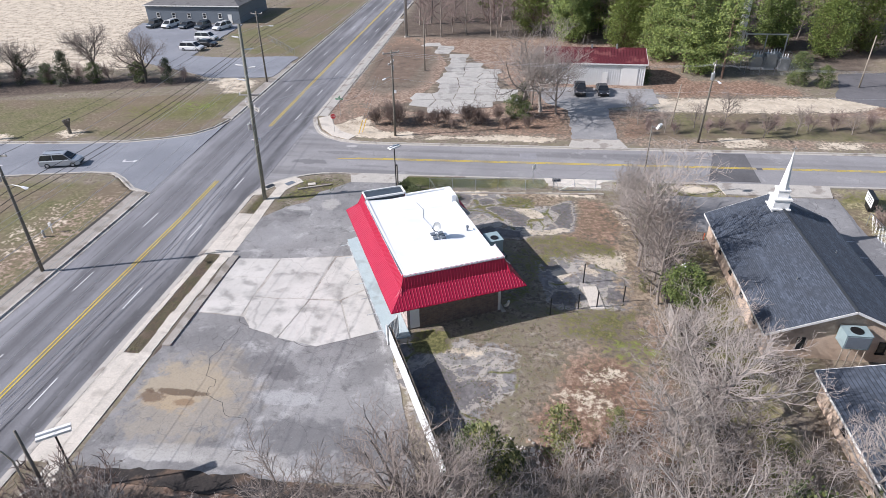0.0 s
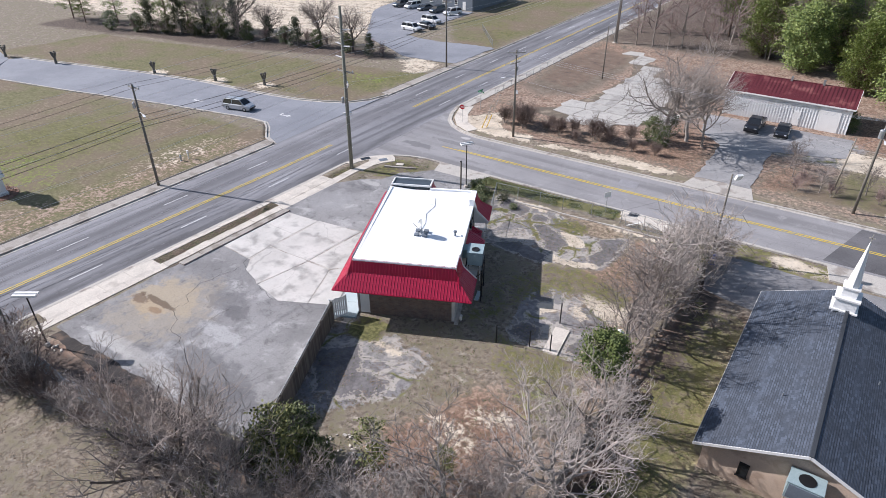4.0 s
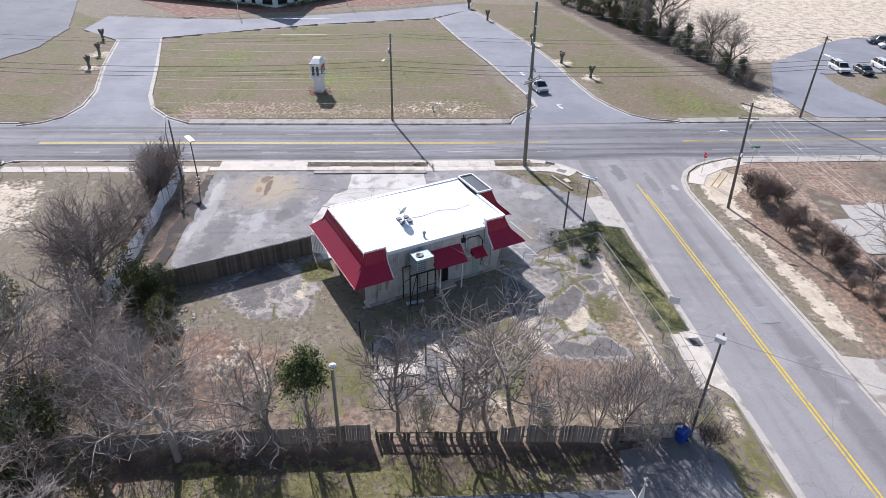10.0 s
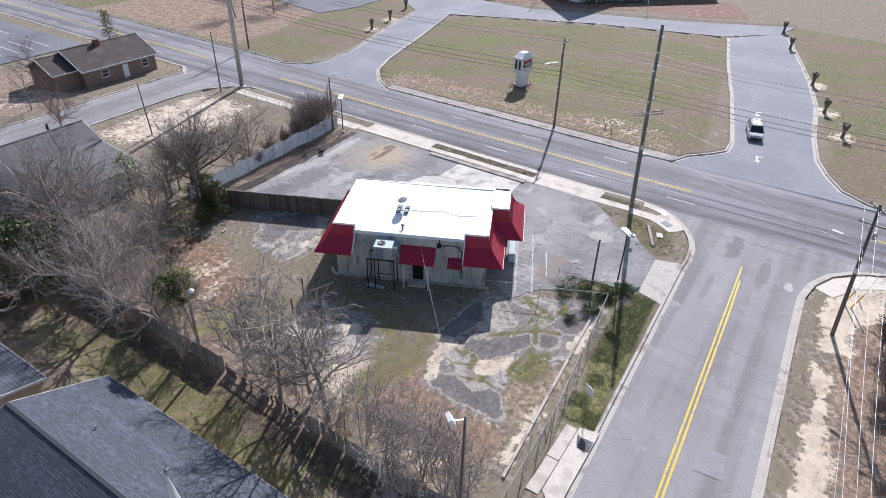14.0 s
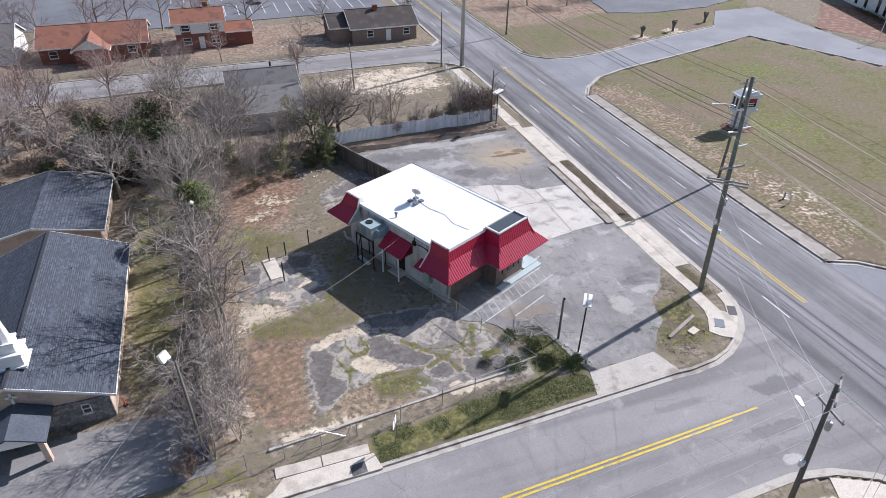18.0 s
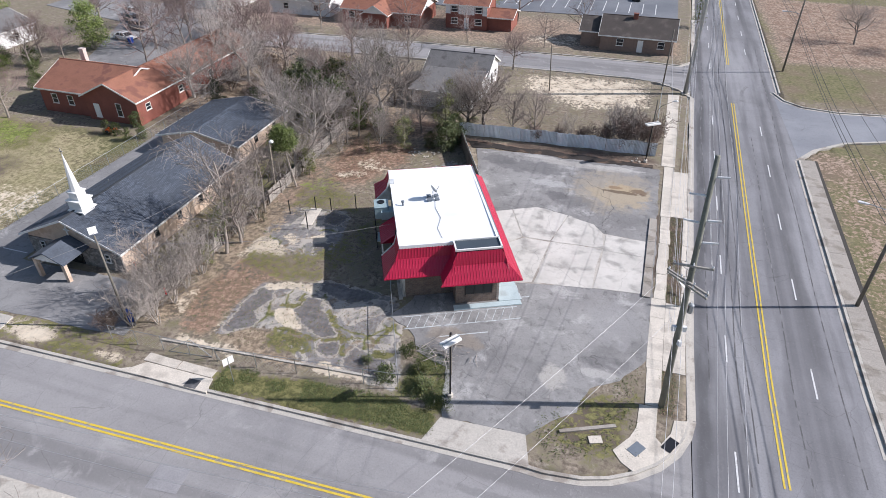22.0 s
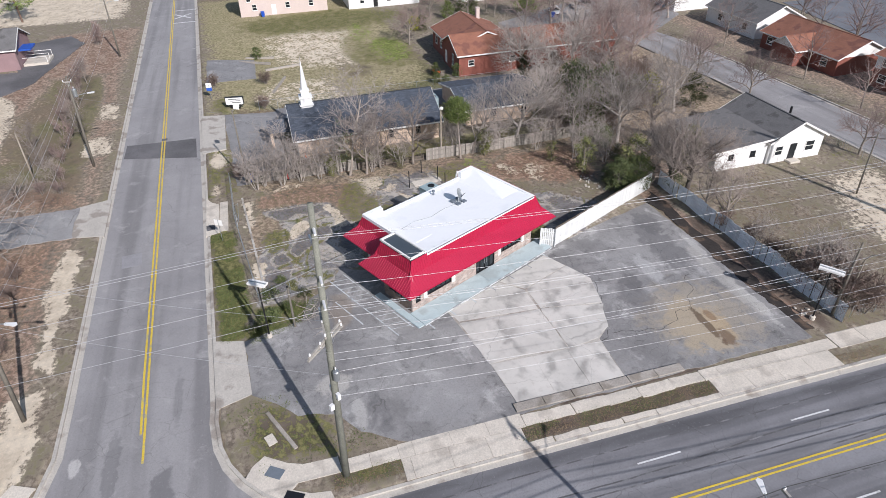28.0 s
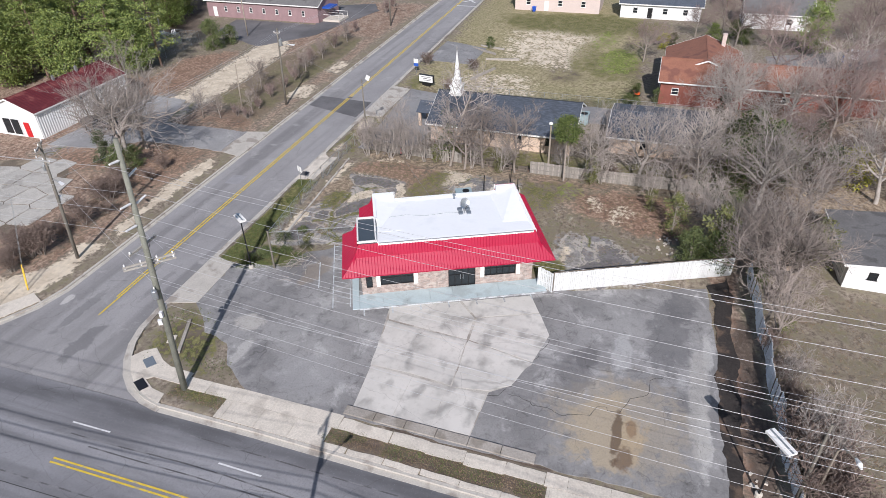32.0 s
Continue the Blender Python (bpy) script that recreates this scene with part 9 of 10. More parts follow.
stand(T9, [(18.0, 85.6, 0.7, 15), (21.8, 86.0, 0.75, 75), (26.5, 86.8, 0.8, 135), (31.0, 87.0, 0.8, 195), (34.5, 87.2, 0.85, 255), (-60, 104.5, 1.1, 10), (-64, 105.5, 1.2, 50), (-69, 104.4, 1.2, 90), (-74, 104.2, 1.3, 130), (-79, 103.6, 1.2, 170), (-84, 101.8, 1.3, 210), (-89, 100.4, 1.2, 250), (-94, 98.6, 1.3, 290), (-100, 97, 1.3, 330), (-107, 94.5, 1.3, 20), (-114, 92, 1.3, 60), (-121, 90, 1.3, 99),
            (36, 88.6, 0.9, 0), (40.5, 88.8, 1.0, 40), (44, 89.2, 1.1, 80), (49, 89.6, 1.1, 120), (53, 89.2, 1.2, 160), (60, 90.5, 1.1, 200), (64, 90.2, 1.0, 240), (80, 90, 1.2, 240), (86, 90.4, 1.2, 80), (28.5, 88.0, 0.7, 40), (18.5, 87.6, 0.7, 40)])
E1 = leafy(11, 4.4, 1.6, "dense dark evergreen shrub in the yard corner", "leaf_holly", "evergreen_shrub", 70, 60, 0.16, 0.05)
stand(E1, [(-1.5, 26.0, 0.85, 0), (0.6, 26.2, 0.5, 90), (-2.0, 23.9, 0.85, 200), (46.6, 111.3, 1.25, 10), (50.2, 110, 0.8, 80), (38.6, 33.4, 0.4, 10), (40.0, 34.6, 0.4, 60), (42.4, 33.8, 0.4, 160), (21.0, 110, 0.7, 33), (68.5, 29.0, 0.7, 133), (62.5, 61.4, 0.5, 233), (41.8, 30.5, 0.5, 3), (44.2, 33.6, 0.42, 77)])
E2 = leafy(12, 7.4, 1.55, "slim round-headed evergreen tree leaning beside the yard light", "leaf_bright", "evergreen_tree", 100, 56, 0.16, 0.66, category="tree", trunk=0.13)
E2.matrix_basis = pose(12.3, 39.7, gh(12.3, 39.7), 0, 8, 10)
E3 = leafy(13, 6.0, 2.1, "dull green straggly cedar among bare trees", "leaf_cedar", "cedar_tree", 60, 46, 0.22, 0.05, category="tree", shape="cone", trunk=0.14)
stand(E3, [(-80.3, 101.4, 0.95, 10), (-62.5, 104.0, 0.7, 70), (-97, 99, 1.2, 130), (-104, 97, 1.1, 190), (-111, 95, 1.3, 250), (-118, 92, 1.2, 310), (0.6, 94.6, 0.7, 20), (-89, 101.5, 0.8, 44), (34.5, 22.0, 0.8, 144), (26.0, 12.0, 0.75, 240)])
E4 = leafy(14, 9.0, 3.4, "big bright green broadleaf evergreen", "leaf_pine", "green_tree", 90, 60, 0.26, 0.1, category="tree")
stand(E4, [(70.5, 6.4, 0.9, 0), (74, 22, 0.4, 90)])
E9 = leafy(19, 12.5, 4.3, "broad bright green conifer with clumped foliage", "leaf_pine", "broad_conifer", 190, 66, 0.33, 0.08, bark="bark_pine", category="tree", trunk=0.3)
stand(E9, [(31.5, 116.5, 0.8, 0), (26.0, 125.5, 0.85, 80), (20.0, 131.0, 0.85, 240), (50.5, 137.0, 0.9, 300), (10, 139, 0.9, 20), (36, 141, 1.0, 70), (58, 130, 0.85, 130), (66, 134, 0.9, 190), (2, 147, 1.0, 250), (29, 149, 1.05, 310), (15, 148, 1.0, 40), (44, 147, 1.0, 90)])
E6 = leafy(16, 4.4, 1.2, "straggly olive-green evergreen shrub in the yard", "leaf_olive", "olive_shrub", 46, 30, 0.15, 0.08)
stand(E6, [(3.5, 27.6, 1.0, 0), (7.4, 29.8, 0.6, 70), (12.2, 22.2, 1.2, 150), (16.8, 27.2, 0.9, 10), (12.2, 36.6, 0.8, 222), (11.9, 47.4, 0.5, 100), (13.0, 55.5, 0.55, 10), (-10.8, 19.2, 0.6, 60), (21.5, 22.5, 1.2, 99), (-0.8, 23.9, 1.35, 20), (1.2, 15.2, 1.2, 200)])
E5 = leafy(15, 2.6, 1.3, "yellow-green shrub on the lawn", "leaf_yellow", "yellow_shrub", 40, 45, 0.14, 0.05)
stand(E5, [(69.4, 30.4, 1.0, 0), (19.2, 9.2, 1.7, 60)])
PN = pine(31, 17.0, "tall green pine tree with clumped needles")
spots = [(29.0, 117.2, 1.0, 0), (34.0, 120.0, 1.05, 40), (35.0, 114.0, 0.9, 80), (31.5, 126, 1.1, 120), (36.5, 131, 1.1, 160), (26.0, 142, 1.1, 200), (24.0, 128, 1.0, 240), (20.5, 136, 1.05, 280), (28, 134, 1.1, 320)]
for i in range(18):
    spots.append((-6 + i * 4.6 + rt.uniform(-2, 2), 146 + rt.uniform(-4, 22) - 0.1 * i, rt.uniform(0.85, 1.15), jit()))
for i in range(8):
    spots.append((-100 - i * 7 + rt.uniform(-2, 2), 100 + rt.uniform(-3, 5) - i * 1.6, rt.uniform(0.55, 0.8), jit()))
spots += [(9, -44, 0.35, 0), (-32.5, -41, 0.35, 50), (100, 0, 0.8, 10), (104, 18, 0.8, 50), (104, 78 + 30, 0.9, 5)]
stand(PN, spots)
FAR = [(10, 0.56, 0.72, 5, 6), (7, 0.56, 0.75, 3, 3), (5, 0.55, 0.8, 1, 3), (0, 0, 0, 1, 3)]
T8 = bare_tree(8, 13.0, 0.2, FAR, "tall bare woodland tree with thin grey branches", "bark", "twig_red", name="woodland_tree")
sp = [(-24 + i * 3.1 + rt.uniform(-1.5, 1.5), 150 + rt.uniform(-5, 24), rt.uniform(0.9, 1.3), jit()) for i in range(38)]
sp += [(-22 + i * 3.4 + rt.uniform(-1.5, 1.5), 143 + rt.uniform(-3, 4), rt.uniform(0.6, 0.95), jit()) for i in range(14)]
sp += [(60 + i * 5 + rt.uniform(-2, 2), 136 + rt.uniform(-4, 18), rt.uniform(0.9, 1.3), jit()) for i in range(14)]
sp += [(2 + i * 5 + rt.uniform(-2, 2), -38 + rt.uniform(-4, 4), rt.uniform(0.6, 0.9), jit()) for i in range(10)] + [(-12, -28, 0.6, 0), (20, -19, 0.6, 5), (8, -17.6, 0.55, 50), (-6.0, -19, 0.5, 100), (38, -18, 0.7, 150), (46, 12, 0.9, 9), (53, 14, 0.9, 200), (52, -12, 0.8, 90)]
stand(T8, sp)

stand_more = [(-0.8, 91.0, 0.75, 20), (0.9, 90.2, 0.6, 90), (22.2, 19.4, 1.4, 50), (19.2, 20.6, 1.5, 150), (15.6, 21.6, 1.35, 250), (19.3, 11.5, 1.0, 350), (-3.4, 20.2, 0.5, 30), (16.2, 4.2, 1.0, 120), (12.6, 22.4, 1.0, 180), (25.0, 17.2, 1.0, 240), (9.4, 21.8, 0.6, 300), (5.0, 22.4, 0.45, 10), (17.2, 17.6, 1.5, 80), (28.6, 21.0, 0.8, 130), (74, 16.5, 0.7, 60), (69.5, 20.5, 0.6, 20), (78.5, 18, 0.7, 200), (66.5, 24.0, 0.4, 300), (-68, 103.6, 0.8, 0), (-76, 102.8, 0.75, 50), (-84, 101.4, 0.8, 100), (-93, 99, 0.85, 150), (-99, 97.2, 0.8, 200), (-106, 95.2, 0.9, 250), (-113, 93, 0.9, 300), (-121, 90.5, 0.9, 20), (-128, 88, 0.9, 80)]
E8 = leafy(18, 4.6, 1.9, "dark green evergreen thicket among bare trees", "leaf_holly", "evergreen_thicket", 60, 50, 0.2, 0.04, limbs=False)
stand(E8, stand_more)
E7 = leafy(17, 1.0, 1.1, "low sprawling green bramble at the fence corner", "leaf_holly", "bramble", 34, 34, 0.13, 0.05, limbs=False)
stand(E7, [(-11.6, 64.4, 0.8, 0), (-10.7, 62.9, 0.7, 80), (-9.4, 61.4, 0.7, 160), (-8.6, 64.3, 0.8, 210), (-6.6, 63.2, 0.5, 44), (-12.9, 65.8, 0.8, 120)])

# hedges before the school
rh = random.Random(77)
for p, q in (((-120.6, 11.6), (-131.0, -12.5)), ((-121.8, 17.0), (-133.0, 28.6))):
    hd = thing("hedge", pose(0, 0, 0), "clipped green hedge before the school wall", "hedge", "school hedges")
    s = Shape()
    L = math.hypot(q[0] - p[0], q[1] - p[1])
    for k in range(int(L / 0.45)):
        f = k * 0.45 / L
        leaf_cards(s, rh, Vector((p[0] + (q[0] - p[0]) * f + rh.gauss(0, 0.3), p[1] + (q[1] - p[1]) * f + rh.gauss(0, 0.3), 0.55)), 0.75, 26, 0.3, 0.55)
    part("crown", s, "leaf_olive", hd)

# cut-back trees on the school lawn
r8 = random.Random(8)
stumps = [(-123, 62.4), (-109.6, 65.6), (-87.2, 72.2), (-73.8, 75.4), (-64.6, 78.6), (-89.7, -14.2), (-79.0, -10.6), (-70.4, -8.9)]
s = Shape()
s.tube([(0, 0, -0.1), (0.03, 0, 1.2)], [0.27, 0.22], 8)
for k in range(5):
    a = k * 1.26
    s.tube([(0, 0, 0.9), (math.cos(a) * 0.3, math.sin(a) * 0.3, 1.5), (math.cos(a) * 0.42, math.sin(a) * 0.42, 2.0 + 0.2 * (k % 2))], [0.19, 0.15, 0.19], 6)
stump = tagged(part("pollarded_tree", s, "pole_wood"), "short dark pollarded tree trunk with cut limbs", "tree", "pollarded trees")
for i, (x, y) in enumerate(stumps):
    o = stump if i == 0 else copy_thing(stump, pose(0, 0, 0))
    o.matrix_basis = pose(x, y, 0, 0, 0, i * 50)

# low growth: weeds in the green places, dead leaves elsewhere
def scatter(name, polys, count, size, up, material, label, seed, gaps=0.42):
    r, s = random.Random(seed), Shape()
    areas = [max((max(p[0] for p in q) - min(p[0] for p in q)) * (max(p[1] for p in q) - min(p[1] for p in q)), 1) for q in polys]
    for q, ar in zip(polys, areas):
        x0, x1, y0, y1 = min(p[0] for p in q), max(p[0] for p in q), min(p[1] for p in q), max(p[1] for p in q)
        n = int(count * ar / sum(areas))
        xs, ys = np.array([r.uniform(x0, x1) for _ in range(n)]), np.array([r.uniform(y0, y1) for _ in range(n)])
        ok = inside(xs, ys, q) > 0
        dens = lattice(xs, ys, 1.3, seed) * 0.6 + lattice(xs, ys, 4.0, seed + 3) * 0.4
        for x, y, o, dn in zip(xs, ys, ok, dens):
            if not o or dn < gaps:
                continue
            z = gh(x, y) + 0.02
            for _ in range(2):
                a = r.uniform(0, 6.28)
                d, w = Vector((math.cos(a), math.sin(a), 0)) * size * r.uniform(0.5, 1.2), Vector((-math.sin(a), math.cos(a), 0)) * size * 0.35
                u = Vector((0, 0, up * r.uniform(0.4, 1.2)))
                b = Vector((x + r.gauss(0, .1), y + r.gauss(0, .1), z))
                k = len(s.v)
                s.v += [tuple(b - w), tuple(b + w), tuple(b + w * 0.6 + d * 0.6 + u), tuple(b - w * 0.6 + d + u * 0.9)]
                s.f.append((k, k + 1, k + 2, k + 3))
                s.mi.append(0)
    return tagged(part(name, s, material), label, name.replace("_", " "), kind="stuff")


YARD = [(-4, 26), (13, 26), (13, 64.5), (-9, 64.5), (-5, 56), (1, 44), (-4, 40), (-7, 33)]
scatter("weeds", [[(-13.5, 68.4), (3.4, 69.3), (3.4, 66.9), (-9.8, 65.9), (-13.2, 66.6)], [(-14.5, 66.3), (-10, 65.6), (-10, 60.2), (-12.4, 60.8)]], 15000, 0.07, 0.045, "weed", "rough green weeds along the side road", 1, 0.38)
scatter("weeds", [YARD, [(14, 30), (19.4, 30), (19.4, 58), (14, 58)]], 6500, 0.08, 0.05, "weed", "sparse green weeds in the rear yard", 2)
scatter("weeds", [[(-27, 57.5), (-20, 64.8), (-21, 68.3), (-27.4, 65.8), (-26.6, 62)]], 1500, 0.09, 0.06, "weed", "thin weeds on the corner island", 3)
VERGE = [[(-29.9, 34.4), (-28.7, 34.2), (-28.4, 49.4), (-29.7, 49.4)], [(-29.5, 57.3), (-28.3, 57.3), (-28.3, 61.6), (-29.4, 62)], [(-30.6, 19.4), (-29.7, 19.4), (-29.5, 24), (-30.5, 23.3)]]
scatter("weeds", VERGE, 2600, 0.07, 0.04, "weed", "tufts of weeds in the verge beside the road", 6)
scatter("dead_leaves", VERGE, 2600, 0.08, 0.02, "litter", "dead grass in the verge beside the road", 7, 0.3)
scatter("dead_leaves", [YARD, [(13, 24), (19.4, 24), (19.4, 64), (13, 64)]], 16000, 0.085, 0.02, "litter", "scattered dead leaves and straw", 4)
scatter("dead_leaves", [[(-29, 84), (20, 84), (20, 90), (-20, 90)], [(-26, 22.6), (-3, 22.8), (-4, 24.4), (-26, 23.4)], [(-27, 8), (-3, 8), (-3, 20), (-27, 20)]], 9000, 0.1, 0.03, "litter", "scattered dead leaves and straw", 5)

# ---- vehicles ----
def loft(sections, n_close=True):
    """Rings of equal length joined into a closed body."""
    s, n = Shape(), len(sections[0])
    vs = [p for r in sections for p in r]
    fs = [(i * n + j, i * n + (j + 1) % n, (i + 1) * n + (j + 1) % n, (i + 1) * n + j) for i in range(len(sections) - 1) for j in range(n)]
    fs += [tuple(range(n))[::-1], tuple(range((len(sections) - 1) * n, len(sections) * n))]
    return s.add(vs, fs)


KINDS = {  # length, width, belt height, roof height, hood end, windscreen top, roof end, tail base, hood height
    "sedan": (4.7, 1.80, 0.92, 1.43, 1.15, 1.85, 3.35, 4.0, 0.86),
    "suv": (4.6, 1.85, 1.05, 1.72, 1.05, 1.65, 4.2, 4.5, 1.02),
    "minivan": (5.0, 1.92, 1.02, 1.75, 0.85, 1.75, 4.55, 4.9, 0.98),
    "pickup": (5.6, 1.95, 1.12, 1.85, 1.35, 1.95, 3.3, 3.55, 1.12),
}


def car(kind, paint, label, m, name=None):
    L, W, belt, roof, h1, w1, r1, t1, hood = KINDS[kind]
    w = W / 2
    c = thing(name or {"pickup": "pickup_truck"}.get(kind, kind if kind != "suv" else "car"), m, label, "car", "parked cars")
    ring = lambda x, hw, z0, z1: [(x, -hw * 0.92, z0), (x, -hw, z0 + 0.18), (x, -hw, z1 - 0.12), (x, -hw * 0.90, z1), (x, hw * 0.90, z1), (x, hw, z1 - 0.12), (x, hw, z0 + 0.18), (x, hw * 0.92, z0)]
    z0 = 0.24
    tail = belt if kind != "sedan" else belt + 0.02
    xs = [(0.0, w * 0.80, 0.36, hood - 0.28), (0.12, w * 0.92, z0 + 0.04, hood - 0.14), (0.5, w, z0, hood - 0.03), (h1, w, z0, hood + 0.02), (h1 + 0.25, w, z0, belt), (t1, w, z0, tail), (L - 0.12, w * 0.96, z0 + 0.03, tail - 0.03), (L, w * 0.86, 0.38, tail - 0.22)]
    body = part("body", loft([ring(*q) for q in xs]), paint, c, smooth=False)
    cab = lambda x, hw, z: [(x, -hw, z), (x, hw, z)]
    b0, b1 = (h1 + 0.05, t1)
    lower = [(b0, w * 0.90), (b1, w * 0.90)]
    vs = [(b0, -w * .9, belt - .02), (b0, w * .9, belt - .02), (b1, w * .9, belt - .02), (b1, -w * .9, belt - .02), (w1, -w * .74, roof - .05), (w1, w * .74, roof - .05), (r1, w * .74, roof - .05), (r1, -w * .74, roof - .05)]
    for pane, quad in (("windscreen", (0, 1, 5, 4)), ("side_window", (1, 2, 6, 5)), ("rear_window", (2, 3, 7, 6)), ("side_window", (3, 0, 4, 7))):
        part(pane, Shape().add([vs[i] for i in quad], [(0, 1, 2, 3)]), "car_glass", c)
    top = Shape()
    top.add([(w1 - .06, -w * .75, roof - .06), (w1 - .06, w * .75, roof - .06), (r1 + .06, w * .75, roof - .06), (r1 + .06, -w * .75, roof - .06), (w1 + .12, -w * .66, roof), (w1 + .12, w * .66, roof), (r1 - .1, w * .66, roof), (r1 - .1, -w * .66, roof)], [(0, 1, 5, 4), (1, 2, 6, 5), (2, 3, 7, 6), (3, 0, 4, 7), (4, 5, 6, 7), (3, 2, 1, 0)])
    rf = part("roof", top, paint, c)
    for s_ in (-1, 1):
        for a, b in (((b0, belt), (w1, roof - .05)), (((w1 + r1) / 2, belt), ((w1 + r1) / 2 + .05, roof - .05)), ((b1, belt), (r1, roof - .05))):
            part("pillar", Shape().beam((a[0], s_ * w * .90, a[1] - .02), (b[0], s_ * w * .745, b[1]), 0.09, 0.05), paint, c)
    if kind == "pickup":
        part("bed", Shape().box(t1 + .12, -w * .86, 0.7, L - .1, w * .86, belt + .006), "black_face", c)
    if kind in ("minivan", "suv"):
        for s_ in (-1, 1):
            part("roof_rail", Shape().beam((w1 + .3, s_ * w * .6, roof + .05), (r1 - .2, s_ * w * .6, roof + .05), 0.04), "black_metal", rf)
    for x in (0.18 * L, 0.80 * L):
        for s_ in (-1, 1):
            wh = part("wheel", Shape().tube([(x, s_ * (w - .22), .33), (x, s_ * (w + .01), .33)], .33, 16), "rubber", c)
            part("rim", Shape().tube([(x, s_ * (w - .02), .33), (x, s_ * (w + .025), .33)], [.21, .18], 12), "rim", wh)
    for s_ in (-1, 1):
        part("headlight", Shape().box(0.03, s_ * w * .62 - .16, hood - .30, 0.16, s_ * w * .62 + .16, hood - .16), "lamp_clear", c)
        part("tail_light", Shape().box(L - .09, s_ * w * .78 - .1, tail - .32, L + .005, s_ * w * .78 + .1, tail - .1), "lamp_red", c)
        part("mirror", Shape().box(b0 + .25, s_ * (w + .02) - .06, belt - .02, b0 + .4, s_ * (w + .02) + .09, belt + .12), paint, c)
    part("front_bumper", Shape().box(-.03, -w * .78, .36, .1, w * .78, .54), "black_metal", c)
    part("rear_bumper", Shape().box(L - .06, -w * .8, .38, L + .05, w * .8, .56), "black_metal", c)
    part("number_plate", Shape().box(L + .05, -.16, .62, L + .06, .16, .74), "trim", c)
    return c


M["car_glass"] = mat("tinted_car_glass", (0.02, 0.023, 0.027), 0.05, vary=0.05)
for nm, col in (("silver", (0.42, 0.44, 0.46)), ("white", (0.72, 0.72, 0.71)), ("black", (0.018, 0.018, 0.02)), ("slate", (0.06, 0.075, 0.09)), ("grey", (0.20, 0.21, 0.22))):
    M["car_" + nm] = mat(nm + "_car_paint", col, 0.3, metal=0.3 if nm in ("silver", "grey", "slate") else 0.0, vary=0.04, scale=0.5, fine=4, coat=0.7)


def nose(x, y, a, length, z=0.0):
    """Pose of a car whose middle stands at x, y and whose nose points to a degrees."""
    return pose(x, y, z, 0, 0, a + 180) @ Matrix.Translation((-length / 2, 0, 0))


car("minivan", "car_silver", "silver minivan waiting at the mouth of the school drive", nose(-58.6, 68.2, 14, 5.0, -0.12))
for i, (x, y, k, pnt, lab, a) in enumerate((
        (-88.6, 147.0, "suv", "car_slate", "dark grey car parked at the warehouse", -100), (-84.7, 147.2, "minivan", "car_white", "white van parked at the warehouse", -100), (-80.4, 147.0, "sedan", "car_slate", "dark sedan parked at the warehouse", -100),
        (-76.0, 146.2, "suv", "car_slate", "dark blue sport utility parked at the warehouse", -100), (-71.0, 145.8, "minivan", "car_white", "white van parked near the grass", -110), (-69.0, 126.2, "minivan", "car_white", "white minivan parked across the lot", -5), (-67.6, 130.0, "sedan", "car_black", "black sedan parked between white vans", -5), (-70.0, 135.2, "minivan", "car_white", "white minivan parked across the lot", -5),
        (9.8, 103.9, "pickup", "car_black", "black pickup truck before the metal building", -92), (13.5, 103.8, "sedan", "car_black", "black sedan parked before the metal building", -88),
        (79.6, -14.8, "suv", "car_white", "white car parked in the brick house yard", 160), (71.4, -6.6, "suv", "car_grey", "grey car parked in the brick house yard", 170), (76.5, -11, "sedan", "car_black", "black sedan parked in the brick house yard", 165), (69.5, -0.2, "sedan", "car_white", "white sedan parked in the brick house yard", 170),
        (-2, -58, "sedan", "car_grey", "grey sedan in the large parking lot", 90), (8, -66, "suv", "car_white", "white car in the large parking lot", 90), (-20, -60, "sedan", "car_slate", "dark sedan in the large parking lot", 90))):
    car(k, pnt, lab, nose(x, y, a, KINDS[k][0], 0.02))

# ---- signs, bins and other small things ----
def text_mesh(body, size, material, parent, m, name="lettering"):
    cu = bpy.data.curves.new(name, "FONT")
    cu.body, cu.size, cu.extrude, cu.align_x, cu.align_y = body, size, 0.004, "CENTER", "CENTER"
    tmp = bpy.data.objects.new("tmp", cu)
    scene.collection.objects.link(tmp)
    me = bpy.data.meshes.new_from_object(tmp.evaluated_get(bpy.context.evaluated_depsgraph_get()))
    bpy.data.objects.remove(tmp)
    me.materials.clear()
    me.materials.append(M[material])
    ob = new(name, me)
    ob.parent, ob.matrix_basis = parent, m
    return ob


sg = thing("school_sign", pose(-57.6, 32.5, 0, 0, 0, -8) @ Matrix.Scale(1.15, 4), "white monument sign with a black message board on a mulch ring", "sign")
part("sign_base", Shape().box(-0.8, -0.55, 0, 0.8, 0.55, 2.1).box(-0.95, -0.65, 0, 0.95, 0.65, 0.3), "siding_white", sg)
part("sign_body", Shape().box(-1.45, -0.75, 2.1, 1.45, 0.75, 2.4).box(-1.3, -0.7, 2.4, 1.3, 0.7, 4.0).box(-1.5, -0.78, 4.0, 1.5, 0.78, 4.2), "siding_white", sg)
part("sign_cap", Shape().add([(-1.4, -0.7, 4.2), (1.4, -0.7, 4.2), (0.5, -0.5, 4.7), (-0.5, -0.5, 4.7), (-1.4, 0.7, 4.2), (1.4, 0.7, 4.2), (0.5, 0.5, 4.7), (-0.5, 0.5, 4.7)], [(0, 1, 2, 3), (7, 6, 5, 4), (3, 2, 6, 7), (0, 3, 7, 4), (2, 1, 5, 6)]), "siding_white", sg)
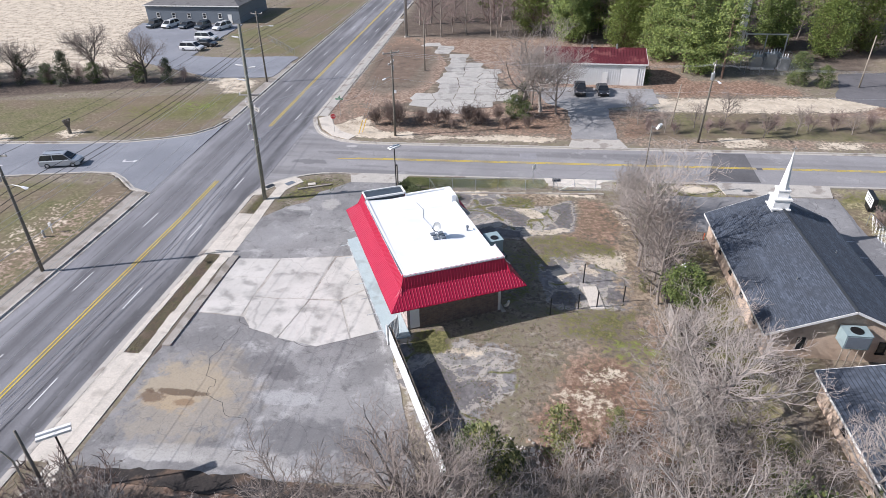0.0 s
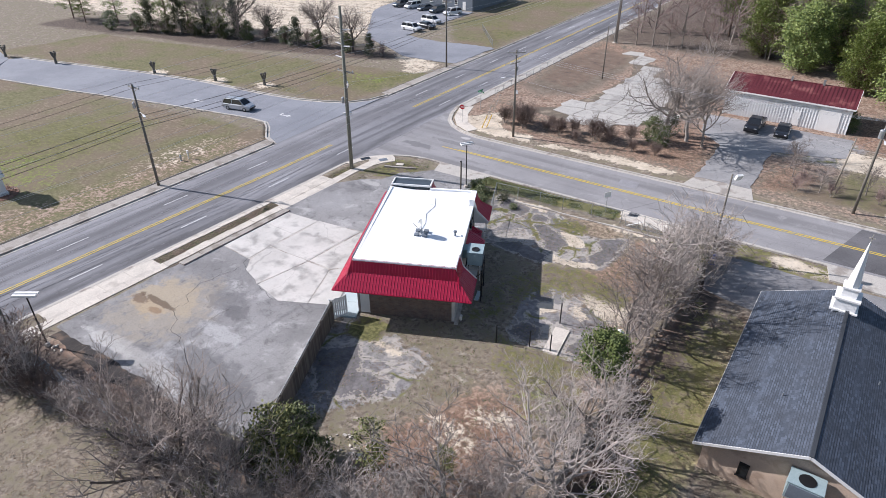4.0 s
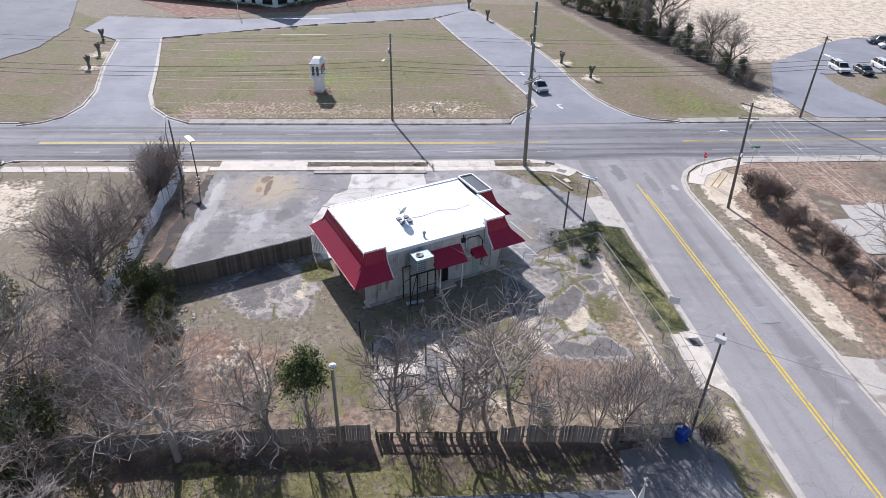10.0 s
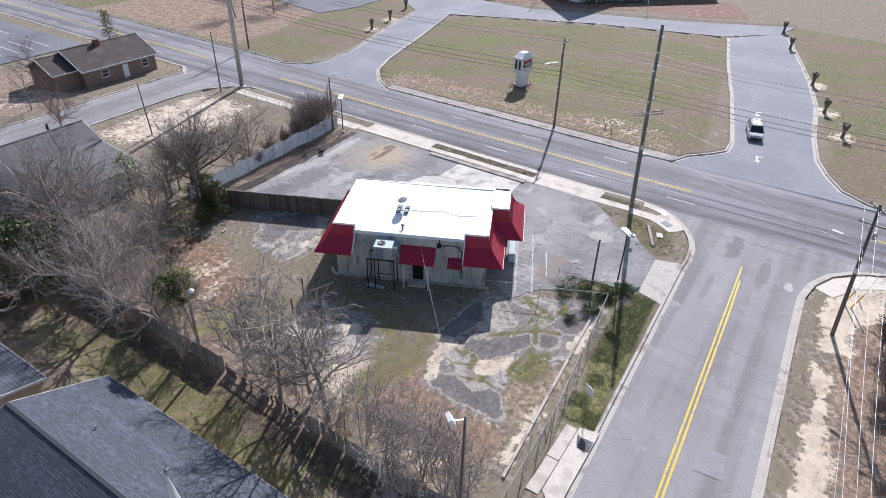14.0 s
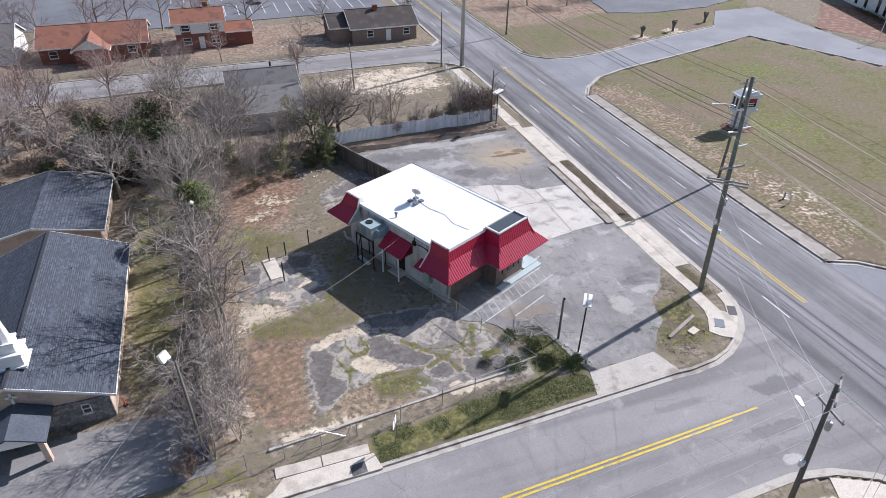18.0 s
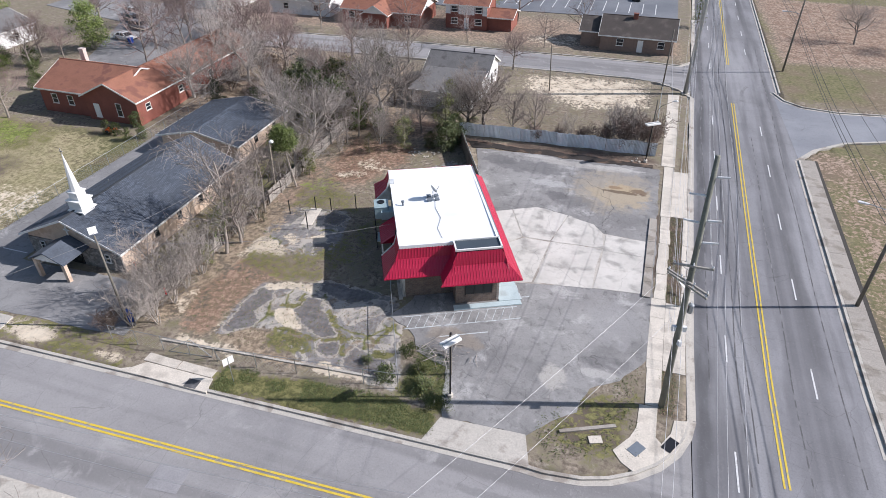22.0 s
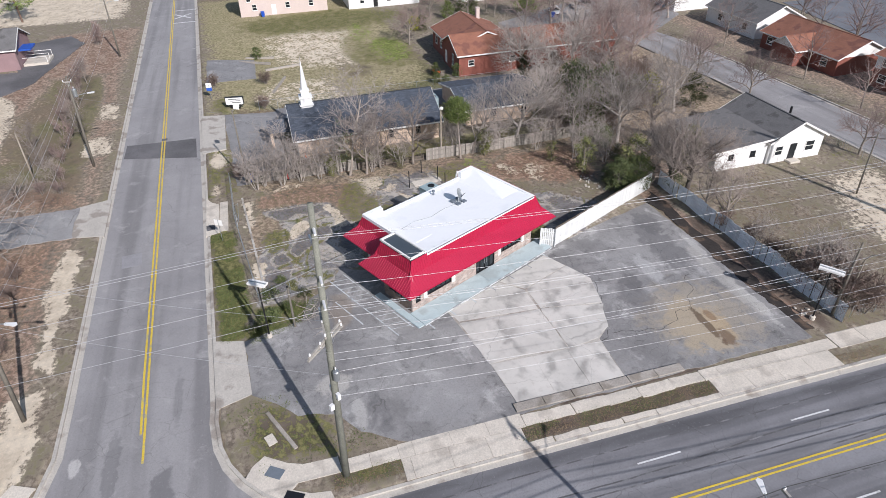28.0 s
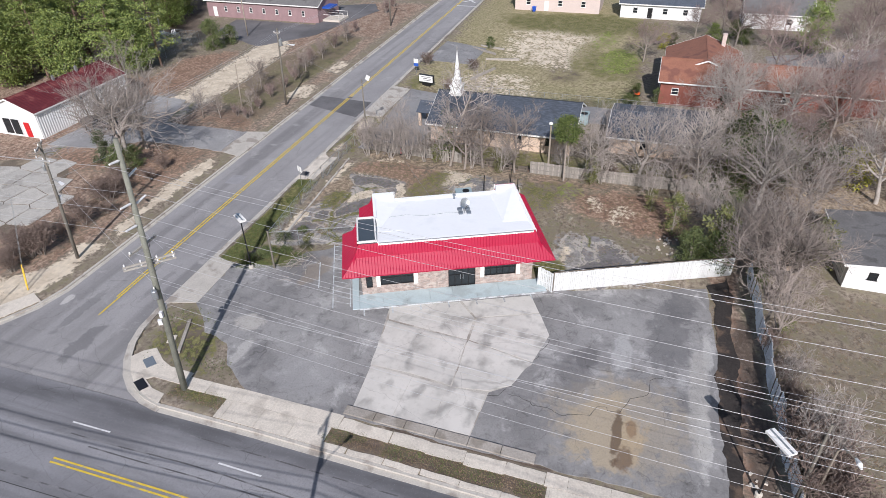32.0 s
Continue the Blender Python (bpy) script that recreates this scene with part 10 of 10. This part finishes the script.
for s_ in (-1, 1):
    f = part("message_board", Shape().box(-1.0, s_ * 0.705 - 0.01, 2.75, 1.0, s_ * 0.705 + 0.01, 3.75), "black_face", sg, "black message board with a red band")
    part("red_band", Shape().box(-0.97, s_ * 0.72 - 0.006, 3.4, 0.97, s_ * 0.72 + 0.006, 3.72), "sign_red", f)
    for k, (a, b) in enumerate(((-0.8, 0.8), (-0.7, 0.6))):
        part("text_bar", Shape().box(a, s_ * 0.73 - 0.004, 3.18 - k * 0.25, b, s_ * 0.73 + 0.004, 3.28 - k * 0.25), "trim", f)
    for y in (-0.3, 0.3):
        part("end_slot", Shape().box(s_ * 1.305 - 0.01, y - 0.17, 2.6, s_ * 1.305 + 0.01, y + 0.17, 3.8), "black_face", sg, "dark upright slot in the sign's end")
sheet("mulch_ring", disc(-57.6, 32.5, 2.3, 1.9, 20), "mulch", "ring of red mulch round the school sign", 0.06, 0.1, 0.15, "mulch")
ring = thing("ring_shrubs", pose(-57.6, 32.5, 0), "low reddish shrubs round the school sign", "shrub")
r9 = random.Random(9)
for k in range(9):
    s = Shape()
    leaf_cards(s, r9, Vector((1.7 * math.cos(k * 0.7), 1.4 * math.sin(k * 0.7), 0.25)), 0.5, 70, 0.12)
    part("shrub", s, "leaf_brown", ring)

cs = thing("church_sign", pose(38.7, 65.8, gh(38.7, 65.8), 0, 0, 80), "white church sign board on a low black base", "sign")
part("base", Shape().box(-0.7, -0.25, 0, 0.7, 0.25, 0.55), "black_metal", cs)
part("cabinet", Shape().box(-1.3, -0.22, 0.55, 1.3, 0.22, 1.75), "black_metal", cs)
for s_ in (-1, 1):
    f = part("face", Shape().box(-1.22, s_ * 0.225 - 0.008, 0.63, 1.22, s_ * 0.225 + 0.008, 1.67), "siding_white", cs)
    for k in range(3):
        part("text_bar", Shape().box(-0.9, s_ * 0.238 - 0.004, 1.4 - k * 0.25, 0.8 - 0.2 * k, s_ * 0.238 + 0.004, 1.48 - k * 0.25), "black_face", f)
bs = thing("blue_white_sign", pose(43.2, 69.2, 0, 0, 0, 85), "small blue and white post sign by the kerb", "sign")
part("post", Shape().tube([(0, 0, -0.1), (0, 0, 2.4)], 0.03, 6), "galv", bs)
part("panel", Shape().box(-0.4, -0.02, 1.2, 0.4, 0.02, 2.4), "trim", bs)
part("blue_half", Shape().box(-0.4, -0.03, 1.2, 0.4, 0.03, 1.7), "sign_blue", bs)
for x, y, a in ((2.1, 68.15, 60),):
    ws = thing("realty_sign", pose(x, y, 0, 0, 0, a), "blank white panel sign on a thin post", "sign")
    part("post", Shape().tube([(0, 0, -0.1), (0, 0, 2.45)], 0.03, 6), "galv", ws)
    part("panel", Shape().box(-0.42, -0.03, 1.8, 0.42, -0.005, 2.45), "trim", ws)
stp = thing("stop_sign", pose(-26.2, 82.6, 0, 0, 0, 10), "red octagonal stop sign on a steel post", "sign")
part("post", Shape().tube([(0, 0, -0.1), (0, 0, 2.75)], 0.03, 6), "galv", stp)
oc = [(0.38 * math.cos(math.pi / 8 + k * math.pi / 4), 0.38 * math.sin(math.pi / 8 + k * math.pi / 4)) for k in range(8)]
pl = part("panel", Shape().add([(x * 1.08, y0, z * 1.08 + 2.35) for y0 in (-0.05, -0.03) for x, z in oc], [tuple(range(8)), tuple(range(8, 16))[::-1]] + [(k, 8 + k, 8 + (k + 1) % 8, (k + 1) % 8) for k in range(8)]), "trim", stp)
part("face", Shape().add([(x, y0, z + 2.35) for y0 in (-0.058, -0.051) for x, z in oc], [tuple(range(8)), tuple(range(8, 16))[::-1]] + [(k, 8 + k, 8 + (k + 1) % 8, (k + 1) % 8) for k in range(8)]), "sign_red", pl)
text_mesh("STOP", 0.26, "trim", pl, Matrix.Translation((0, -0.064, 2.35)) @ pose(0, 0, 0, 90, 0, 0))
ns = thing("street_name_sign", pose(-27.0, 89.0, 0), "green street name blades on a post", "sign")
part("post", Shape().tube([(0, 0, -0.1), (0, 0, 2.9)], 0.03, 6), "galv", ns)
M["sign_green"] = mat("green_sign_face", (0.01, 0.22, 0.09), 0.5, vary=0.05)
b1_ = part("name_blade", Shape().box(-0.55, -0.02, 2.62, 0.55, 0.02, 2.86), "sign_green", ns)
part("text_bar", Shape().box(-0.4, -0.028, 2.7, 0.4, -0.021, 2.78), "trim", b1_)
b2_ = part("name_blade", Shape().box(-0.02, -0.55, 2.88, 0.02, 0.55, 3.1), "sign_green", ns)
part("text_bar", Shape().box(-0.028, -0.4, 2.95, -0.021, 0.4, 3.03), "trim", b2_)
for x, y, a in ((-22.6, 82.3, 30), (-22.2, 82.9, 30)):
    gd = thing("guy_guard", pose(x, y, 0, 0, 0, a), "yellow plastic guard on a slanting guy wire", "guy wire", "guy guards")
    part("guard", Shape().tube([(0, 0, -0.05), (0.75, 0, 1.9)], 0.06, 8), "yellow_guard", gd)
    part("guy", Shape().tube([(0.7, 0, 1.8), (2.9, -0.6, 8.0)], 0.012, 5), "galv", gd)
for x, y in ((-48.4, 50.4),):
    hy = thing("fire_hydrant", pose(x, y, 0), "small weathered fire hydrant on the lawn edge", "hydrant")
    part("barrel", Shape().lathe([(0.16, 0), (0.16, 0.06), (0.11, 0.08), (0.11, 0.6), (0.14, 0.62), (0.12, 0.75), (0.04, 0.84)], 12), "galv", hy)
    part("outlet", Shape().tube([(-0.2, 0, 0.45), (0.2, 0, 0.45)], 0.06, 8), "galv", hy)
sw = thing("lawn_post", pose(-48.2, 51.4, 0), "small white marker post on the lawn", "post")
part("post", Shape().beam((0, 0, -0.1), (0, 0, 0.9), 0.08), "trim", sw)
part("box", Shape().box(-0.14, -0.1, 0.75, 0.14, 0.1, 1.15), "trim", sw)


def bin_(x, y, a, m_, label):
    t = thing("wheelie_bin", pose(x, y, gh(x, y), 0, 0, a), label, "rubbish bin", "wheeled bins")
    vs = [(-.26, -.28, .05), (.26, -.28, .05), (.26, .28, .05), (-.26, .28, .05), (-.33, -.38, 1.0), (.33, -.38, 1.0), (.33, .38, 1.0), (-.33, .38, 1.0)]
    part("bin_body", Shape().add(vs, [(3, 2, 1, 0), (4, 5, 6, 7), (0, 1, 5, 4), (1, 2, 6, 5), (2, 3, 7, 6), (3, 0, 4, 7)]), m_, t)
    part("lid", Shape().add([(-.36, -.42, 1.0), (.36, -.42, 1.0), (.36, .42, 1.04), (-.36, .42, 1.04), (-.3, -.3, 1.1), (.3, -.3, 1.1), (.3, .38, 1.12), (-.3, .38, 1.12)], [(3, 2, 1, 0), (4, 5, 6, 7), (0, 1, 5, 4), (1, 2, 6, 5), (2, 3, 7, 6), (3, 0, 4, 7)]), m_, t)
    for s_ in (-1, 1):
        part("wheel", Shape().tube([(s_ * .25, .34, .12), (s_ * .33, .34, .12)], .12, 10), "rubber", t)
    part("handle", Shape().beam((-.25, .45, 1.0), (.25, .45, 1.0), 0.04), "rubber", t)


bin_(14.35, 64.5, 30, "bin_blue", "blue wheeled bin under the saplings")
bin_(66.8, 1.5, 0, "bin_blue", "blue wheeled bin in the brick house yard")
bin_(89.6, 58.5, 0, "bin_blue", "blue wheeled bin by the beige house")
for x, y, m_, lab in ((19.5, 57.9, "orange", "orange marker post at the church corner"), (14.0, 60.6, "sign_red", "red marker post under the trees")):
    t = thing("marker_post", pose(x, y, gh(x, y)), lab, "post")
    part("post", Shape().tube([(0, 0, 0), (0.06, 0, 0.8)], [0.07, 0.05], 8), m_, t)
    part("foot", Shape().lathe([(0.18, 0), (0.18, 0.05), (0.08, 0.07)], 8), "rubber", t)
for x, y, a in ((14.3, 62.6, 10), (14.2, 64.2, -5)):
    t = thing("notice_sign", pose(x, y, gh(x, y), 0, 0, 90 + a), "small white notice on a stake by the church lot", "sign", "small notices")
    part("stake", Shape().beam((0, 0, -0.1), (0, 0, 1.3), 0.05), "pole_pale", t)
    part("panel", Shape().box(-0.2, -0.04, 0.9, 0.2, -0.02, 1.4), "trim", t)
    part("text_bar", Shape().box(-0.13, -0.048, 1.1, 0.13, -0.041, 1.2), "black_face", t)
brd = thing("loose_board", pose(-2.9 + 1.9, 47.2 - 0.2, 0.05, 0, 4, 110), "pale blue panel lying on the ground behind the restaurant", "board")
part("face", Shape().box(-0.75, -0.18, 0, 0.75, 0.18, 0.06), "sidewalk_blue", brd)
part("rim", Shape().box(-0.77, -0.2, 0.0, -0.72, 0.2, 0.08).box(0.72, -0.2, 0, 0.77, 0.2, 0.08), "trim", brd)
tagged(part("old_slab", Shape().box(-0.6, -1.65, -0.1, 0.6, 1.65, 0.07, 0, pose(7.35, 45.5, gh(7.35, 45.5), 0, 0, 8)), "concrete"), "pale rectangular concrete slab in the rear yard", "slab")
low_wall = thing("yard_edging", pose(0, 0, 0), "long pale concrete edging inside the wire fence", "edging")
for i in range(8):
    x0, x1 = -9.4 + i * 2.45, -9.4 + (i + 1) * 2.45 - 0.05
    f = lambda x: 64.4 + 0.075 * (x + 9.4)
    part("edging_block", Shape().prism([(x0, f(x0)), (x1, f(x1)), (x1, f(x1) + 0.2), (x0, f(x0) + 0.2)], -0.1, 0.10 + 0.02 * (i % 3)), "kerb", low_wall)
# rubble heaps and litter near the fences
rr = random.Random(12)
for cx, cy, n, spread in ((0.8, 27.8, 26, 0.9), (-24.6, 22.0, 6, 0.6)):
    t = thing("rubble_heap", pose(cx, cy, gh(cx, cy)), "small heap of pale rubble and scraps", "rubble")
    for _ in range(n):
        x, y, q = rr.gauss(0, spread), rr.gauss(0, spread * 0.6), rr.uniform(0.05, 0.16)
        part("chunk", Shape().box(-q, -q * 0.7, 0, q, q * 0.7, q * 0.8, 0, pose(x, y, 0, rr.uniform(-25, 25), rr.uniform(-25, 25), rr.uniform(0, 360))), "concrete", t)
fg = thing("fallen_gate", pose(0, 0, 0), "bent steel gate frame leaning beside the wire fence", "gate")
for a_, b_ in (((8.8, 66.9, 0.0), (7.0, 66.3, 1.2)), ((7.0, 66.3, 1.2), (5.1, 66.5, 0.05)), ((8.8, 66.9, 0.0), (5.1, 66.5, 0.05)), ((5.1, 66.5, 0.05), (4.7, 66.6, 1.2)), ((4.7, 66.6, 1.2), (4.3, 66.6, 0.0))):
    part("bar", Shape().tube([a_, b_], 0.028, 6), "galv", fg)
# timber steps and low walls on the east lawn
for x, y, L, a in ((60.0, 62.0, 6.0, 60), (47.5, 58.8, 7.0, -20), (62.5, 61.0, 5.0, 75), (56, 57.5, 6, 100)):
    tagged(part("retaining_timber", Shape().box(-L / 2, -0.15, 0, L / 2, 0.15, 0.35, 0, pose(x, y, gh(x, y), 0, 0, a)), "fence_pale"), "weathered timber edging on the lawn", "edging", "lawn timbers")
lb = thing("yard_mower", pose(43.4, 33.6, -0.4, 0, 0, 20), "small orange garden mower by the brick wall", "mower")
part("deck", Shape().box(-0.6, -0.4, 0.2, 0.6, 0.4, 0.5), "orange", lb)
part("seat", Shape().box(-0.4, -0.25, 0.5, 0.0, 0.25, 0.9), "rubber", lb)
for xx in (-0.45, 0.45):
    for s_ in (-1, 1):
        part("wheel", Shape().tube([(xx, s_ * 0.38, 0.2), (xx, s_ * 0.5, 0.2)], 0.2, 10), "rubber", lb)

# fallen branches and cuttings beside the fence corner
fb = thing("fallen_branches", pose(-11.6, 60.6, 0.03), "heap of pale fallen branches at the edge of the lot", "branches")
rb = random.Random(44)
for i in range(26):
    a, L = rb.uniform(0, 6.28), rb.uniform(0.7, 2.2)
    x, y = rb.gauss(0, 1.3), rb.gauss(0, 0.7)
    p = Vector((x, y, rb.uniform(0.02, 0.2)))
    q = p + Vector((math.cos(a) * L, math.sin(a) * L, rb.uniform(-0.05, 0.25)))
    mid_ = p.lerp(q, 0.5) + Vector((rb.gauss(0, 0.12), rb.gauss(0, 0.12), 0.08))
    part("branch", Shape().tube([p, mid_, q], [0.03, 0.022, 0.008], 5), "bark_pale" if i % 3 else "twig", fb)
# plain dark grey rectangle lying on the apron by the kerb
tagged(part("dark_flat_plate", Shape().box(-0.5, -0.42, 0, 0.5, 0.42, 0.012, 0, pose(4.9, 69.3, 0.036, 0, 0, 2)), "tar"), "flat dark grey plate beside the kerb", "drain")
